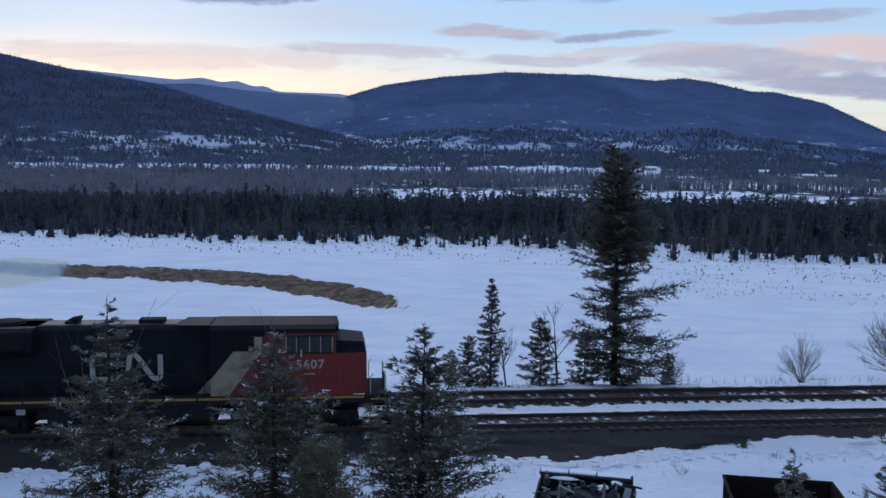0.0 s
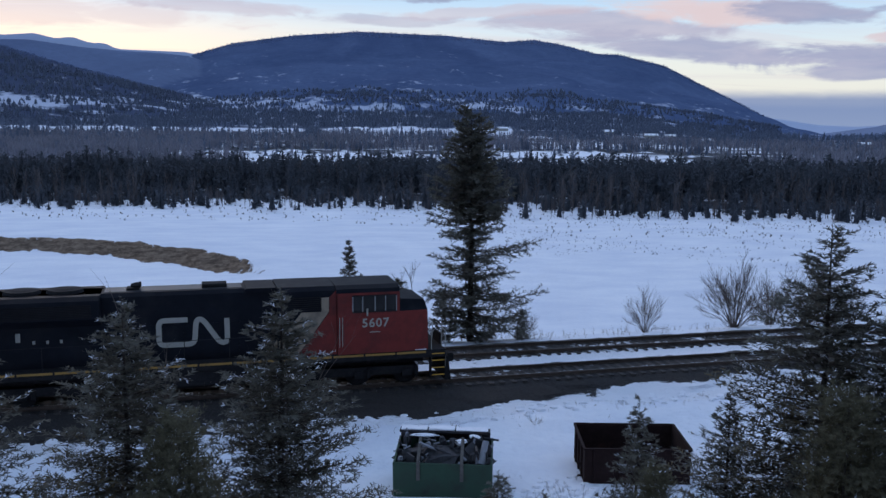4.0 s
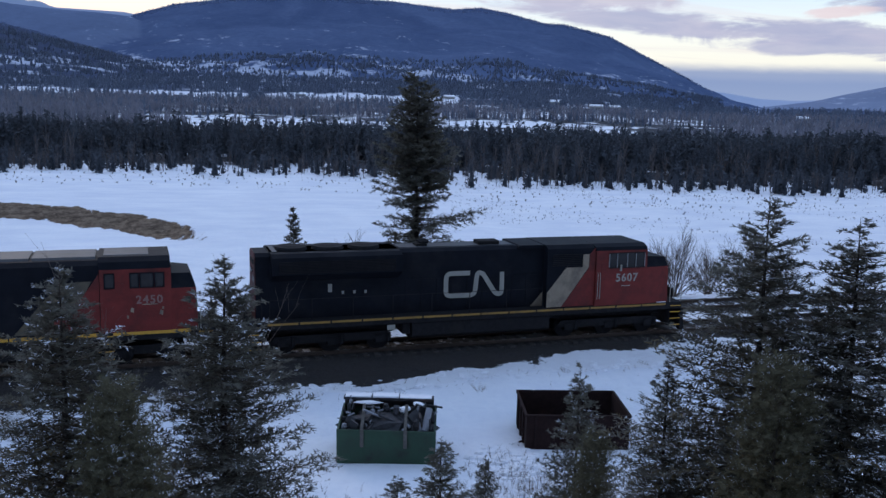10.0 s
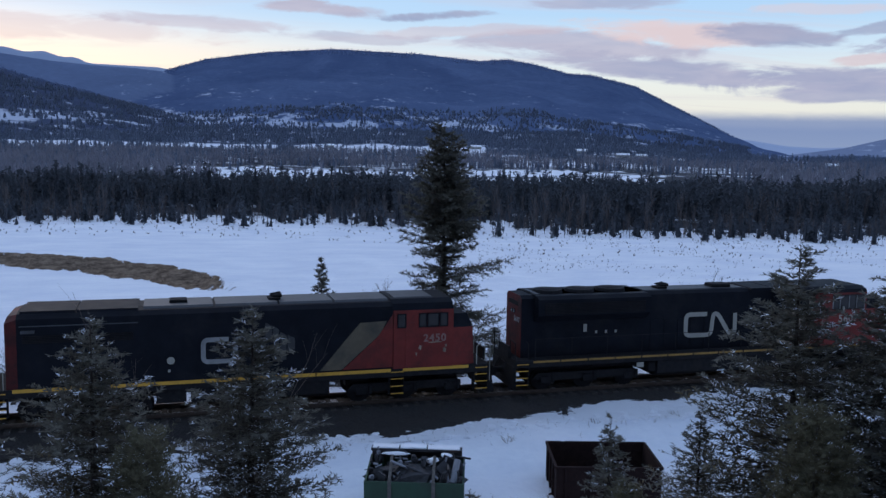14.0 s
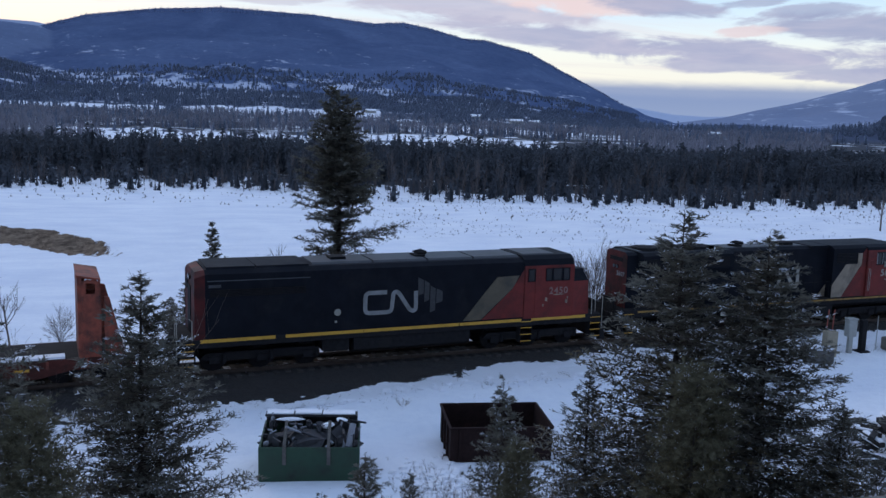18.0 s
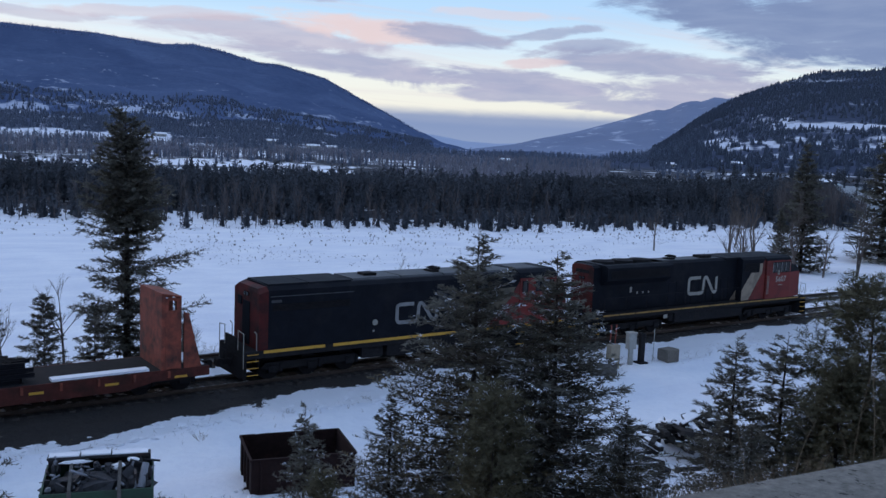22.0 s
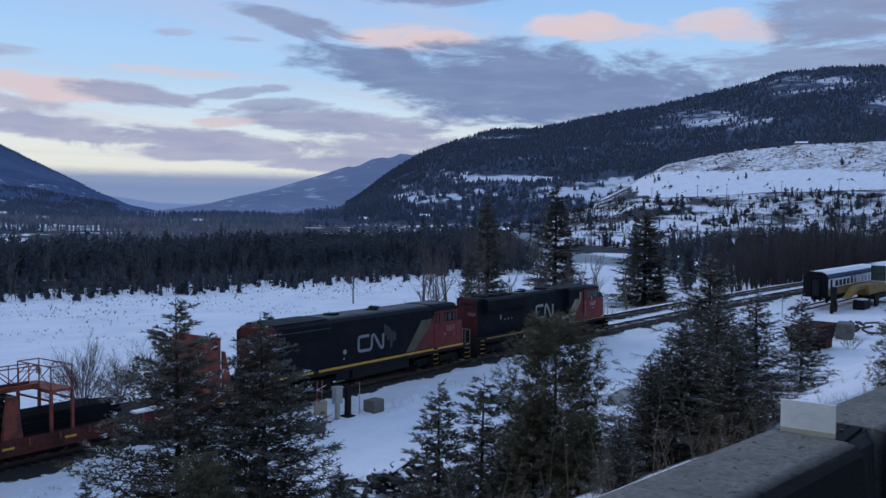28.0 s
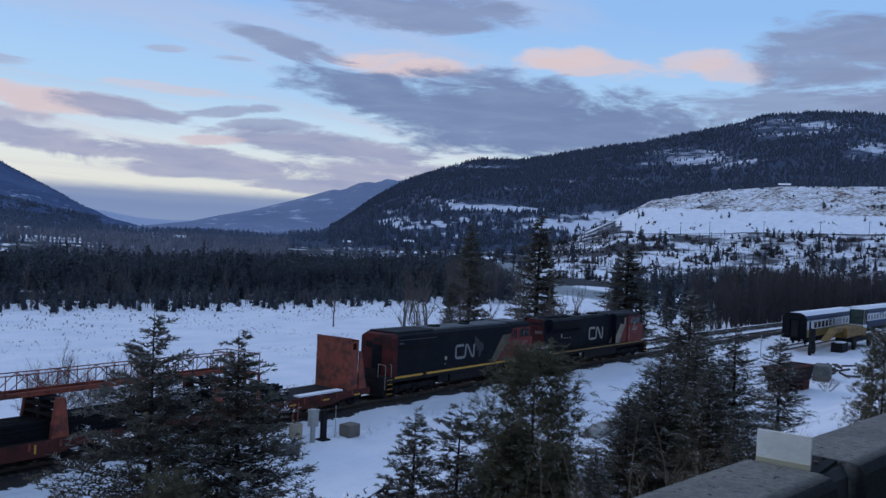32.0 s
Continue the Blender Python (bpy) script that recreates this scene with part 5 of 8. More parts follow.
        part("small_lettering", Shape().box(7.3, 7.9, *sorted((side * 1.522, side * 1.53)), 2.60, 2.64), LOCO_CREAM, L)
        for x, z, k in ((6.85, 2.35, 0.12), (7.95, 2.2, 0.13), (6.7, 2.1, 0.08), (8.05, 2.42, 0.07)):
            part("scraped_patch", Shape().prism([(x, z), (x + k, z - 0.05), (x + k * 1.2, z + k), (x + 0.3 * k, z + k * 1.4)], *sorted((side * 1.521, side * 1.526)), "y"), LOCO_CREAM, L, "scraped bare paint")
        part("side_door", Shape().box(6.3, 6.72, *sorted((side * 1.52, side * 1.535)), 1.6, 3.5), LOCO_RED, L)
    part("pilot_plow", Shape().prism([(10.1, 1.2), (10.25, 1.2), (10.4, 0.2), (10.1, 0.2)], -1.4, 1.4, "y"), UNDER_BLACK, L)
    part("rear_pilot", Shape().box(-10.15, -10.03, -1.4, 1.4, 0.25, 1.2), UNDER_BLACK, L)
    for x, way in ((9.75, 1), (5.92, 0), (-9.72, -1)):
        steps(L, x)
        if way:
            end_rails(L, x + way * 0.42, way, LOCO_WHITE)
    return L


def walkway(owner, x0, x1):
    """Red truss footbridge along the middle of the load: two girders, posts, diagonals, top rails."""
    g = part("walkway", Shape().box(x0, x1, -0.42, 0.42, 3.04, 3.08), RUST_RED, owner, "rust-red truss footbridge over the load")
    for y in (-0.42, 0.42):
        part("girder", Shape().box(x0, x1, y - 0.04, y + 0.04, 2.98, 3.20), RUST_RED, g)
        part("top_rail", Shape().tube((x0, y, 4.0), (x1, y, 4.0), 0.03), RUST_RED, g)
        n = max(2, round((x1 - x0) / 1.0))
        for i in range(n + 1):
            x = x0 + (x1 - x0) * i / n
            part("post", Shape().tube((x, y, 3.2), (x, y, 4.0), 0.026), RUST_RED, g)
            if i < n:
                a, b = (3.2, 4.0) if i % 2 else (4.0, 3.2)
                part("diagonal", Shape().tube((x, y, a), (x + (x1 - x0) / n, y, b), 0.022), RUST_RED, g)
    return g


def platform(owner, x0, x1):
    """Full-width landing on legs at the end of the footbridge."""
    p = part("landing", Shape().box(x0, x1, -1.4, 1.4, 2.86, 2.98), RUST_RED, owner, "rust-red landing on legs")
    for x in (x0, x1):
        for y in (-1.36, 1.36):
            part("leg", Shape().box(x - 0.06, x + 0.06, y - 0.06, y + 0.06, 1.1, 2.9), RUST_RED, p)
            part("corner_post", Shape().tube((x, y, 2.98), (x, y, 4.0), 0.03), RUST_RED, p)
        part("rung", Shape().box(x - 0.05, x + 0.05, -1.36, 1.36, 2.45, 2.52), RUST_RED, p)
        part("end_rail", Shape().tube((x, -1.36, 4.0), (x, 1.36, 4.0), 0.03).tube((x, -1.36, 3.0), (x, 0, 4.0), 0.02).tube((x, 1.36, 3.0), (x, 0, 4.0), 0.02), RUST_RED, p)
    for y in (-1.36, 1.36):
        part("side_rail", Shape().tube((x0, y, 4.0), (x1, y, 4.0), 0.03).tube((x0, y, 3.5), (x1, y, 3.5), 0.02), RUST_RED, p)
    part("sign_plate", Shape().box(x0 + 0.2, x0 + 0.24, -0.2, 0.2, 3.55, 3.85), CABINET_GREY, p)
    return p


def flat_deck(owner, x0, x1, upright=False):
    """Fish-bellied deck with stake pockets and yellow reflectors."""
    side = [(x0, 1.12), (x1, 1.12), (x1, 0.72), (x1 - 2.4, 0.68), (x1 - 3.6, 0.42), (x0 + 3.6, 0.42), (x0 + 2.4, 0.68), (x0, 0.72)]
    for y in (-1.47, 1.39):
        part("side_sill", Shape().prism(side, y, y + 0.08, "y"), RUST_DARK, owner, "rust-red side sill with dirt streaks")
    part("deck", Shape().box(x0, x1, -1.39, 1.39, 1.0, 1.12), UNDER_BLACK, owner)
    part("centre_sill", Shape().box(x0 + 0.3, x1 - 0.3, -0.35, 0.35, 0.6, 1.0), UNDER_BLACK, owner)
    n = round((x1 - x0) / 1.6)
    for i in range(n):
        x = x0 + 0.8 + i * (x1 - x0 - 1.2) / n
        part("stake_pocket", Shape().box(x, x + 0.1, -1.53, -1.47, 0.78, 1.08), RUST_RED, owner)
        part("stake_pocket", Shape().box(x, x + 0.1, 1.47, 1.53, 0.78, 1.08), RUST_RED, owner)
        if i % 2 == 0:
            for s in (-1, 1):
                part("reflector_strip", Shape().box(x + 0.3, x + (0.4 if upright else 0.85), *sorted((s * 1.472, s * 1.482)), 0.62 if upright else 0.74, 1.02 if upright else 0.84), LOCO_YELLOW, owner, "yellow reflector strip")
    for x in (x0 + 1.9, x1 - 1.9):
        truck(owner, x, 2, 1.75)
    coupler(owner, x0 - 0.55, -1)
    coupler(owner, x1 + 0.55, 1)


def rail_load(owner, x0, x1, seed):
    """Layers of long dark rails lying along the deck."""
    rng = random.Random(seed)
    for layer in range(4):
        z = 1.14 + layer * 0.2
        for i in range(11 - layer):
            y = -1.12 + i * 0.21 + layer * 0.1
            e0, e1 = rng.uniform(0, 1.1), rng.uniform(0, 1.1)
            part("steel_rail", Shape().prism([(y - 0.07, z), (y + 0.07, z), (y + 0.015, z + 0.03), (y + 0.035, z + 0.17), (y - 0.035, z + 0.17), (y - 0.015, z + 0.03)], x0 + e0, x1 - e1, "x"), RAIL_DARK, owner)


def rack(owner, x, tall=2.95):
    """Stepped rack that carries the rails in tiers."""
    for y in (-1.25, 1.25):
        part("rack_post", Shape().prism([(x - 0.45, 1.12), (x + 0.45, 1.12), (x + 0.2, tall), (x - 0.2, tall)], y - 0.12, y + 0.12, "y"), RUST_RED if y < 0 else RUST_DARK, owner, "tapered rust-red rack post")
    part("rack_middle", Shape().prism([(x - 0.4, 1.12), (x + 0.4, 1.12), (x + 0.2, tall), (x - 0.2, tall)], -0.1, 0.1, "y"), UNDER_BLACK, owner)
    for k in range(5):
        z = 1.3 + k * (tall - 1.45) / 4
        part("rack_tier", Shape().box(x - 0.3, x + 0.3, -1.1, 1.1, z, z + 0.13), UNDER_BLACK, owner)


def bulkhead_car():
    L = thing("flat_car", "rust-red bulkhead flat car loaded with long dark rails", "flat car", "rail flat cars")
    flat_deck(L, -7.75, 9.35)
    # bulkhead at the front: boxed plate with sloping braces
    part("bulkhead", Shape().box(7.25, 7.42, -1.42, 1.42, 1.1, 4.36, 0), RUST_RED, L, "tall rust-red bulkhead with dents and streaks")
    for y in (-1.42, -0.5, 0.42, 1.34):
        part("bulkhead_rib", Shape().box(7.425, 8.045, y, y + 0.08, 1.13, 3.66).box(7.425, 7.56, y, y + 0.08, 3.661, 4.2).box(7.9, 8.045, y, y + 0.08, 3.661, 4.15).prism([(7.561, 4.1), (7.899, 4.05), (7.899, 4.19), (7.561, 4.24)], y, y + 0.08, "y"), RUST_RED, L)
    part("bulkhead_cap", Shape().prism([(7.22, 4.34), (8.1, 4.2), (8.1, 4.26), (7.22, 4.42)], -1.45, 1.45, "y"), RUST_RED, L)
    part("bulkhead_front", Shape().box(8.05, 8.10, -1.42, -0.75, 1.1, 4.2).box(8.05, 8.10, 0.75, 1.42, 1.1, 4.2).box(8.05, 8.10, -0.75, 0.75, 1.1, 3.2), RUST_RED, L)
    for y in (-1.44, 1.34):
        part("brace", Shape().prism([(8.22, 1.1), (9.0, 1.1), (8.42, 3.5), (8.22, 3.55)], y, y + 0.1, "y"), RUST_RED, L, "sloping red brace plate")
    part("deck_plank", Shape().box(2.9, 6.75, -1.40, -0.9, 1.14, 1.24), SNOW, L, "snow-covered plank along the deck edge")
    part("deck_snow", Shape().box(8.5, 9.2, -1.2, 1.2, 1.122, 1.17), SNOW, L)
    rail_load(L, -8.4, 2.4, 11)
    platform(L, -1.45, -0.42)
    walkway(L, -7.2, -1.45)
    part("end_ladder", Shape().box(-7.8, -7.7, -1.5, -0.9, 0.5, 0.6).box(-7.8, -7.7, -1.5, -0.9, 1.5, 1.6).tube((-7.75, -1.45, 0.5), (-7.75, -1.45, 1.6), 0.03).tube((-7.75, -0.95, 0.5), (-7.75, -0.95, 1.6), 0.03), LOCO_YELLOW, L, "yellow end ladder")
    rack(L, -3.2)
    return L


def rack_car():
    L = thing("flat_car", "rust-red rack flat car under a truss walkway, carrying rails", "flat car", "rail flat cars")
    flat_deck(L, -9.6, 11.2, True)
    rail_load(L, -9.4, 12.6, 12)
    walkway(L, -9.6, 12.9)
    rack(L, 7.9)
    rack(L, -2.5)
    return L


CABINET_GREY = surface("grey_plate", (0.35, 0.33, 0.32), 0.6, spread=0.1)
RAIL_DARK = surface("dark_new_rail", (0.013, 0.013, 0.016), 0.7, 0.15, spread=0.3, grain=8, spec=0.1)
WHEELS = []
TRAIN = []
for make, back in ((locomotive_narrow, 9.55), (locomotive_cowl, 31.30), (bulkhead_car, 52.4), (rack_car, 72.85)):
    WHEELS_FROM = len(WHEELS)
    car = make()
    TRAIN.append((car, back, WHEELS[WHEELS_FROM:]))

# ---- along the service road ----
GREEN = surface("green_bin_paint", (0.022, 0.062, 0.034), 0.6, spread=0.25, grain=3, stain=(0.02, 0.03, 0.02), stain_at=(0.45, 0.7), stain_scale=1.5)
SCRAP = surface("scrap_steel", (0.05, 0.05, 0.055), 0.6, 0.4, spread=0.5, grain=5, stain=(0.10, 0.06, 0.045))
PALE_SCRAP = surface("pale_scrap", (0.26, 0.27, 0.30), 0.6, spread=0.3, grain=5)
OLD_WOOD = surface("grey_old_wood", (0.11, 0.10, 0.09), 0.9, spread=0.35, grain=9)
CABINET = surface("pale_cabinet_paint", (0.36, 0.36, 0.33), 0.6, spread=0.15, grain=6, stain=(0.25, 0.24, 0.21))
POST_RED = surface("faded_red_marker", (0.26, 0.07, 0.05), 0.7, spread=0.2)


def scrap_bin():
    p0, p1 = Vector((2.78, 28.71)), Vector((5.98, 27.99))
    turn = math.degrees(math.atan2(p1.y - p0.y, p1.x - p0.x))
    z = ground_z(4.5, 29.2) - 0.03
    b = thing("scrap_bin", "green steel scrap bin heaped with metal parts and snow", "scrap bin", m=pose(2.78, 28.71, z, 0, 0, turn))
    w, d, h = 3.28, 1.9, 1.17
    part("front_wall", Shape().prism([(0.0, 0), (0.06, 0), (-0.02, h), (-0.10, h)], 0, w, "x"), GREEN, b, "dented green front wall")
    part("back_wall", Shape().box(0, w, d, d + 0.06, 0, h + 0.25), GREEN, b)
    for x in (0, w - 0.06):
        part("end_wall", Shape().prism([(0.06, 0), (d, 0), (d, h + 0.25), (-0.02, h)], x, x + 0.06, "x"), GREEN, b)
    part("floor_plate", Shape().box(0.06, w - 0.06, 0.06, d, 0.02, 0.08), SCRAP, b)
    part("top_rim", Shape().tube((0, -0.06, h), (w, -0.06, h), 0.04), GREEN, b)
    for x in (0.78, 2.22):
        part("strap", Shape().box(x, x + 0.12, -0.13, -0.09, h - 0.55, h + 0.06).prism([(-0.13, h), (-0.05, h + 0.1), (0.9, h + 0.62), (0.9, h + 0.52)], x, x + 0.1, "x"), OLD_WOOD, b, "weathered strap across the load")
    part("rack_frame", Shape().box(0.05, w - 0.1, d - 0.05, d, h + 0.2, h + 0.60).box(0.05, w - 0.1, d - 0.45, d - 0.05, h + 0.55, h + 0.62), SCRAP, b, "dark rack frame at the back")
    part("rack_snow", Shape().box(0.1, 1.0, d - 0.42, d - 0.02, h + 0.62, h + 0.67, 0.02).box(1.06, 1.95, d - 0.42, d - 0.02, h + 0.62, h + 0.69, 0.02).box(2.0, 3.1, d - 0.42, d - 0.02, h + 0.62, h + 0.66, 0.02), SNOW, b, "slabs of snow along the rack")
    rng = random.Random(3)
    for i in range(58):
        x, y = rng.uniform(0.1, w - 0.1), rng.uniform(0.05, d - 0.35)
        zz = h - 0.15 + 0.35 * y + rng.uniform(-0.1, 0.18)
        if i % 3 == 0:
            p = Vector((x, y, zz))
            q = p + Vector((rng.uniform(-0.8, 0.8), rng.uniform(-0.25, 0.25), rng.uniform(-0.1, 0.35)))
            q.x = min(max(q.x, -0.12), w + 0.2)
            part("scrap_bar", Shape().tube(p, q, rng.uniform(0.02, 0.05), n=6), PALE_SCRAP if i % 2 else SCRAP, b)
        elif i % 3 == 1:
            part("scrap_casting", Shape().lump(x, y, zz, rng.uniform(0.07, 0.14), rng.uniform(0.07, 0.14), rng.uniform(0.12, 0.28), i), PALE_SCRAP if i % 4 == 1 else SCRAP, b)
        else:
            s = rng.uniform(0.08, 0.22)
            part("scrap_plate", Shape().box(-s, s, -0.03, 0.03, -s * 0.9, s * 0.9).moved(pose(x, y, zz, rng.uniform(-50, 50), rng.uniform(-40, 40), rng.uniform(0, 180))), SCRAP if i % 4 else PALE_SCRAP, b)
    part("load_snow", Shape().lump(2.2, 1.0, h + 0.42, 0.24, 0.2, 0.1, 5).lump(0.9, 1.35, h + 0.5, 0.5, 0.14, 0.06, 6).lump(2.65, 1.3, h + 0.5, 0.22, 0.2, 0.07, 7), SNOW, b, "lumps of snow on the load")
    part("big_pipe", Shape().tube((2.9, 0.3, h - 0.1), (3.05, 0.75, h + 0.55), 0.13, 0.11, 10), PALE_SCRAP, b)
    part("scrap_mound", Shape().lump(w / 2, d / 2, h - 0.2, w * 0.5, d * 0.46, 0.5, 9, 14), SCRAP, b, "dark heap of metal")


scrap_bin()


def steel_box():
    z = ground_z(11.3, 30) - 0.03
    b = thing("steel_bin", "open-topped rusty brown steel bin standing in snow", "steel bin", m=pose(9.42, 28.9, z, 0, 0, -9.5))
    w, d, h = 3.65, 2.7, 1.26
    part("front_wall", Shape().box(0, w, 0, 0.06, 0.1, h), RUST_BROWN, b)
    part("back_wall", Shape().box(0, w, d - 0.06, d, 0.1, h + 0.02), RUST_BROWN, b)
    for x in (0, w - 0.06):
        part("end_wall", Shape().box(x, x + 0.06, 0.06, d - 0.06, 0.1, h), RUST_BROWN, b)
    part("floor_plate", Shape().box(0, w, 0, d, 0.0, 0.1), RUST_BROWN, b)
    rim = Shape().box(-0.04, w + 0.04, -0.05, 0.03, h, h + 0.07).box(-0.04, w + 0.04, d - 0.03, d + 0.05, h, h + 0.07).box(-0.05, 0.03, 0.03, d - 0.03, h, h + 0.07).box(w - 0.03, w + 0.05, 0.03, d - 0.03, h, h + 0.07)
    part("rim", rim, RUST_BROWN, b)
    for x in (0.3, 1.2, 2.1, 3.0):
        part("rib", Shape().box(x, x + 0.09, -0.07, 0.0, 0.1, h), RUST_BROWN, b)
    for y in (0.5, 1.2, 1.9):
        part("rib", Shape().box(-0.07, 0.0, y, y + 0.09, 0.1, h), RUST_BROWN, b)
    part("rim_snow", Shape().box(0.55, 0.68, d - 0.03, d + 0.04, h + 0.07, h + 0.10), SNOW, b)
    part("rim_snow", Shape().box(2.55, 2.66, d - 0.03, d + 0.04, h + 0.07, h + 0.10), SNOW, b)
    for zz in (0.3, 0.75):
        part("hook", Shape().tube((-0.07, 0.15, zz), (-0.22, 0.1, zz), 0.04), RUST_BROWN, b)


steel_box()

# signal equipment beside the line
def at_ground(x, y, turn=0.0):
    return pose(x, y, ground_z(x, y) - 0.04, 0, 0, turn)


cab = thing("signal_cabinet", "pale grey signal cabinet on a post in the snow", "signal cabinet", m=at_ground(34.2, 38.0, -5))
part("cabinet", Shape().box(-0.25, 0.25, -0.2, 0.2, 0.95, 1.85, 0.03), CABINET, cab)
part("post", Shape().box(-0.1, 0.12, -0.1, 0.1, 0, 0.95), CABINET, cab)
part("cap", Shape().box(-0.28, 0.28, -0.23, 0.23, 1.85, 1.90), CABINET, cab)
part("door_seam", Shape().box(-0.2, 0.2, -0.218, -0.202, 1.02, 1.78), CABINET, cab)
post = thing("dark_post", "stout dark post beside the signal cabinet", "post", m=at_ground(35.1, 38.1))
part("shaft", Shape().box(-0.16, 0.16, -0.14, 0.14, 0, 1.75, 0.03), UNDER_BLACK, post)
part("foot", Shape().box(-0.3, 0.3, -0.3, 0.3, 0.0, 0.12), UNDER_BLACK, post)
block = solo("concrete_block", Shape().box(-0.50, 0.44, -0.4, 0.4, 0, 0.76, 0.05), surface("tan_concrete", (0.17, 0.15, 0.125), 0.9, spread=0.3, grain=8, stain=(0.12, 0.1, 0.08)), "square tan concrete block in the snow", "concrete block", m=at_ground(37.2, 38.1, 6))
thin = thing("white_stake", "thin white marker stake", "stake", m=at_ground(36.2, 38.3))
part("shaft", Shape().tube((0, 0, 0), (0, 0, 1.9), 0.025), CABINET, thin)
box2 = thing("relay_box", "tan relay box with red marker rods", "relay box", m=at_ground(32.6, 37.6, -8))
part("body", Shape().box(-0.3, 0.3, -0.25, 0.25, 0, 1.35, 0.03), surface("tan_box", (0.34, 0.29, 0.21), 0.7, spread=0.2, grain=5), box2)
for x in (-0.1, 0.22):
    part("marker_rod", Shape().tube((x, 0.3, 0), (x + 0.1, 0.3, 2.4), 0.035), POST_RED, box2, "faded red marker rod")
low = solo("concrete_block", Shape().box(-0.7, 0.7, -0.4, 0.4, 0, 0.7, 0.06), CONCRETE, "low grey concrete block topped with snow", "concrete block", m=at_ground(31.3, 36.9, -20))
solo("snow_cap", Shape().lump(0, 0, 0.0, 0.7, 0.4, 0.14, 3, 10), SNOW, "cap of snow on a concrete block", "snow", m=pose(31.3, 36.9, ground_z(31.3, 36.9) + 0.68, 0, 0, -20))
solo("concrete_slab", Shape().box(-1.6, 1.6, -0.5, 0.5, 0, 0.6, 0.08), surface("pale_slab", (0.30, 0.29, 0.27), 0.9, spread=0.2, grain=4), "long pale concrete slab half under snow", "concrete slab", m=at_ground(51.5, 29.7, 12))

# heap of old ties
heap = thing("tie_heap", "heap of dark old ties dusted with snow", "timber heap", m=at_ground(27.3, 26.0))
OLD_TIE = surface("creosoted_timber", (0.022, 0.019, 0.018), 0.9, spread=0.4, grain=9)
rng = random.Random(14)
for i in range(95):
    x, y = rng.gauss(-0.2, 1.35), rng.gauss(0, 1.0)
    z = max(0.1, 1.6 - 0.4 * math.hypot(x * 0.7, y)) * rng.uniform(0.25, 1.0)
    m = pose(x, y, z, rng.uniform(-25, 25), rng.uniform(-25, 25), rng.uniform(0, 180))
    ln = rng.uniform(0.35, 0.8)
    part("old_tie", Shape().box(-ln, ln, -0.11, 0.11, -0.09, 0.09, 0.012), OLD_TIE, heap, at=m)
    if i % 2 == 0:
        part("tie_snow", Shape().box(-ln * 0.9, ln * 0.85, -0.11, 0.11, 0.092, 0.15, 0.015), SNOW, heap, at=m)

# ---- the siding ----
COACH_WHITE = surface("coach_white", (0.60, 0.62, 0.64), 0.5, spread=0.12, grain=3, stain=(0.36, 0.36, 0.36))
COACH_BLUE = surface("coach_blue", (0.020, 0.034, 0.075), 0.6, spread=0.2, grain=3, spec=0.15)
COACH_YELLOW = surface("coach_yellow", (0.24, 0.16, 0.045), 0.55, spread=0.2, grain=3, stain=(0.2, 0.12, 0.05))
COACH_DARK = surface("coach_dark_end", (0.012, 0.0125, 0.015), 0.8, spread=0.3, spec=0.08)


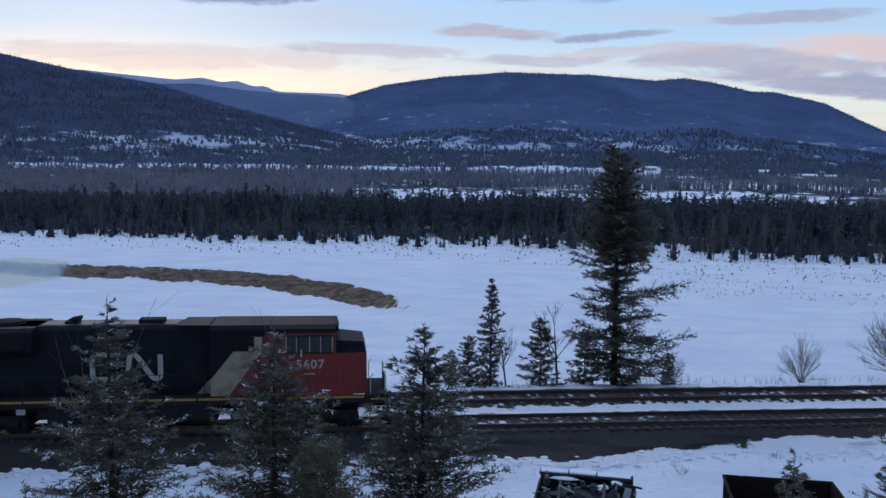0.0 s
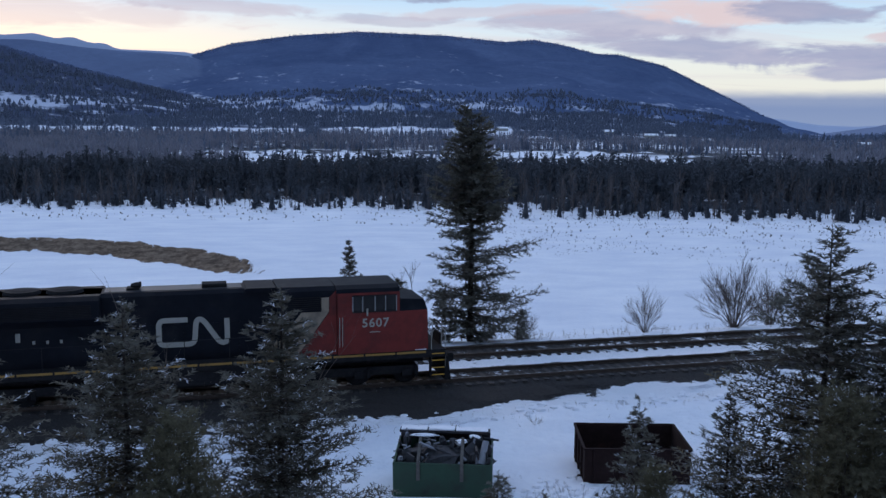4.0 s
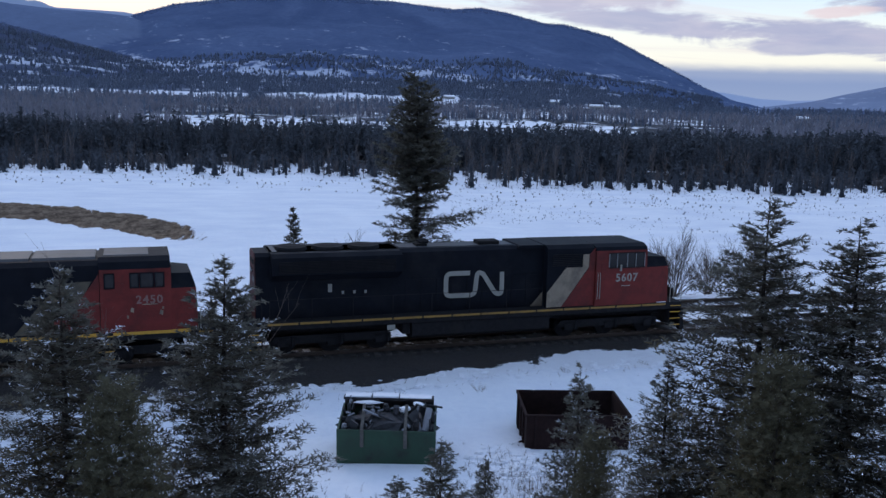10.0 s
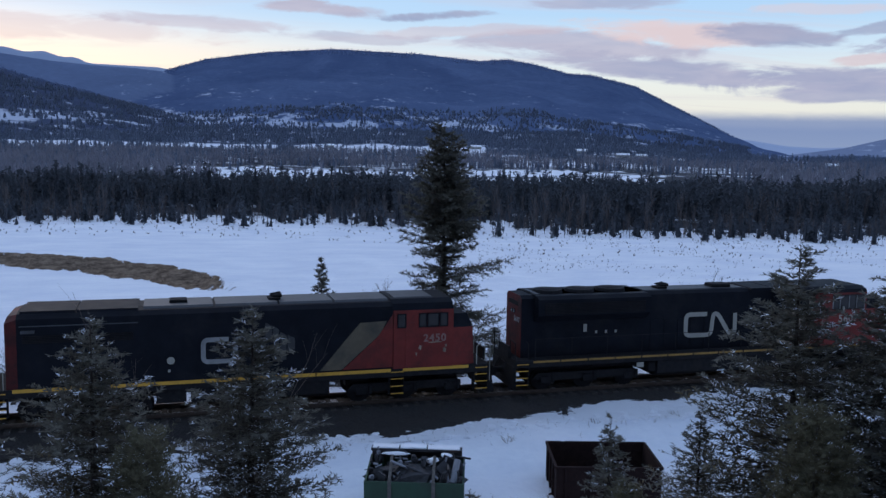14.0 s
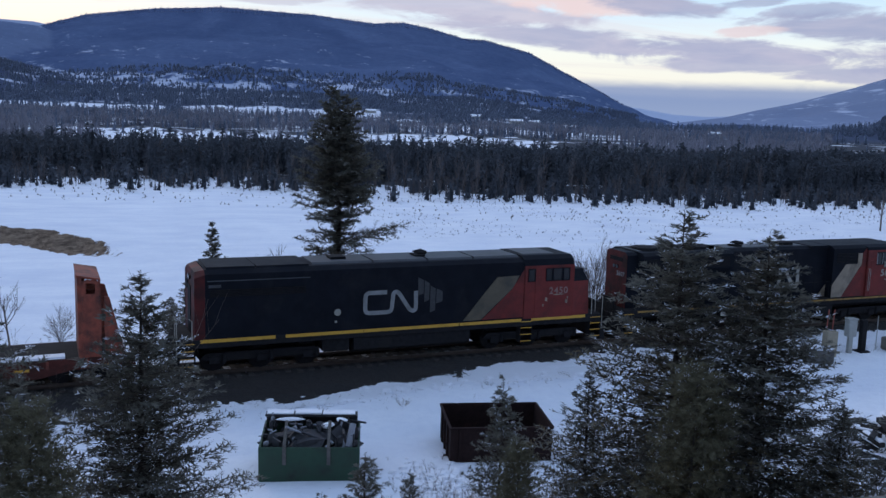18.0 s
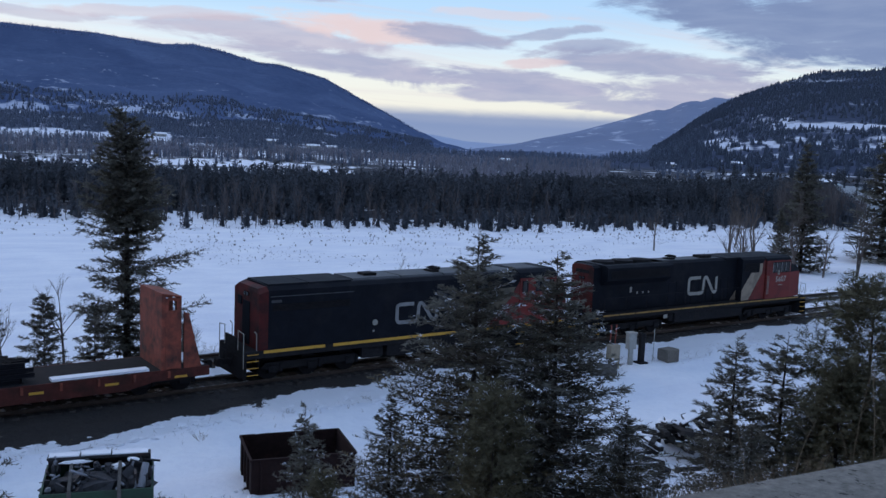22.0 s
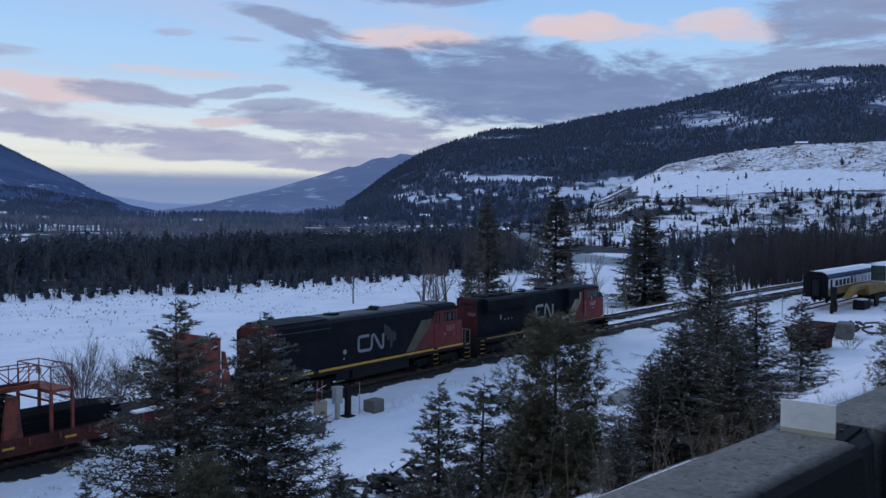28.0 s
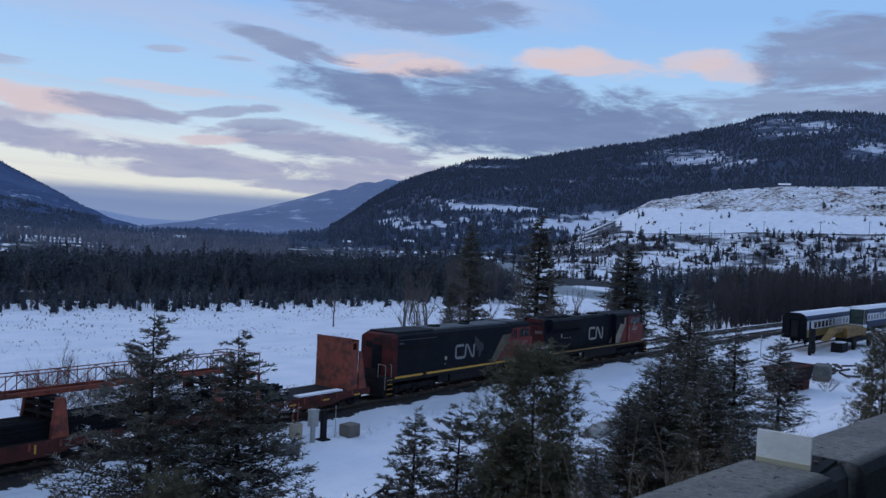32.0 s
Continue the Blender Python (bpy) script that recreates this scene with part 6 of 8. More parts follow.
def coach(s, lat, label, ln=24.0, dome=False):
    c = thing("passenger_coach", label, "passenger coach", "parked coaches", on_track(s, lat, -0.35))
    part("underframe", Shape().box(0.3, ln - 0.3, -1.35, 1.35, 0.85, 1.2).box(6, 9, -1.2, 1.2, 0.45, 0.85).box(13, 17, -1.2, 1.2, 0.45, 0.85), UNDER_BLACK, c)
    part("lower_side", Shape().box(0.05, ln - 0.05, -1.5, 1.5, 1.1, 2.05), COACH_YELLOW if not dome else COACH_BLUE, c, "dull yellow lower side")
    part("upper_side", Shape().box(0.05, ln - 0.05, -1.49, 1.49, 2.05, 3.18), COACH_WHITE, c, "white window band")
    roof = Shape().prism([(-1.5, 3.18), (1.5, 3.18), (1.45, 3.5), (1.15, 3.85), (0.6, 4.05), (-0.6, 4.05), (-1.15, 3.85), (-1.45, 3.5)], 0.05, ln - 0.05, "x")
    part("roof", roof, COACH_BLUE, c, "blue roof side")
    part("roof_snow", Shape().prism([(-1.28, 3.78), (1.28, 3.78), (0.66, 4.14), (-0.66, 4.14)], 0.3, ln - 0.3, "x"), SNOW, c, "snow on the roof")
    part("end_wall", Shape().prism([(-1.52, 0.9), (1.52, 0.9), (1.52, 3.4), (1.1, 3.95), (0.5, 4.12), (-0.5, 4.12), (-1.1, 3.95), (-1.52, 3.4)], -0.08, 0.06, "x"), COACH_DARK, c, "dark coach end")
    part("end_wall", Shape().prism([(-1.5, 0.9), (1.5, 0.9), (1.5, 3.4), (1.1, 3.95), (0.5, 4.1), (-0.5, 4.1), (-1.1, 3.95), (-1.5, 3.4)], ln - 0.06, ln + 0.08, "x"), COACH_DARK, c)
    part("vestibule_door", Shape().box(-0.16, -0.08, -0.42, 0.42, 1.2, 3.15), GLASS, c)
    part("diaphragm", Shape().box(-0.45, -0.08, -0.62, -0.48, 1.0, 3.35).box(-0.45, -0.08, 0.48, 0.62, 1.0, 3.35).box(-0.45, -0.08, -0.62, 0.62, 3.35, 3.5), COACH_DARK, c)
    for i in range(11):
        x = 3.1 + i * 1.7
        for side in (-1, 1):
            part("coach_window", Shape().box(x, x + 1.15, *sorted((side * 1.488, side * 1.505)), 2.2, 2.95), GLASS, c)
    for side in (-1, 1):
        part("side_door", Shape().box(1.0, 1.8, *sorted((side * 1.488, side * 1.506)), 1.2, 3.1), COACH_DARK, c)
        part("name_board", Shape().box(9.5, 12.5, *sorted((side * 1.488, side * 1.504)), 3.0, 3.12), COACH_BLUE, c)
    for x in (3.4, ln - 3.4):
        t = part("truck", Shape().box(x - 1.5, x + 1.5, -1.1, -0.9, 0.35, 0.7).box(x - 1.5, x + 1.5, 0.9, 1.1, 0.35, 0.7).box(x - 0.3, x + 0.3, -1.0, 1.0, 0.5, 0.85), UNDER_BLACK, c)
        for dx in (-1.2, 1.2):
            w = Shape()
            for y in (-0.76, 0.76):
                disc(w, x + dx, y, 0.46, 0.46, 0.11)
            part("wheelset", w.tube((x + dx, -0.9, 0.46), (x + dx, 0.9, 0.46), 0.08), UNDER_BLACK, t)
    return c


coach(120.5, 7.4, "white and yellow passenger coach with snowy roof, on the siding")
coach(146.0, 7.6, "white and blue passenger coach with snowy roof, on the siding", dome=True)
# tall glazed cab of a yellow machine beside the coaches
m = thing("track_machine", "dull yellow track machine with a tall glazed cab beside a coach", "track machine", m=on_track(135.6, 11.0, -1.1))
MACHINE_YELLOW = surface("dull_machine_yellow", (0.25, 0.14, 0.03), 0.7, spread=0.3, grain=4, stain=(0.07, 0.045, 0.02), stain_at=(0.45, 0.7))
part("chassis", Shape().box(-6.0, 4.5, -1.1, 1.1, 1.0, 1.6, 0.05), UNDER_BLACK, m)
part("engine_hood", Shape().box(-8.5, -0.6, -1.0, 0.8, 1.7, 3.0, 0.12), MACHINE_YELLOW, m)
part("boom", Shape().prism([(-15.5, 1.7), (-14.8, 1.6), (-11.5, 2.5), (-8.4, 2.5), (-8.4, 3.0), (-11.8, 3.1)], -0.5, 0.3, "y"), MACHINE_YELLOW, m)
part("cab_base", Shape().box(-0.5, 1.5, -0.9, 0.9, 1.5, 2.6, 0.04), MACHINE_YELLOW, m)
part("cab_panel", Shape().box(-0.5, 1.5, -0.9, 0.9, 2.61, 3.1, 0.02), COACH_WHITE, m, "pale panel under the cab glass")
part("cab_glass", Shape().box(-0.42, 1.42, -0.84, 0.84, 3.1, 5.15), surface("cab_tint", (0.05, 0.07, 0.06), 0.25, spread=0.2), m, "greenish cab glass")
for x in (-0.5, 0.5, 1.4):
    for y in (-0.9, 0.8):
        part("cab_pillar", Shape().box(x, x + 0.1, y, y + 0.1, 3.1, 5.15), UNDER_BLACK, m)
part("cab_rail", Shape().box(-0.52, 1.52, -0.92, 0.92, 4.0, 4.06), UNDER_BLACK, m)
part("cab_roof", Shape().box(-0.6, 1.6, -0.98, 0.98, 5.15, 5.28, 0.04), SNOW, m, "snow on the cab roof")
for x in (-5, 2.6):
    for y in (-1.0, 1.0):
        part("wheel", disc(Shape(), x, y, 0.7, 0.7, 0.3), UNDER_BLACK, m)
claw = thing("plow_frame", "black steel frame with tyre, lying in the snow", "steel frame", m=at_ground(115.5, 37.4, 10))
part("mast", Shape().box(-0.5, 0.5, -0.3, 0.3, 0.3, 3.2, 0.1), UNDER_BLACK, claw)
for x in (-1.5, 1.5):
    tyre = Shape()
    for k in range(12):
        a, b = k * 0.5236, (k + 1) * 0.5236
        tyre.tube((x + 0.6 * math.cos(a), 0, 0.62 + 0.6 * math.sin(a)), (x + 0.6 * math.cos(b), 0, 0.62 + 0.6 * math.sin(b)), 0.16)
    part("tyre", tyre, UNDER_BLACK, claw)
part("beam", Shape().box(-1.6, 1.6, -0.2, 0.2, 0.4, 0.75), UNDER_BLACK, claw)
solo("tool_box", Shape().box(-1.6, 1.6, -0.7, 0.7, 0, 1.25, 0.05), UNDER_BLACK, "black tool chest with snow on top, by the siding", "tool chest", m=at_ground(122.5, 36.2, 4))
solo("snow_cap", Shape().lump(0, 0, 0, 1.6, 0.7, 0.12, 4, 10), SNOW, "cap of snow on a tool chest", "snow", m=pose(122.5, 36.2, ground_z(122.5, 36.2) + 1.22, 0, 0, 4))
crate = thing("steel_hopper", "rusty red steel hopper in the snow", "steel hopper", m=at_ground(82.0, 28.5, -4))
part("bin", Shape().prism([(-2.3, 1.0), (2.6, 1.0), (3.1, 2.2), (-3.1, 2.2)], -1.0, 1.0, "y"), RUST_BROWN, crate)
part("rim", Shape().box(-3.2, 3.2, -1.1, -0.95, 2.2, 2.32).box(-3.2, 3.2, 0.95, 1.1, 2.2, 2.32).box(-3.2, -3.05, -0.95, 0.95, 2.2, 2.32).box(3.05, 3.2, -0.95, 0.95, 2.2, 2.32), RUST_DARK, crate)
part("chute", Shape().box(1.4, 2.8, -0.8, 0.8, 0.1, 1.0), RUST_DARK, crate)
part("stand", Shape().box(-2.1, -1.8, -0.9, 0.9, 0, 1.0), RUST_BROWN, crate)
part("stand", Shape().box(-0.2, 0.1, -0.9, 0.9, 0, 1.0), RUST_BROWN, crate)
solo("stone_block", Shape().box(-1.5, 1.5, -0.8, 0.8, 0, 1.5, 0.15), CONCRETE, "pale block capped with snow by the hopper", "concrete block", m=at_ground(93.0, 29.0, 14))
rng = random.Random(21)
rub = thing("scrap_heap", "low heap of dark scrap timber in snow", "scrap heap", m=at_ground(98.0, 30.5))
for i in range(24):
    part("scrap_piece", Shape().box(-rng.uniform(0.3, 1.2), rng.uniform(0.3, 1.2), -0.1, 0.1, -0.1, 0.1), TIE_WOOD, rub, at=pose(rng.gauss(0, 3), rng.gauss(0, 1.2), rng.uniform(0.05, 0.5), rng.uniform(-20, 20), rng.uniform(-20, 20), rng.uniform(0, 180)))
mark = thing("marker_post", "thin white marker post beside the siding", "marker post", m=at_ground(105.6, 40.0))
part("shaft", Shape().tube((0, 0, 0), (0, 0, 2.6), 0.05), CABINET, mark)
part("arm", Shape().box(-0.02, 0.02, -0.3, 0.3, 1.9, 2.0), CABINET, mark)

# ---- the terrace across the river ----
def utility_pole(az, r, h=9.0):
    p = aim(az, 0, r)
    u = thing("utility_pole", "wooden utility pole beside the terrace road", "utility pole", "utility poles", at_ground(p.x, p.y, -az))
    part("shaft", Shape().tube((0, 0, 0), (0, 0, h), 0.17, 0.11, 8), OLD_WOOD, u)
    part("cross_arm", Shape().box(-1.0, 1.0, -0.06, 0.06, h - 0.9, h - 0.75), OLD_WOOD, u)


for az in (58.5, 61.6, 64.3, 66.0, 69.1, 72.2, 74.8, 77.5):
    utility_pole(az, 566)


def house(x, y, turn, w, d, h, wall, label, roof=SNOW):
    b = thing("house", label, "house", "far houses", at_ground(x, y, turn))
    part("walls", Shape().box(-w / 2, w / 2, -d / 2, d / 2, 0, h), wall, b)
    part("roof", Shape().prism([(-d / 2 - 0.5, h), (d / 2 + 0.5, h), (0, h + d * 0.32)], -w / 2 - 0.5, w / 2 + 0.5, "x"), roof, b, "snow-covered roof")
    for x0 in (-w * 0.3, w * 0.15):
        part("house_window", Shape().box(x0, x0 + 1.2, -d / 2 - 0.05, -d / 2 - 0.005, 1.0, 2.1), GLASS, b)
        part("house_window", Shape().box(x0, x0 + 1.2, d / 2 + 0.005, d / 2 + 0.05, 1.0, 2.1), GLASS, b)
    part("door", Shape().box(-0.4, 0.5, -d / 2 - 0.05, -d / 2 - 0.005, 0.0, 2.0), OLD_WOOD, b)


DARK_WALL = surface("dark_siding", (0.07, 0.06, 0.055), 0.8, spread=0.2)
PALE_WALL = surface("pale_siding", (0.34, 0.33, 0.32), 0.8, spread=0.15)
for az, r, w, d, h, wall in ((70.2, 868, 17, 8, 3.0, DARK_WALL), (66.9, 872, 14, 8, 3.0, DARK_WALL), (43.7, 860, 12, 8, 3.2, PALE_WALL), (47.5, 900, 13, 9, 3.0, PALE_WALL), (33.5, 900, 16, 9, 3.5, PALE_WALL), (21.5, 1050, 20, 10, 4, PALE_WALL), (22.6, 1080, 18, 10, 4, PALE_WALL), (19.0, 1150, 24, 12, 4, PALE_WALL), (24.8, 980, 16, 10, 3.5, PALE_WALL), (52.5, 620, 10, 7, 3, DARK_WALL), (59.9, 870, 14, 9, 3, PALE_WALL), (3.2, 1200, 18, 10, 4, PALE_WALL), (12.4, 1250, 20, 10, 4, PALE_WALL)):
    p = aim(az, 0, r)
    house(p.x, p.y, -az + 10, w * 0.7, d * 0.7, h * 0.9, wall, "far house with a snow-covered roof across the valley")
road = Shape()
for a0 in range(61, 80):
    quad = []
    for az, r in ((a0, 556), (a0 + 1, 556), (a0 + 1, 562), (a0, 562)):
        p = aim(az, 0, r)
        quad.append((p.x, p.y, max(ground_z(p.x, p.y), ground_z(p.x * 1.01, p.y * 1.01)) + 0.35))
    road.add(quad, [(0, 1, 2, 3)])
solo("terrace_road", road, ASPHALT, "dark narrow road along the edge of the terrace", "road", kind="structure")

# ---- trees ----
def blades(P, D, L, rng, count, size, thin=0.55):
    """Needle tufts: triangles that stand off both sides of each twig (P: foot, D: way, L: length)."""
    n = len(P)
    u = (np.arange(count) + 0.5) / count
    u = np.clip(u[None, :] + rng.uniform(-0.04, 0.04, (n, count)), 0, 1)
    side = np.cross(D, np.array([0, 0, 1.0]))
    side /= np.maximum(np.linalg.norm(side, axis=1), 1e-6)[:, None]
    up = np.cross(side, D)
    foot = P[:, None, :] + D[:, None, :] * (u * L[:, None])[:, :, None]
    sign = np.where(np.arange(count) % 2 == 0, 1.0, -1.0)[None, :] * np.ones((n, 1))
    ang = rng.uniform(-0.7, 0.9, (n, count))
    off = side[:, None, :] * (sign * np.cos(ang))[:, :, None] + up[:, None, :] * np.sin(ang)[:, :, None]
    s = size * rng.uniform(0.7, 1.3, (n, count)) * (1.05 - 0.45 * u)
    tip = foot + off * s[:, :, None] + D[:, None, :] * (s * rng.uniform(0.5, 1.1, (n, count)))[:, :, None]
    half = D[:, None, :] * (s * thin)[:, :, None] * 0.5
    return np.stack([foot - half, foot + half, tip], 2).reshape(-1, 3, 3)


def tri_mesh(name, tris, mats, index):
    me = bpy.data.meshes.new(name)
    k = len(tris)
    me.vertices.add(3 * k)
    me.vertices.foreach_set("co", np.ascontiguousarray(tris, np.float32).reshape(-1))
    me.loops.add(3 * k)
    me.loops.foreach_set("vertex_index", np.arange(3 * k, dtype=np.int32))
    me.polygons.add(k)
    me.polygons.foreach_set("loop_start", np.arange(0, 3 * k, 3, dtype=np.int32))
    for m in mats:
        me.materials.append(m)
    me.polygons.foreach_set("material_index", np.asarray(index, np.int32))
    me.update(calc_edges=True)
    return me


def conifer_meshes(H, reach, seed, gap=0.18, arms=9, twig_gap=0.08, blade=0.095, count=9, snow=0.13, start=0.05, rise=0.35, sag=0.30, dry=0.0, ragged=0.25, trunk_r=None, tuft=False):
    """Trunk with limbs, and the needles on them. reach(h, a): how far a limb at the height h (0..1) goes, in the direction a."""
    rng = np.random.RandomState(seed)
    wood = Shape()
    r0 = trunk_r or H * 0.013
    lean = rng.uniform(-0.012, 0.012, 2) * H
    spine = [Vector((lean[0] * (k / 8) ** 2, lean[1] * (k / 8) ** 2, H * k / 8)) for k in range(9)]
    for k in range(8):
        wood.tube(spine[k], spine[k + 1], r0 * (1 - k / 8.2), r0 * (1 - (k + 1) / 8.2), 6, caps=False)
    P, D, L, S = [], [], [], []
    z = H * start
    while z < H * 0.985:
        f = z / H
        turn = rng.rand() * 6.28
        for i in range(arms if f < 0.9 else 4):
            a = turn + 6.28319 * i / arms + rng.uniform(-0.35, 0.35)
            ln = reach(f, a) * rng.uniform(1 - ragged * 1.6, 1 + ragged * 0.4)
            if ln < 0.06:
                continue
            h = z + rng.uniform(-1.0, 1.0) * gap
            rs = rise * (0.4 + 0.9 * f)
            pts = []
            for q in (0, 0.34, 0.67, 1.0):
                pts.append(np.array([math.cos(a) * ln * q + lean[0] * f * f, math.sin(a) * ln * q + lean[1] * f * f, min(h, H * 0.99) + ln * (rs * q - sag * (1 - f) * (q * (1.55 - q) * 1.6))]))
            for p0, p1, w0, w1 in zip(pts, pts[1:], (1, 0.7, 0.4), (0.7, 0.4, 0.12)):
                wood.tube(p0, p1, r0 * 0.20 * w0 * (1.1 - f), r0 * 0.20 * w1 * (1.1 - f), 3, caps=False)
            steps_n = max(2, int(ln / twig_gap))
            for j in range(steps_n):
                q = (0.10 if not tuft else 0.35) + (0.9 if not tuft else 0.65) * (j + rng.rand()) / steps_n
                seg = min(int(q * 2.999), 2)
                w = q * 3 - seg
                p = pts[seg] * (1 - w) + pts[seg + 1] * w
                fw = pts[seg + 1] - pts[seg]
                fw /= np.linalg.norm(fw)
                sd = np.array([-fw[1], fw[0], 0]) * (1 if j % 2 else -1)
                d = fw * rng.uniform(0.35, 0.9) + sd * rng.uniform(0.3, 0.9) + np.array([0, 0, rng.uniform(-0.6, 0.5)])
                if tuft:
                    p = p + rng.uniform(-1, 1, 3) * 0.16 * (0.4 + q)
                    d = fw * 0.6 + rng.uniform(-1, 1, 3)
                P.append(p)
                D.append(d / np.linalg.norm(d))
                L.append(max(0.09, ln * 0.42 * (1.1 - 0.75 * q) * rng.uniform(0.6, 1.2)) if not tuft else blade * 1.2)
                S.append(rng.rand() < snow)
            P.append(pts[2])
            d = pts[3] - pts[2]
            L.append(np.linalg.norm(d) * 1.1)
            D.append(d / max(np.linalg.norm(d), 1e-6))
            S.append(rng.rand() < snow * 1.5)
        z += gap * rng.uniform(0.8, 1.2)
    P.append(np.array([lean[0] * 0.9, lean[1] * 0.9, H * 0.93]))
    D.append(np.array([0.02, 0, 1.0]))
    L.append(H * 0.075)
    S.append(False)
    P, D, L, S = np.array(P), np.array(D), np.array(L), np.array(S)
    tris = blades(P, D, L, rng, count, blade, 0.58 if not tuft else 0.22)
    idx = np.zeros(len(tris), int)
    per = np.repeat(S, count)
    idx[per & (rng.rand(len(tris)) < 0.5)] = 1
    lit = idx == 1
    tris[lit] = tris[lit].mean(1, keepdims=True) + (tris[lit] - tris[lit].mean(1, keepdims=True)) * 0.75
    # twigs themselves
    side = np.cross(D, [0, 0, 1.0]) * 0.008 * (blade / 0.075)
    axis = np.stack([P - side, P + side, P + D * L[:, None]], 1)
    tris = np.concatenate([tris, axis])
    idx = np.concatenate([idx, np.full(len(axis), 2)])
    if dry:
        low = (tris[:, 0, 2] < H * 0.55) & (rng.rand(len(tris)) < dry)
        idx[low & (idx == 0)] = 3
    return wood.mesh("trunk", BARK), tri_mesh("crown", tris, [PINE_NEEDLES if tuft else NEEDLES, SNOW_TUFT, BARK, NEEDLES_BROWN], idx)


def cone(radius, power=0.85, skirt=0.0):
    return lambda f, a: radius * (max(0.0, 1 - f) ** power) * (1 - skirt * max(0, 0.15 - f) / 0.15)


def tree(name, label, meshes, m, group="", category="conifer"):
    t = thing(name, label, category, group, m)
    part("trunk", meshes[0], BARK, t)
    part("crown", meshes[1], NEEDLES, t)
    return t


def plant(name, label, variant, top, turn=0.0, wide=1.0, group="", sink=0.1):
    """A conifer whose top stands at a given point, rooted in the ground below it."""
    meshes, H = variant
    base = ground_z(top.x, top.y) - sink
    k = (top.z - base) / H
    t = tree(name, label, meshes, Matrix.Translation((top.x, top.y, base)) @ pose(0, 0, 0, 0, 0, turn), group)
    t.scale = (k * wide, k * wide, k)
    return t


FINE = {"gap": 0.18, "twig_gap": 0.076, "blade": 0.088, "count": 8, "rise": 0.45, "sag": 0.26, "snow": 0.17}
SPRUCE = [(conifer_meshes(7.0, cone(2.15, 0.86), 21, arms=10, ragged=0.36, **FINE), 7.0), (conifer_meshes(7.0, cone(2.25, 0.84), 22, arms=10, ragged=0.4, dry=0.3, **FINE), 7.0), (conifer_meshes(7.0, cone(2.05, 0.9), 23, arms=9, ragged=0.45, **FINE), 7.0)]
SMALL = [(conifer_meshes(3.2, cone(0.9, 0.8), 24, gap=0.14, arms=8, twig_gap=0.052, blade=0.062, count=9, snow=0.16), 3.2), (conifer_meshes(3.2, cone(0.95, 0.7), 25, gap=0.15, arms=8, twig_gap=0.052, blade=0.062, count=9, snow=0.16, ragged=0.4), 3.2)]
PINE = [(conifer_meshes(5.0, cone(1.6, 0.45), 26, gap=0.17, arms=8, twig_gap=0.058, blade=0.13, count=11, snow=0.02, sag=0.1, rise=0.7, dry=0.22, tuft=True), 5.0)]
BANK = "conifers on the bank below the road"
spruce_label = "dark green young spruce with snow on its twigs, on the bank"
for top, kind, turn, wide in [
        (aim(-20.84, -7.95, 17.5), SPRUCE[2], 40, 1.3), (aim(-11.1, -10.15, 15.5), SPRUCE[1], 100, 1.4), (aim(-1.76, -9.89, 17.0), SPRUCE[0], 200, 1.45),
        (aim(32.22, -5.13, 17.5), SPRUCE[1], 10, 1.45), (aim(37.45, -6.21, 17.5), SPRUCE[0], 300, 1.6), (aim(26.9, -15.3, 17.5), SPRUCE[2], 150, 1.2), (aim(42.0, -15.5, 16.5), SPRUCE[1], 170, 1.3),
        (aim(64.83, -2.3, 20.0), SPRUCE[0], 120, 1.6), (aim(67.73, -4.33, 19.0), SPRUCE[2], 20, 1.7), (aim(61.5, -8.6, 17.5), SPRUCE[1], 215, 1.6), (aim(63.4, -6.2, 18.0), SPRUCE[2], 80, 1.6), (aim(66.3, -6.5, 17.0), SPRUCE[1], 280, 1.7), (aim(59.6, -12.5, 16.0), SPRUCE[0], 30, 1.7), (aim(62.4, -7.6, 19.0), SPRUCE[0], 130, 1.6), (aim(65.4, -5.0, 18.6), SPRUCE[1], 10, 1.6)]:
    plant("spruce", spruce_label, kind, top, turn, wide, BANK)
for top, kind, turn, wide in [
        (aim(21.36, -16.41, 23.0), SMALL[0], 30, 1.0), (aim(12.47, -21.3, 21.0), SMALL[1], 80, 1.5), (aim(15.5, -22.2, 20.5), SMALL[0], 170, 1.1), (aim(48.31, -10.62, 18.5), SMALL[0], 200, 1.35), (aim(51.05, -10.18, 19.5), SMALL[1], 300, 1.6), (aim(49.6, -15.5, 17.0), SMALL[1], 120, 1.35), (aim(52.8, -14.0, 18.0), SMALL[0], 20, 1.6),
        (aim(70.31, -4.7, 40.0), SMALL[0], 140, 1.5), (aim(9.57, -23.5, 20.0), SMALL[1], 10, 1.4), (aim(8.2, -25.3, 19.0), SMALL[0], 50, 1.4), (aim(44.2, -18.4, 17.5), SMALL[1], 60, 1.3)]:
    plant("small_spruce", "small spruce sapling dusted with snow on the bank", kind, top, turn, wide, BANK)
for top, turn, wide in [(aim(55.7, -6.68, 19.0), 0, 1.35), (aim(54.3, -11.5, 18.0), 120, 1.3), (aim(57.3, -12.5, 17.5), 220, 1.3), (aim(75.6, -4.0, 13.5), 90, 1.0), (aim(77.5, -3.0, 14.5), 150, 1.0)]:
    plant("pine", "bushy olive-green pine with long needles on the bank", PINE[0], top, turn, wide, BANK)
plant("pine", "bushy olive-green pine half browned, in front of the steel bin", (PINE[0][0], 5.0), aim(22.6, -20.5, 20.0), 200, 1.0, BANK)
plant("pine", "bushy olive-green pine half browned, between spruces on the bank", (PINE[0][0], 5.0), aim(33.6, -15.0, 15.5), 260, 1.0, BANK)
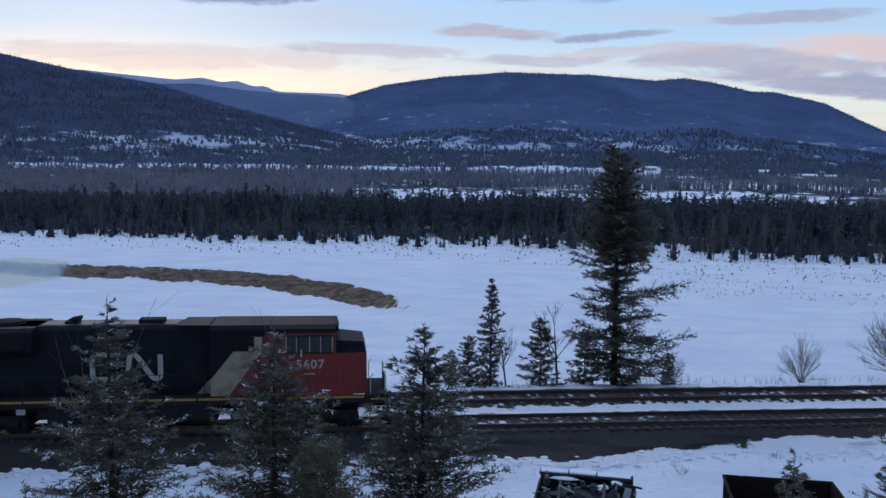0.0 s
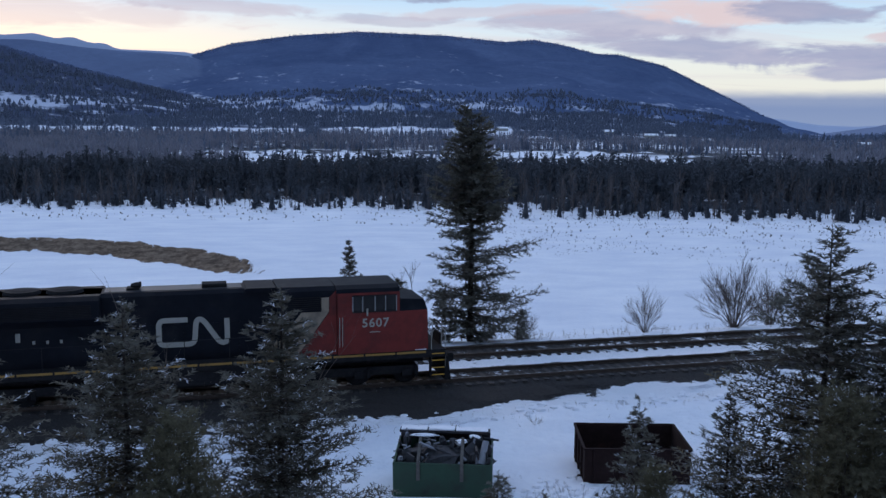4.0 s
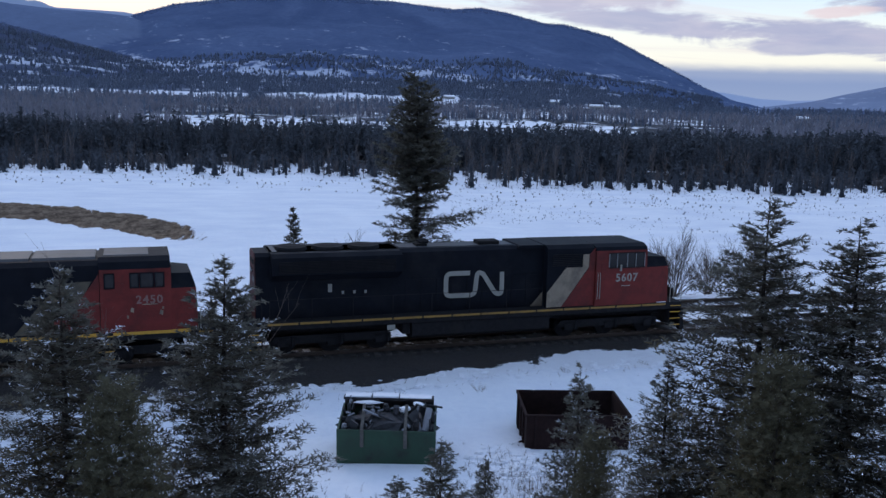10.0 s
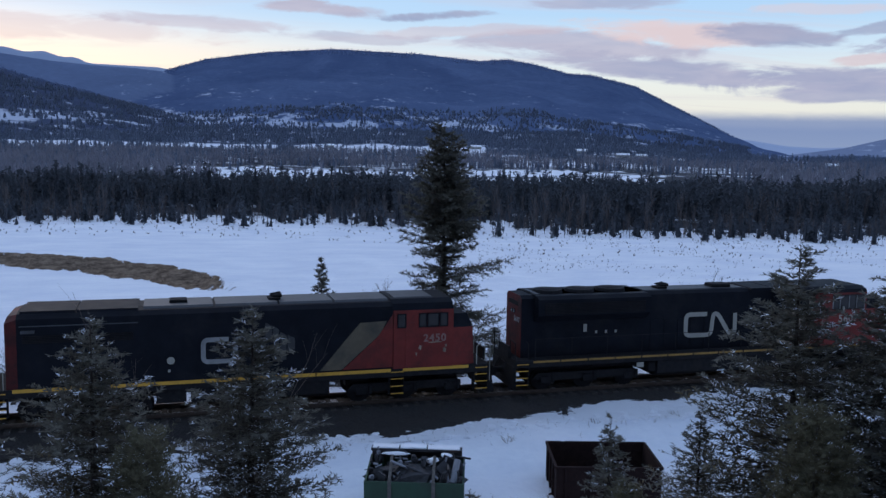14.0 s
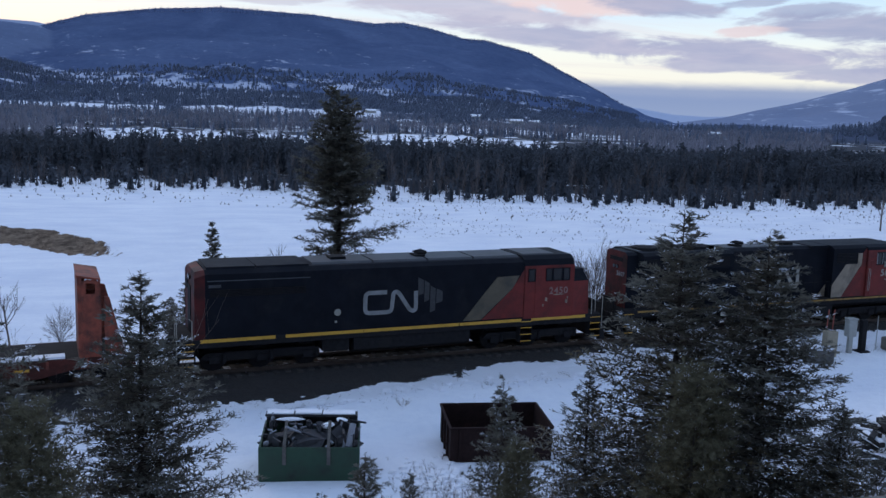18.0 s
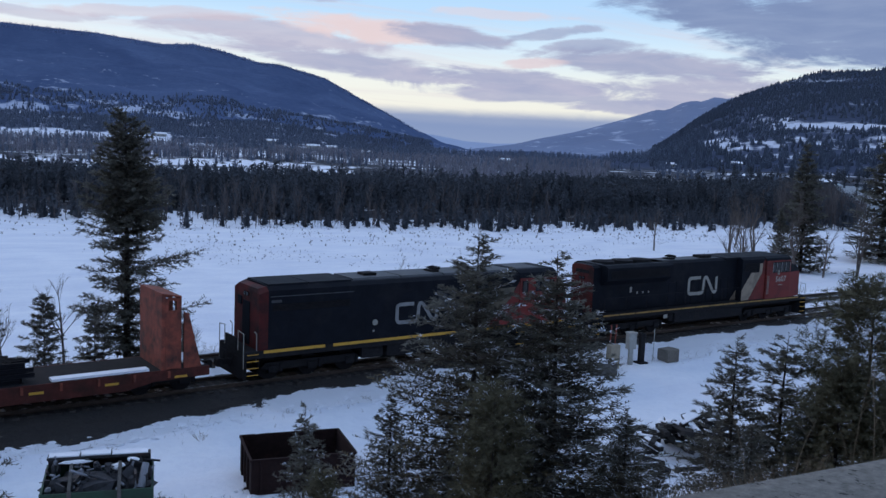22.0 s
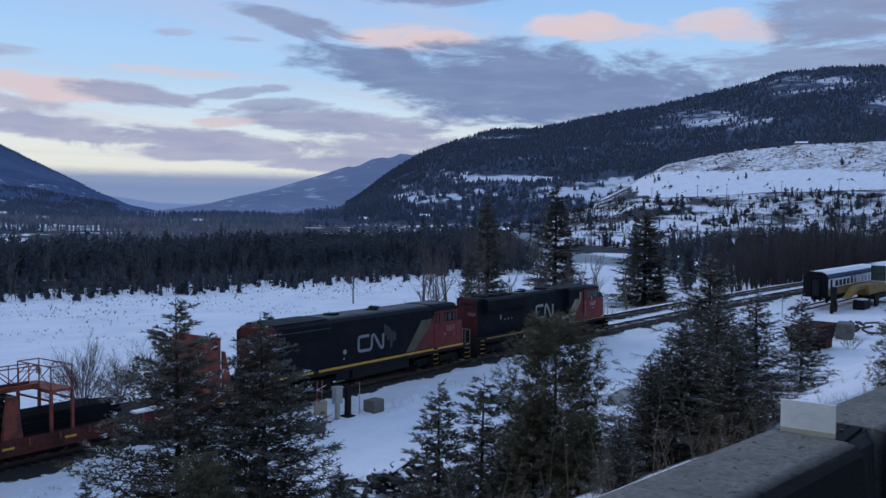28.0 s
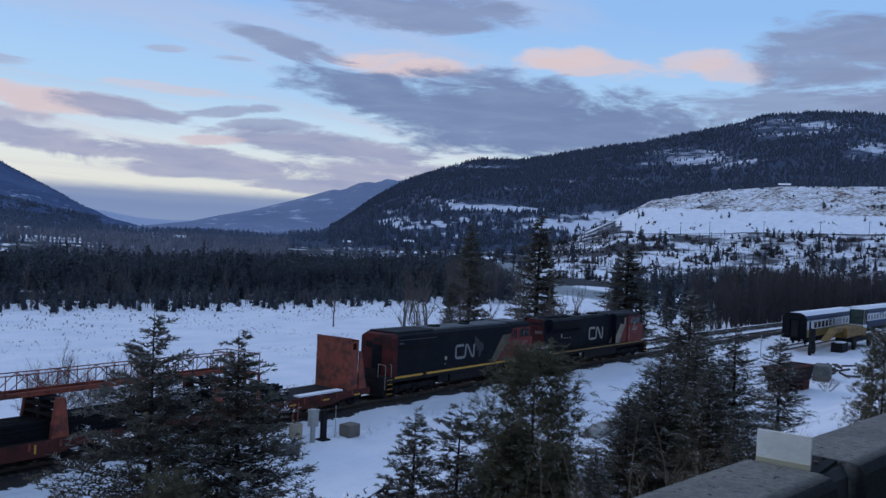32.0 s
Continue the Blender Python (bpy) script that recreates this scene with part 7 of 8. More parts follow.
plant("pine", "bushy olive-green pine half browned, among spruces", (PINE[0][0], 5.0), aim(-8.0, -17.5, 14.0), 20, 0.9, BANK)


def lone_reach(f, a):
    right = np.interp(f, [0.0, 0.06, 0.12, 0.2, 0.26, 0.30, 0.34, 0.39, 0.44, 0.55, 0.66, 0.74, 0.79, 0.80, 0.82, 0.87, 0.95, 1.0], [1.2, 3.0, 4.6, 4.0, 3.2, 2.6, 2.4, 4.2, 2.5, 2.5, 2.6, 2.0, 1.6, 2.5, 1.6, 1.5, 1.1, 0.3])
    left = np.interp(f, [0.0, 0.1, 0.2, 0.27, 0.34, 0.39, 0.45, 0.47, 0.49, 0.52, 0.55, 0.66, 0.74, 0.80, 0.87, 0.95, 1.0], [0.6, 1.6, 3.0, 2.0, 3.0, 2.0, 2.0, 3.9, 3.6, 2.7, 2.8, 2.5, 1.9, 1.6, 1.5, 1.0, 0.3])
    w = 0.5 + 0.5 * math.cos(a)
    if f < 0.5 and math.sin(f * 78) > 0.5:
        return 0.3
    if f < 0.5 and math.sin(a * 4 + f * 61) > 0.62:
        return 0.5
    return (left * (1 - w) + right * w) * (0.7 + 0.3 * abs(math.cos(a))) * (0.84 if f > 0.52 else 1.0)


tree("fir_tree", "tall dark fir with uneven limbs beside the railway", conifer_meshes(13.5, lone_reach, 31, gap=0.22, arms=8, twig_gap=0.11, blade=0.19, count=10, snow=0.0, start=0.05, rise=0.3, sag=0.16, ragged=0.4, trunk_r=0.20), pose(9.15, 49.3, -1.15))
SHORE = "trees between line and river"
slim = conifer_meshes(6.0, cone(1.15, 0.7), 32, gap=0.2, arms=7, twig_gap=0.1, blade=0.15, count=8, snow=0.0, ragged=0.5)
broad = conifer_meshes(3.8, cone(1.45, 0.6), 33, gap=0.2, arms=7, twig_gap=0.1, blade=0.15, count=8, snow=0.0, ragged=0.45)
for x, y, kind, turn, k in ((2.3, 48.6, slim, 0, 1.0), (5.1, 49.4, broad, 30, 1.0), (7.6, 49.8, broad, 140, 0.85), (1.1, 49.0, broad, 250, 0.75), (12.1, 49.2, broad, 80, 0.5), (0.2, 50.0, broad, 10, 0.55)):
    t = tree("conifer", "dark young conifer at the edge of the line", kind, pose(x, y, ground_z(x, y) - 0.05, 0, 0, turn), SHORE)
    t.scale = (k, k, k)
big = conifer_meshes(14.0, cone(2.7, 0.7), 34, gap=0.42, arms=8, twig_gap=0.24, blade=0.34, count=7, snow=0.0, ragged=0.4)
for x, y, H, turn, wide in ((104.6, 83.2, 17.6, 0, 1.3), (128.8, 87.8, 20.0, 100, 1.7), (131.2, 72.1, 15.4, 200, 2.2), (134.5, 71.0, 7.0, 20, 1.3), (101.0, 84.0, 9.0, 60, 1.0), (132.5, 87.5, 9, 250, 1.2), (160, 79, 9, 30, 1.0), (186, 76, 12, 90, 0.9)):
    t = tree("conifer", "tall dark spruce beyond the railway line", big, pose(x, y, ground_z(x, y) - 0.1, 0, 0, turn), SHORE)
    t.scale = (H / 14 * wide, H / 14 * wide, H / 14)


def bare_mesh(H, seed, stems=1, spread=0.35, depth=4, kids=4, r0=None, name="branches"):
    """A leafless tree or bush: limbs that fork into twigs."""
    rng = random.Random(seed)
    sh = Shape()

    def grow(p, d, ln, r, level):
        mid = p + d * ln * 0.5 + Vector((rng.uniform(-1, 1), rng.uniform(-1, 1), 0)) * ln * 0.05
        q = mid + (d + Vector((rng.uniform(-1, 1), rng.uniform(-1, 1), rng.uniform(0, 0.6))) * 0.15).normalized() * ln * 0.5
        sides = 5 if level == 0 else 3
        sh.tube(p, mid, r, r * 0.8, sides, caps=False)
        sh.tube(mid, q, r * 0.8, r * 0.5, sides, caps=False)
        if level >= depth:
            return
        for k in range(kids if level else kids + 2):
            w = rng.uniform(0.35, 1.0)
            o = p + (mid - p) * w * 2 if w < 0.5 else mid + (q - mid) * (w * 2 - 1)
            e = (d + Vector((rng.uniform(-1, 1), rng.uniform(-1, 1), rng.uniform(-0.1, 0.7))) * 0.75).normalized()
            grow(o, e, ln * rng.uniform(0.4, 0.65), r * 0.45, level + 1)

    for i in range(stems):
        a = rng.random() * 6.283
        tilt = spread * rng.random() ** 0.5
        d = Vector((math.cos(a) * tilt, math.sin(a) * tilt, 1)).normalized()
        grow(Vector((math.cos(a) * 0.1, math.sin(a) * 0.1, 0)) * (stems > 1), d, H * rng.uniform(0.45, 0.62), r0 or H * 0.012, 0)
    return sh


BARE = [bare_mesh(6.0, 41).mesh("limbs", TWIG), bare_mesh(10.0, 42, depth=4, kids=3, r0=0.16).mesh("limbs", TWIG), bare_mesh(10.0, 43, stems=2, spread=0.25, kids=3, r0=0.13).mesh("limbs", TWIG), bare_mesh(6.2, 47, stems=1, spread=0.05, depth=3, kids=2, r0=0.022).mesh("limbs", TWIG)]


def round_bush(R, H, seed, stems, kids, r0):
    """A round leafless bush: stems that radiate from one foot and fork into fine twigs."""
    rng = random.Random(seed)
    sh = Shape()
    for i in range(stems):
        a, up = rng.random() * 6.283, math.asin(rng.random() ** 0.7) * 0.92 + 0.12
        d = Vector((math.cos(a) * math.cos(up) * R, math.sin(a) * math.cos(up) * R, math.sin(up) * H)) * rng.uniform(0.7, 1.0)
        bow = Vector((math.cos(a), math.sin(a), 0)) * -0.06 * R + Vector((0, 0, 0.05 * H))
        foot = Vector((math.cos(a), math.sin(a), 0)) * 0.12 * R * rng.random()
        pts = [foot, foot + d * 0.5 + bow, foot + d]
        sh.tube(pts[0], pts[1], r0, r0 * 0.7, 3, caps=False)
        sh.tube(pts[1], pts[2], r0 * 0.7, r0 * 0.25, 3, caps=False)
        for k in range(kids):
            w = rng.uniform(0.35, 0.98)
            o = pts[0].lerp(pts[1], w * 2) if w < 0.5 else pts[1].lerp(pts[2], w * 2 - 1)
            e = (d.normalized() + Vector((rng.uniform(-1, 1), rng.uniform(-1, 1), rng.uniform(-0.4, 0.8))) * 0.6).normalized()
            tip = o + e * d.length * rng.uniform(0.18, 0.38)
            sh.tube(o, tip, r0 * 0.5, r0 * 0.2, 3, caps=False)
            for q in range(3):
                b = o.lerp(tip, rng.uniform(0.3, 0.9))
                g = (e + Vector((rng.uniform(-1, 1), rng.uniform(-1, 1), rng.uniform(-0.4, 0.8))) * 0.7).normalized()
                sh.tube(b, b + g * d.length * rng.uniform(0.08, 0.16), r0 * 0.32, r0 * 0.16, 3, caps=False)
    return sh


BUSH = [round_bush(2.6, 4.2, 44, 60, 10, 0.019).mesh("stems", TWIG), round_bush(1.25, 2.7, 45, 46, 9, 0.010).mesh("stems", TWIG), bare_mesh(0.8, 46, stems=12, spread=1.1, depth=2, kids=2, r0=0.007).mesh("stems", GRASS)]


def bare(name, label, mesh, x, y, k, turn, group, category="tree"):
    ob = solo(name, mesh, TWIG, label, category, group, pose(x, y, ground_z(x, y) - 0.05, 0, 0, turn))
    ob.scale = (k, k, k)
    return ob


bare("bare_birch", "slender leafless sapling beside the tall fir", BARE[0], 6.1, 49.9, 1.0, 0, SHORE)
bare("bare_birch", "slender leafless sapling by the line", BARE[0], 3.2, 49.3, 0.8, 90, SHORE)
bare("bare_birch", "slender leafless sapling by the line", BARE[0], -7.5, 48.0, 0.75, 120, SHORE)
bare("bare_birch", "slender leafless sapling by the line", BARE[0], -9.5, 48.5, 0.7, 20, SHORE)
for x, y, kind, k, turn in ((19.95, 50.5, 1, 1.0, 0), (26.0, 51.3, 0, 1.0, 0), (31.0, 51.6, 0, 0.9, 90), (29.0, 52.5, 0, 0.75, 200), (12.6, 50.0, 1, 0.6, 40), (-13, 48, 1, 0.8, 0), (-5.2, 48.4, 1, 0.7, 70), (34.5, 52.4, 1, 0.8, 10), (0.2, 48.8, 1, 0.6, 10)):
    bare("bare_bush", "round leafless bush in snow beside the tracks", BUSH[kind], x, y, k, turn, "bare bushes", "bush")
for x, y, k in ((4.6, 33.9, 0.85), (9.2, 34.6, 0.7), (5.9, 34.4, 0.5), (2.0, 33.6, 0.5), (13.5, 36.2, 0.5), (17.5, 37.0, 0.45), (22, 37.2, 0.5), (8.6, 25.4, 1.2), (9.6, 24.2, 1.3), (10.4, 25.2, 1.0), (7.2, 23.5, 1.2), (11.2, 23.6, 1.4), (9.0, 22.6, 1.5), (6.4, 25.0, 0.9), (12.2, 25.6, 1.1), (15.6, 27.5, 0.9), (-8, 33, 0.7), (-3, 33.2, 0.6), (26, 33, 0.6), (85, 26, 2.2), (88, 27, 2.0), (90, 29, 1.6)):
    bare("dry_shrub", "small dry tan shrub poking out of the snow", BUSH[2], x, y, k, k * 300, "dry shrubs", "shrub")
for az, el, r in ((-20.3, -7.6, 18.3), (-10.3, -8.6, 16.4), (-1.0, -9.2, 18.0)):
    top = aim(az, el, r)
    foot = ground_z(top.x, top.y) - 0.05
    bare("bare_sapling", "thin leafless sapling rising among young spruces", BARE[3], top.x, top.y, (top.z - foot) / 5.0, az * 50, "saplings on the bank")
rng = random.Random(8)
for i in range(12):
    az, r = rng.uniform(42, 58), rng.uniform(112, 168)
    if i < 5:
        az, r = (47.5, 49.0, 52.8, 57.6, 50.2)[i], (124, 132, 128, 148, 118)[i]
    x, y = r * math.sin(radians(az)), r * math.cos(radians(az))
    bare("bare_cottonwood", "tall grey leafless cottonwood near the river", BARE[1 + i % 2], x, y, rng.uniform(0.75, 1.15), rng.uniform(0, 360), "leafless trees by the river")

for az, r, k, turn in ((48.2, 121, 1.1, 40), (51.4, 126, 1.2, 130), (54.6, 132, 1.15, 220), (56.4, 128, 1.0, 300), (58.6, 136, 1.1, 80), (60.2, 142, 1.0, 170)):
    bare("bare_cottonwood", "tall grey leafless cottonwood near the river", BARE[2], r * math.sin(radians(az)), r * math.cos(radians(az)), k, turn, "leafless trees by the river")

# ---- woods ----
def templates(n, tris, seed, R=0.2, low=0.08, core=0.6, bole=0.1, broad=0.6):
    """Spiky conifers of unit height: crossed core faces and ragged limbs, few triangles each."""
    rng = np.random.RandomState(seed)
    out = []
    for k in range(n):
        m = tris - 5
        hf = np.sort(rng.uniform(low, 0.9, m))
        a = rng.uniform(0, 6.283, m)
        r = R * (1.05 - hf) ** 0.8 * rng.uniform(0.6, 1.2, m)
        top = np.stack([0 * a, 0 * a, hf + 0.13], 1)
        tip = np.stack([r * np.cos(a), r * np.sin(a), hf - 0.04 * rng.rand(m)], 1)
        wide = np.stack([-np.sin(a), np.cos(a), 0 * a], 1) * (r * broad)[:, None]
        t = np.stack([tip - wide, tip + wide, top], 1)
        cores = []
        for q in range(3):
            b = q * 1.0472 + k
            c = np.array([math.cos(b), math.sin(b), 0]) * R * core
            cores.append([-c + [0, 0, bole], c + [0, 0, bole], [0, 0, 1.0]])
        stem = [[[-0.014, 0, 0], [0.014, 0, 0], [0, 0, 0.5]], [[0, -0.014, 0], [0, 0.014, 0], [0, 0, 0.5]]]
        out.append(np.concatenate([t, np.array(cores), np.array(stem)]))
    return np.array(out)


def woods(name, label, x, y, h, mats, seed, temps, wide=1.0, category="woods"):
    rng = np.random.RandomState(seed)
    z = lie(x, y)[0] - 0.1
    pick = rng.randint(0, len(temps), len(x))
    turn = rng.uniform(0, 6.283, len(x))
    t = temps[pick].copy()
    c, s = np.cos(turn)[:, None, None], np.sin(turn)[:, None, None]
    w = (h * wide * rng.uniform(0.8, 1.25, len(x)))[:, None, None]
    X = t[..., 0] * c - t[..., 1] * s
    Y = t[..., 0] * s + t[..., 1] * c
    V = np.stack([X * w + x[:, None, None], Y * w + y[:, None, None], t[..., 2] * h[:, None, None] + z[:, None, None]], -1)
    me = tri_mesh(name, V.reshape(-1, 3, 3), mats, np.zeros(V.shape[0] * V.shape[1], int))
    return tagged(new(name, me), label, category, kind="stuff")


def scatter(n, az0, az1, r0, r1, seed, keep=None):
    rng = np.random.RandomState(seed)
    az = np.radians(rng.uniform(az0, az1, n))
    r = np.sqrt(rng.uniform(r0 * r0, r1 * r1, n))
    x, y = r * np.sin(az), r * np.cos(az)
    if keep is not None:
        k = keep(x, y, r, np.degrees(az), rng)
        x, y = x[k], y[k]
    return x, y




def crown_templates(n, tris, seed, R=0.2, low=0.16, size=0.06):
    """Bushy pines of unit height: small sprays through a rounded tapering crown, over a thin core and a bare stem."""
    rng = np.random.RandomState(seed)
    out = []
    for k in range(n):
        m = tris - 5
        u = rng.rand(m) ** 1.15
        h = low + (0.97 - low) * u
        edge = R * np.minimum(1.0, 0.35 + u * 5) * (1 - u) ** 0.62 * (0.75 + 0.5 * np.sin(h * 31 + k) ** 2)
        a = rng.uniform(0, 6.283, m)
        q = edge * np.sqrt(rng.uniform(0.2, 1.0, m))
        c = np.stack([q * np.cos(a), q * np.sin(a), h], 1)
        d1, d2 = rng.normal(size=(m, 3)), rng.normal(size=(m, 3))
        d1 /= np.linalg.norm(d1, axis=1)[:, None]
        d2 /= np.linalg.norm(d2, axis=1)[:, None]
        w = (size * rng.uniform(0.6, 1.3, m) * (1.15 - 0.5 * u))[:, None]
        t = np.stack([c - d1 * w * 0.5, c + d1 * w * 0.5, c + d2 * w], 1)
        cores = []
        for j in range(3):
            b = j * 1.0472 + k
            e = np.array([math.cos(b), math.sin(b), 0]) * R * 0.5
            cores.append([-e + [0, 0, low + 0.04], e + [0, 0, low + 0.04], [0, 0, 0.9]])
        stem = [[[-0.012, 0, 0], [0.012, 0, 0], [0, 0, 1.0]], [[0, -0.012, 0], [0, 0.012, 0], [0, 0, 1.0]]]
        out.append(np.concatenate([t, np.array(cores), np.array(stem)]))
    return np.array(out)


FOREST = crown_templates(14, 125, 51, 0.19, 0.14, 0.085)
YOUNG = crown_templates(10, 60, 152, 0.24, 0.04, 0.13)
SHRUBS = crown_templates(8, 18, 153, 0.34, 0.02, 0.3)
DEEP_FOREST = crown_templates(10, 44, 151, 0.2, 0.1, 0.14)
MIDTREES = crown_templates(8, 26, 52, 0.22, 0.05, 0.17)
FARTREES = templates(6, 9, 53, 0.30, 0.05, 0.9, 0.02)


def in_band(x, y, r, az, rng):
    e = wood_edge(az) + 19 + wave(x, y, 40, 61) * 16
    deep = r - e
    return (deep > 0) & (deep < np.interp(az, [-34, 0, 30, 53], [75, 75, 100, 190])) & (rng.rand(len(r)) < np.clip(deep / 16, 0.25, 1))


x, y = scatter(24000, -36, 53, 150, 460, 62, in_band)
rng = np.random.RandomState(63)
h = rng.uniform(5.5, 8.6, len(x)) * (1 + 0.22 * wave(x, y, 38, 163)) * np.where(rng.rand(len(x)) < 0.05, 1.3, 1.0) * np.where(np.hypot(x, y) > 240, 0.88, 1.0)
k = np.hypot(x, y) - wood_edge(np.degrees(np.arctan2(x, y))) < 44
woods("pine_woods", "edge of dense dark pine woods across the snowy river flat", x[k], y[k], h[k], [FAR_NEEDLES], 64, FOREST)
woods("pine_woods", "dense dark pine woods across the snowy river flat", x[~k], y[~k], h[~k], [FAR_NEEDLES], 64, DEEP_FOREST, 1.15)
x, y = scatter(17000, -36, 53, 145, 300, 65, lambda x, y, r, az, g: (r > wood_edge(az) - 9 + wave(x, y, 30, 66) * 12) & (r < wood_edge(az) + 30) & (g.rand(len(r)) < (0.35 + 0.55 * wave(x, y, 18, 166)) * np.clip((r - wood_edge(az) + 16) / 26, 0.15, 1)))
woods("wood_edge", "young pines and brush along the edge of the woods", x, y, np.random.RandomState(67).uniform(0.9, 5.2, len(x)), [FAR_NEEDLES], 68, YOUNG, 1.1)
x, y = scatter(15000, -36, 60, 330, 1750, 69, lambda x, y, r, az, g: (wave(x, y, 150, 70) + 0.5 * wave(x, y, 60, 71) + np.where(az < -5, 0.2, 0.05) > 0.0) & ~((az > 56) & (r > 540)) & ~((az > 45.5) & (r > 600) & (g.rand(len(r)) < 0.85)) & ~((az > 51) & (r > 380)) & ~(fields(r, az) & (g.rand(len(r)) < 0.85)))
h = np.random.RandomState(72).uniform(5, 9, len(x)) * np.interp(np.hypot(x, y), [330, 700, 1200], [0.7, 1.0, 1.4])
k = np.hypot(x, y) < 440
woods("valley_woods", "dark conifers in belts across the valley floor", x[k], y[k], h[k], [FAR_NEEDLES], 73, MIDTREES)
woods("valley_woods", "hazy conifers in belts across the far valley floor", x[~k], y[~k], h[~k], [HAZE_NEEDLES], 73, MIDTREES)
x, y = scatter(26000, -36, 29, 1350, 2750, 74, lambda x, y, r, az, g: (wave(x, y, 170, 75) + 0.8 * wave(x, y, 60, 76) + 0.12 + (r - 2100) / 2600 > 0.8 * g.rand(len(r)) - 0.3) & ~(fields(r, az) & (g.rand(len(r)) < 0.8)))
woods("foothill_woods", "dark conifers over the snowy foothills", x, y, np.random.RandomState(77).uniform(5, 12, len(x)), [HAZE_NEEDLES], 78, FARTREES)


def on_crest(x, y, r, az, g):
    """The last rows of trees under the skyline of the near and the main mountain."""
    left = (r > 2800) & (r < 2895) & (az < -7) & (ridge(az, LEFT_RIDGE) > ridge(az, MAIN_RIDGE))
    main = (r > 3960) & (r < 4095) & (az > -6.5) & (az < 29) & (g.rand(len(r)) < 0.75)
    return left | main


x, y = scatter(60000, -27, 29, 2800, 4095, 178, on_crest)
woods("crest_woods", "haze-tinted conifers along the skyline of the mountains", x, y, np.random.RandomState(179).uniform(2, 6, len(x)) * np.where(np.hypot(x, y) > 3500, 1.3, 1.0), [CREST_NEEDLES], 180, FARTREES)


def on_hill(x, y, r, az, g):
    above = np.degrees(np.arctan2(lie(x, y)[0] - EYE_Z, r))
    return hill_cover(az, above) + 0.35 * wave(x, y, 120, 80) + 0.2 * wave(x, y, 45, 81) > 0.45 + 0.45 * g.rand(len(r))


x, y = scatter(32000, 42.5, 82, 850, 2420, 79, on_hill)
woods("hill_woods", "dark conifers over the snowy hillside", x, y, np.random.RandomState(82).uniform(5, 9.5, len(x)), [HILL_HAZE_NEEDLES], 83, FARTREES)
x, y = scatter(1700, 46, 82, 380, 850, 84, lambda x, y, r, az, g: (wave(x, y, 60, 85) > np.where((az > 58) & (r > 545), 0.42, 0.12)) & ~((az > 58) & (r > 545) & (r < 660)))
woods("terrace_trees", "scattered pines on the snowy terrace slopes", x, y, np.random.RandomState(86).uniform(3, 9.5, len(x)), [FAR_NEEDLES], 87, YOUNG, 1.1)
x, y = scatter(9000, 50, 82, 385, 860, 185, lambda x, y, r, az, g: (wave(x, y, 30, 186) + 0.6 * wave(x, y, 12, 187) > np.where(r > 640, 0.45, 0.05)) & ~((az > 60) & (r > 548) & (r < 665)) & (off_line(x, y, CHANNEL)[0] > 22))
woods("terrace_shrubs", "low dark shrubs over the snowy slopes across the river", x, y, np.random.RandomState(188).uniform(0.8, 2.8, len(x)) * np.where(np.hypot(x, y) > 640, 1.0, 1.2), [RIVER_TWIG], 189, SHRUBS, 1.6, "shrubs")


def bare_templates(n, tris, seed, thick=0.008):
    """Leafless crowns of unit height: thin upward strokes."""
    rng = np.random.RandomState(seed)
    out = []
    for k in range(n):
        b = rng.uniform(0.1, 0.75, tris)
        a = rng.uniform(0, 6.283, tris)
        ln = rng.uniform(0.15, 0.35, tris)
        ln = np.minimum(ln, 1 - b)
        sp = rng.uniform(0.15, 0.6, tris)
        foot = np.stack([0.06 * np.cos(a) * b, 0.06 * np.sin(a) * b, b], 1)
        tip = foot + np.stack([np.cos(a) * sp * ln, np.sin(a) * sp * ln, ln], 1)
        w = np.stack([-np.sin(a), np.cos(a), 0 * a], 1) * thick
        t = np.stack([foot - w, foot + w, tip], 1)
        e = thick * 1.5
        stem = np.array([[[-e, 0, 0], [e, 0, 0], [0, 0, 0.9]], [[0, -e, 0], [0, e, 0], [0, 0, 0.85]]])
        out.append(np.concatenate([t, stem]))
    return np.array(out)


LEAFLESS = bare_templates(8, 34, 54)
FAR_LEAFLESS = bare_templates(8, 16, 57, 0.024)
RIVER_LEAFLESS = bare_templates(8, 60, 58, 0.006)
x, y = scatter(1900, -36, 53, 150, 330, 90, lambda x, y, r, az, g: (r > wood_edge(az) + 2) & (r < wood_edge(az) + 90) & (wave(x, y, 50, 91) > -0.1))
woods("leafless_woods", "pale leafless saplings among the pines", x, y, np.random.RandomState(92).uniform(4, 9, len(x)), [FAR_TWIG], 93, LEAFLESS)
x, y = scatter(13000, -36, 40, 330, 1000, 94, lambda x, y, r, az, g: (wave(x, y, 200, 95) + np.where(az < -3, 0.4, 0.05) > 0.05) & ~fields(r, az))
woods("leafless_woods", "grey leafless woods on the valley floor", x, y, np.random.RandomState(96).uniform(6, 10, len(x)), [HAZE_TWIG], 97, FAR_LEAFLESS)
x, y = scatter(9000, -36, 53, 145, 330, 194, lambda x, y, r, az, g: (r > wood_edge(az) - 3 + wave(x, y, 25, 195) * 5) & (r < wood_edge(az) + 22))
woods("leafless_brush", "grey leafless brush along the foot of the woods", x, y, np.random.RandomState(196).uniform(0.8, 4.2, len(x)), [FAR_TWIG], 197, LEAFLESS)
x, y = scatter(3200, 60, 82, 165, 330, 98, lambda x, y, r, az, g: (y > 58) & (r < 300) & ((az > 67) | ((az > 65) & (wave(x, y, 40, 99) > 0.25))))
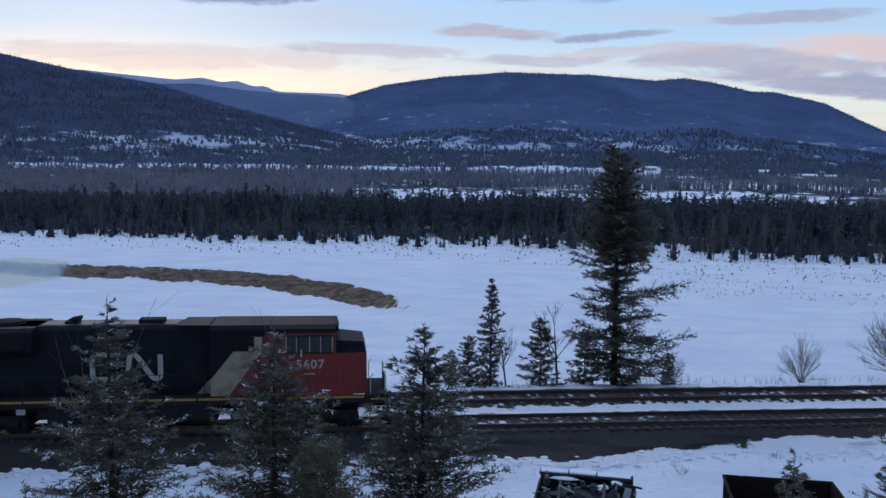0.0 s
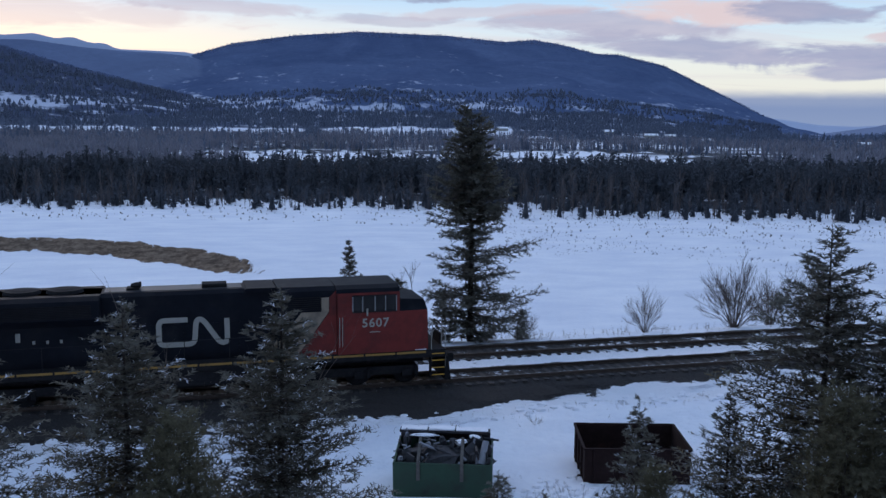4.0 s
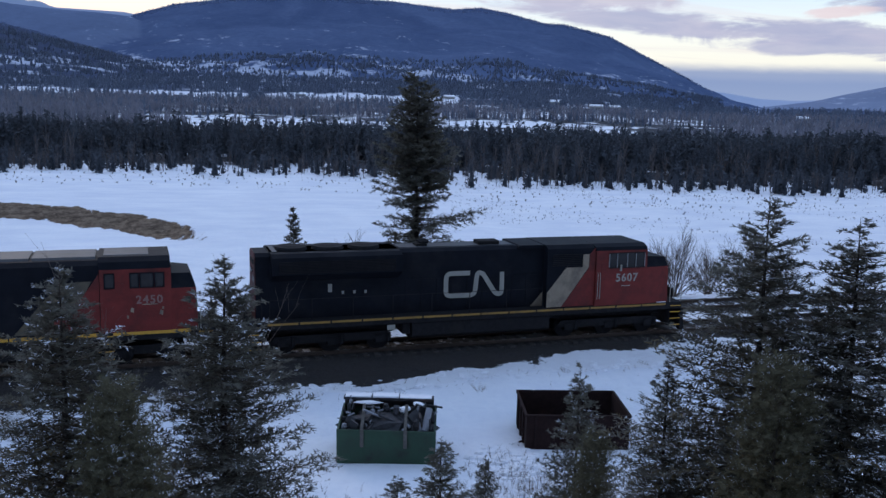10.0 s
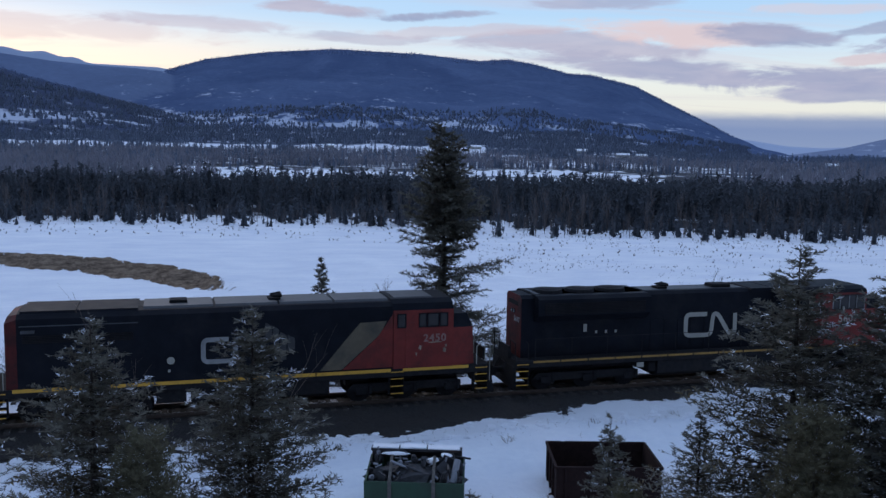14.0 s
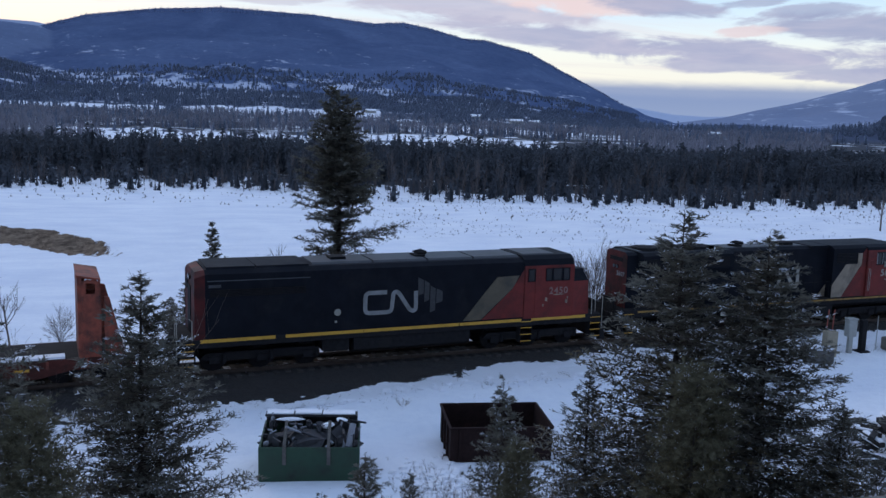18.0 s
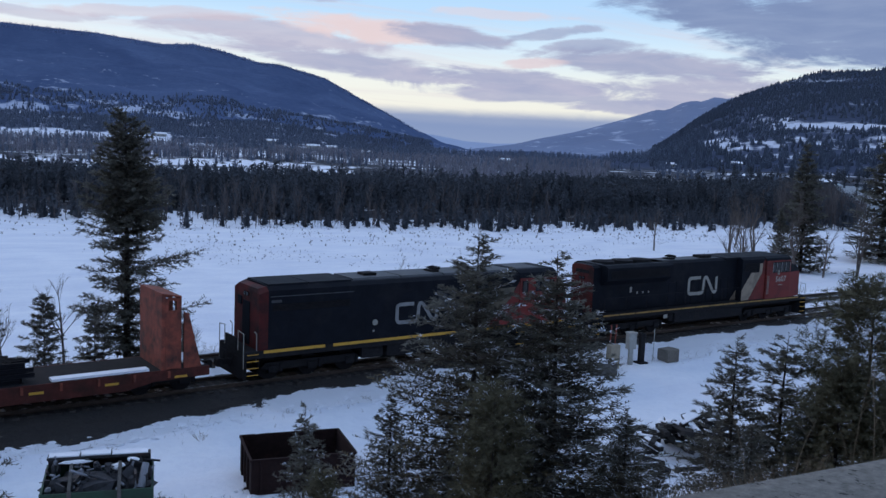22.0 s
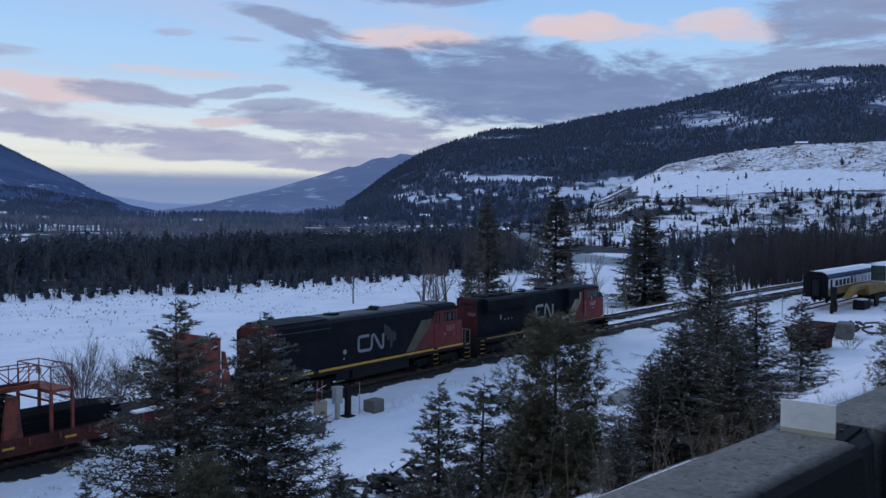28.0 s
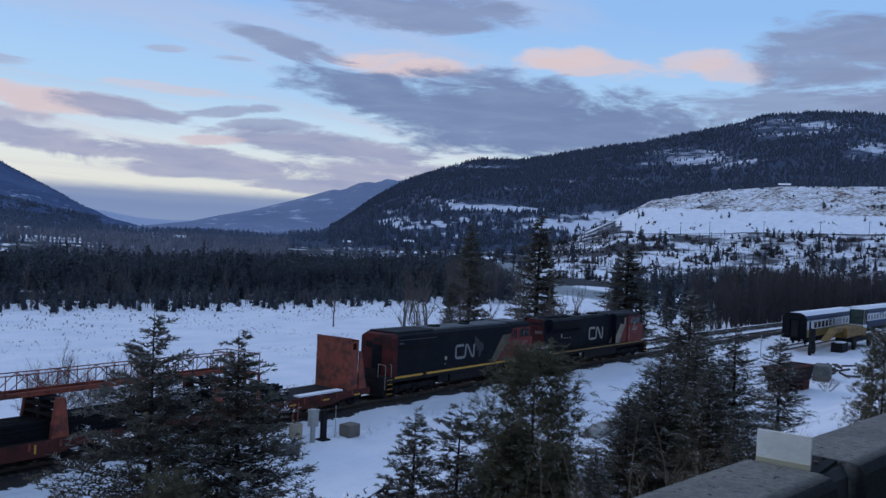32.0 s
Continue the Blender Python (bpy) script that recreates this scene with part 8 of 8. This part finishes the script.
woods("leafless_woods", "grey leafless woods behind the parked coaches", x, y, np.random.RandomState(100).uniform(5, 12, len(x)) * (1 + 0.4 * wave(x, y, 28, 200)), [RIVER_TWIG], 101, RIVER_LEAFLESS)
x, y = scatter(130, 60, 82, 170, 330, 102, lambda x, y, r, az, g: (y > 60))
woods("dark_conifers", "dark conifers among leafless woods by the river", x, y, np.random.RandomState(103).uniform(7, 13, len(x)), [FAR_NEEDLES], 104, FOREST)
x, y = scatter(1500, 44, 62, 360, 560, 105, lambda x, y, r, az, g: (wave(x, y, 60, 106) > 0.2) & (off_line(x, y, CHANNEL)[0] > 24))
woods("leafless_woods", "grey leafless scrub on the far river bank", x, y, np.random.RandomState(107).uniform(2, 5.5, len(x)), [FAR_TWIG], 108, FAR_LEAFLESS)

x, y = scatter(1500, 56, 82, 375, 640, 205, lambda x, y, r, az, g: (wave(x, y, 45, 206) > -0.05) & ~((r > 545) & (az > 61)))
woods("leafless_woods", "grey leafless scrub on the slope below the terrace", x, y, np.random.RandomState(207).uniform(2, 6, len(x)), [FAR_TWIG], 208, FAR_LEAFLESS)

x, y = scatter(900, 50, 56.5, 205, 330, 215, lambda x, y, r, az, g: (off_line(x, y, CHANNEL)[0] > 20) & (g.rand(len(r)) < (55.5 - az) / 5) & (r > wood_edge(az)))
woods("leafless_woods", "tall grey leafless trees where the woods meet the river", x, y, np.random.RandomState(216).uniform(5, 10, len(x)), [FAR_TWIG], 217, RIVER_LEAFLESS)
x, y = scatter(260, 52.5, 57, 215, 330, 218, lambda x, y, r, az, g: (off_line(x, y, CHANNEL)[0] > 20) & (g.rand(len(r)) < (55.0 - az) / 4))
woods("dark_conifers", "dark pines thinning out towards the river", x, y, np.random.RandomState(219).uniform(4, 8.5, len(x)), [FAR_NEEDLES], 220, FOREST)

# tufts on the river flat
TUFTS = bare_templates(8, 22, 55, 0.02)
TUFTS[..., 0:2] *= 3.2
x, y = scatter(6500, 8, 50, 96, 190, 110, lambda x, y, r, az, g: (r < wood_edge(az) + 2) & (r > np.interp(az, [8, 30, 50], [112, 104, 112])) & (g.rand(len(r)) < 0.5 + 0.5 * np.sign(wave(x, y, 25, 111))))
woods("willow_tufts", "low willow tufts standing out of the snowy flat", x, y, np.random.RandomState(112).uniform(0.12, 0.36, len(x)), [HAZE_TWIG], 113, TUFTS, 1.0, "shrubs")
x, y = scatter(3000, -34, 52, 100, 205, 114, lambda x, y, r, az, g: (r < wood_edge(az) + 4) & (r > wood_edge(az) - 28))
woods("willow_tufts", "low brush and driftwood before the woods", x, y, np.random.RandomState(115).uniform(0.15, 0.55, len(x)), [TWIG], 116, TUFTS, 1.2, "shrubs")

# grass: along the far track, on the bank and behind the barrier
BLADES = bare_templates(6, 12, 56, 0.005)
BLADES[..., 0:2] *= 1.6
BLADES[..., 0] += 0.4 * BLADES[..., 2] ** 2


FINE_BLADES = bare_templates(6, 14, 59, 0.0028)
FINE_BLADES[..., 0:2] *= 1.3
FINE_BLADES[..., 0] += 0.45 * FINE_BLADES[..., 2] ** 2


def strip(n, s0, s1, l0, l1, seed):
    rng = np.random.RandomState(seed)
    s, l = rng.uniform(s0, s1, n), rng.uniform(l0, l1, n)
    p = np.array([track(a, b)[:2] for a, b in zip(s, l)])
    return p[:, 0], p[:, 1]


x, y = strip(1500, -40, 140, -11.5, -8.2, 120)
woods("dry_grass", "tan dry grass along the far side of the line", x, y, np.random.RandomState(121).uniform(0.2, 0.7, len(x)), [GRASS], 122, BLADES, 1.0, "grass")
x, y = strip(420, -20, 60, 3.0, 4.6, 123)
woods("dry_grass", "tan dry grass along the foot of the ballast", x, y, np.random.RandomState(124).uniform(0.12, 0.4, len(x)), [GRASS], 125, BLADES, 1.0, "grass")
rng = np.random.RandomState(126)
x, y = rng.uniform(3, 18, 280), 1.9 + rng.rand(280) ** 1.6 * 4.0
woods("dry_grass", "long dry grass on the bank behind the concrete barrier", x, y, rng.uniform(0.15, 0.5, len(x)), [GRASS], 127, FINE_BLADES, 0.9, "grass")
az, r = np.radians(np.concatenate([rng.normal(49, 2.6, 120), rng.normal(57, 5, 30), rng.normal(66, 3, 40)])), rng.uniform(9, 16, 190)
x, y = r * np.sin(az), r * np.cos(az)
woods("dry_grass", "tall tan grass in tufts among the young conifers", x, y, rng.uniform(0.35, 0.95, len(x)), [GRASS], 129, FINE_BLADES, 0.7, "grass")
x, y = rng.uniform(2, 34, 900), rng.uniform(9, 26, 900)
woods("dry_grass", "dry weeds showing through snow on the bank", x, y, rng.uniform(0.2, 0.6, len(x)), [GRASS], 128, BLADES, 1.0, "grass")

rng = np.random.RandomState(130)
x, y = np.concatenate([rng.normal(8.3, 1.2, 520), rng.normal(1.5, 2.0, 90), rng.normal(15.5, 1.5, 120)]), np.concatenate([rng.normal(25.6, 1.4, 520), rng.normal(25.5, 1.0, 90), rng.normal(27.0, 1.2, 120)])
woods("dry_grass", "grey dry weeds in the trodden snow between the bins", x, y, rng.uniform(0.15, 0.6, len(x)), [TWIG], 131, BLADES, 1.0, "grass")
x, y = strip(260, -14, 60, 3.2, 5.4, 132)
woods("dry_grass", "small dry tufts beside the service road", x, y, np.random.RandomState(133).uniform(0.1, 0.3, len(x)), [TWIG], 134, BLADES, 1.4, "grass")
# tall dry stalks beside the barrier
rng = random.Random(77)
for az, r, top in ((55.2, 11.5, 2.3), (56.4, 9.5, 1.9), (49.5, 12.5, 1.6), (58.5, 9.0, 1.4), (52.0, 11.0, 1.3), (47.0, 12.0, 1.2), (61.5, 9.0, 1.3), (64.0, 10.0, 1.2)):
    x, y = r * math.sin(radians(az)), r * math.cos(radians(az))
    st = thing("tall_weed", "tall thin dry weed stalk on the bank", "weed", "dry weeds on the bank", pose(x, y, ground_z(x, y) - 0.03, 0, 0, rng.uniform(0, 360)))
    bow = rng.uniform(0.15, 0.4)
    part("stalk", Shape().path([(bow * q * q, 0.0, top * q * (1 - 0.1 * q)) for q in (0, 0.25, 0.5, 0.75, 1.0)], 0.0026), GRASS, st)
    for i in range(4):
        q = rng.uniform(0.4, 0.95)
        part("blade", Shape().path([(bow * q * q, 0, top * q * 0.92), (bow * q * q + rng.uniform(-0.15, 0.2), rng.uniform(-0.15, 0.15), top * q * 0.92 + 0.15)], 0.0018), GRASS, st)

# clods and trodden lumps of snow
def clods(n, x, y, size, seed):
    rng = random.Random(seed)
    sh = Shape()
    z = lie(x, y)[0]
    for i in range(n):
        k = size * rng.uniform(0.4, 1.0)
        sh.lump(x[i], y[i], z[i] + k * 0.1, k, k * rng.uniform(0.6, 1.0), k * rng.uniform(0.3, 0.55), seed + i, 6)
    return sh


rng = np.random.RandomState(140)
x, y = np.concatenate([rng.normal(8.6, 0.8, 110), rng.normal(7.6, 1.6, 90)]), np.concatenate([rng.normal(27.6, 1.0, 110), rng.normal(25.0, 1.3, 90)])
solo("snow_clods", clods(200, x, y, 0.2, 300), SNOW, "trodden lumps of snow beside the steel bin", "snow", kind="stuff")
x, y = strip(420, -16, 70, 2.9, 4.4, 141)
solo("snow_clods", clods(420, x, y, 0.26, 700), SNOW, "ploughed lumps of snow along the ballast", "snow", kind="stuff")

# ---- what moves ----
RUN = [(0, 0.90), (2, 5.05), (4, 9.49), (7, 16.56), (9, 21.49), (12, 29.34), (15, 37.55), (18, 46.17), (21, 55.0), (23, 61.01), (25.5, 68.8), (28, 76.76), (30, 83.24), (32, 89.75)]


def run(t):
    """How far the train's front has come, by a smooth curve through RUN."""
    a = np.polyfit([p[0] for p in RUN], [p[1] for p in RUN], 3)
    return float(np.polyval(a, t))


def motions():
    times = [0.5 * k for k in range(65)]
    for car, back, wheels in TRAIN:
        walk(car, [(t, on_track(run(t) - back)) for t in times])
        for ob, x, r in wheels:
            walk(ob, [(0.2 * k, pose(x, 0, r, 0, math.degrees((run(0.2 * k) - run(0)) / r), 0)) for k in range(161)])


motions()
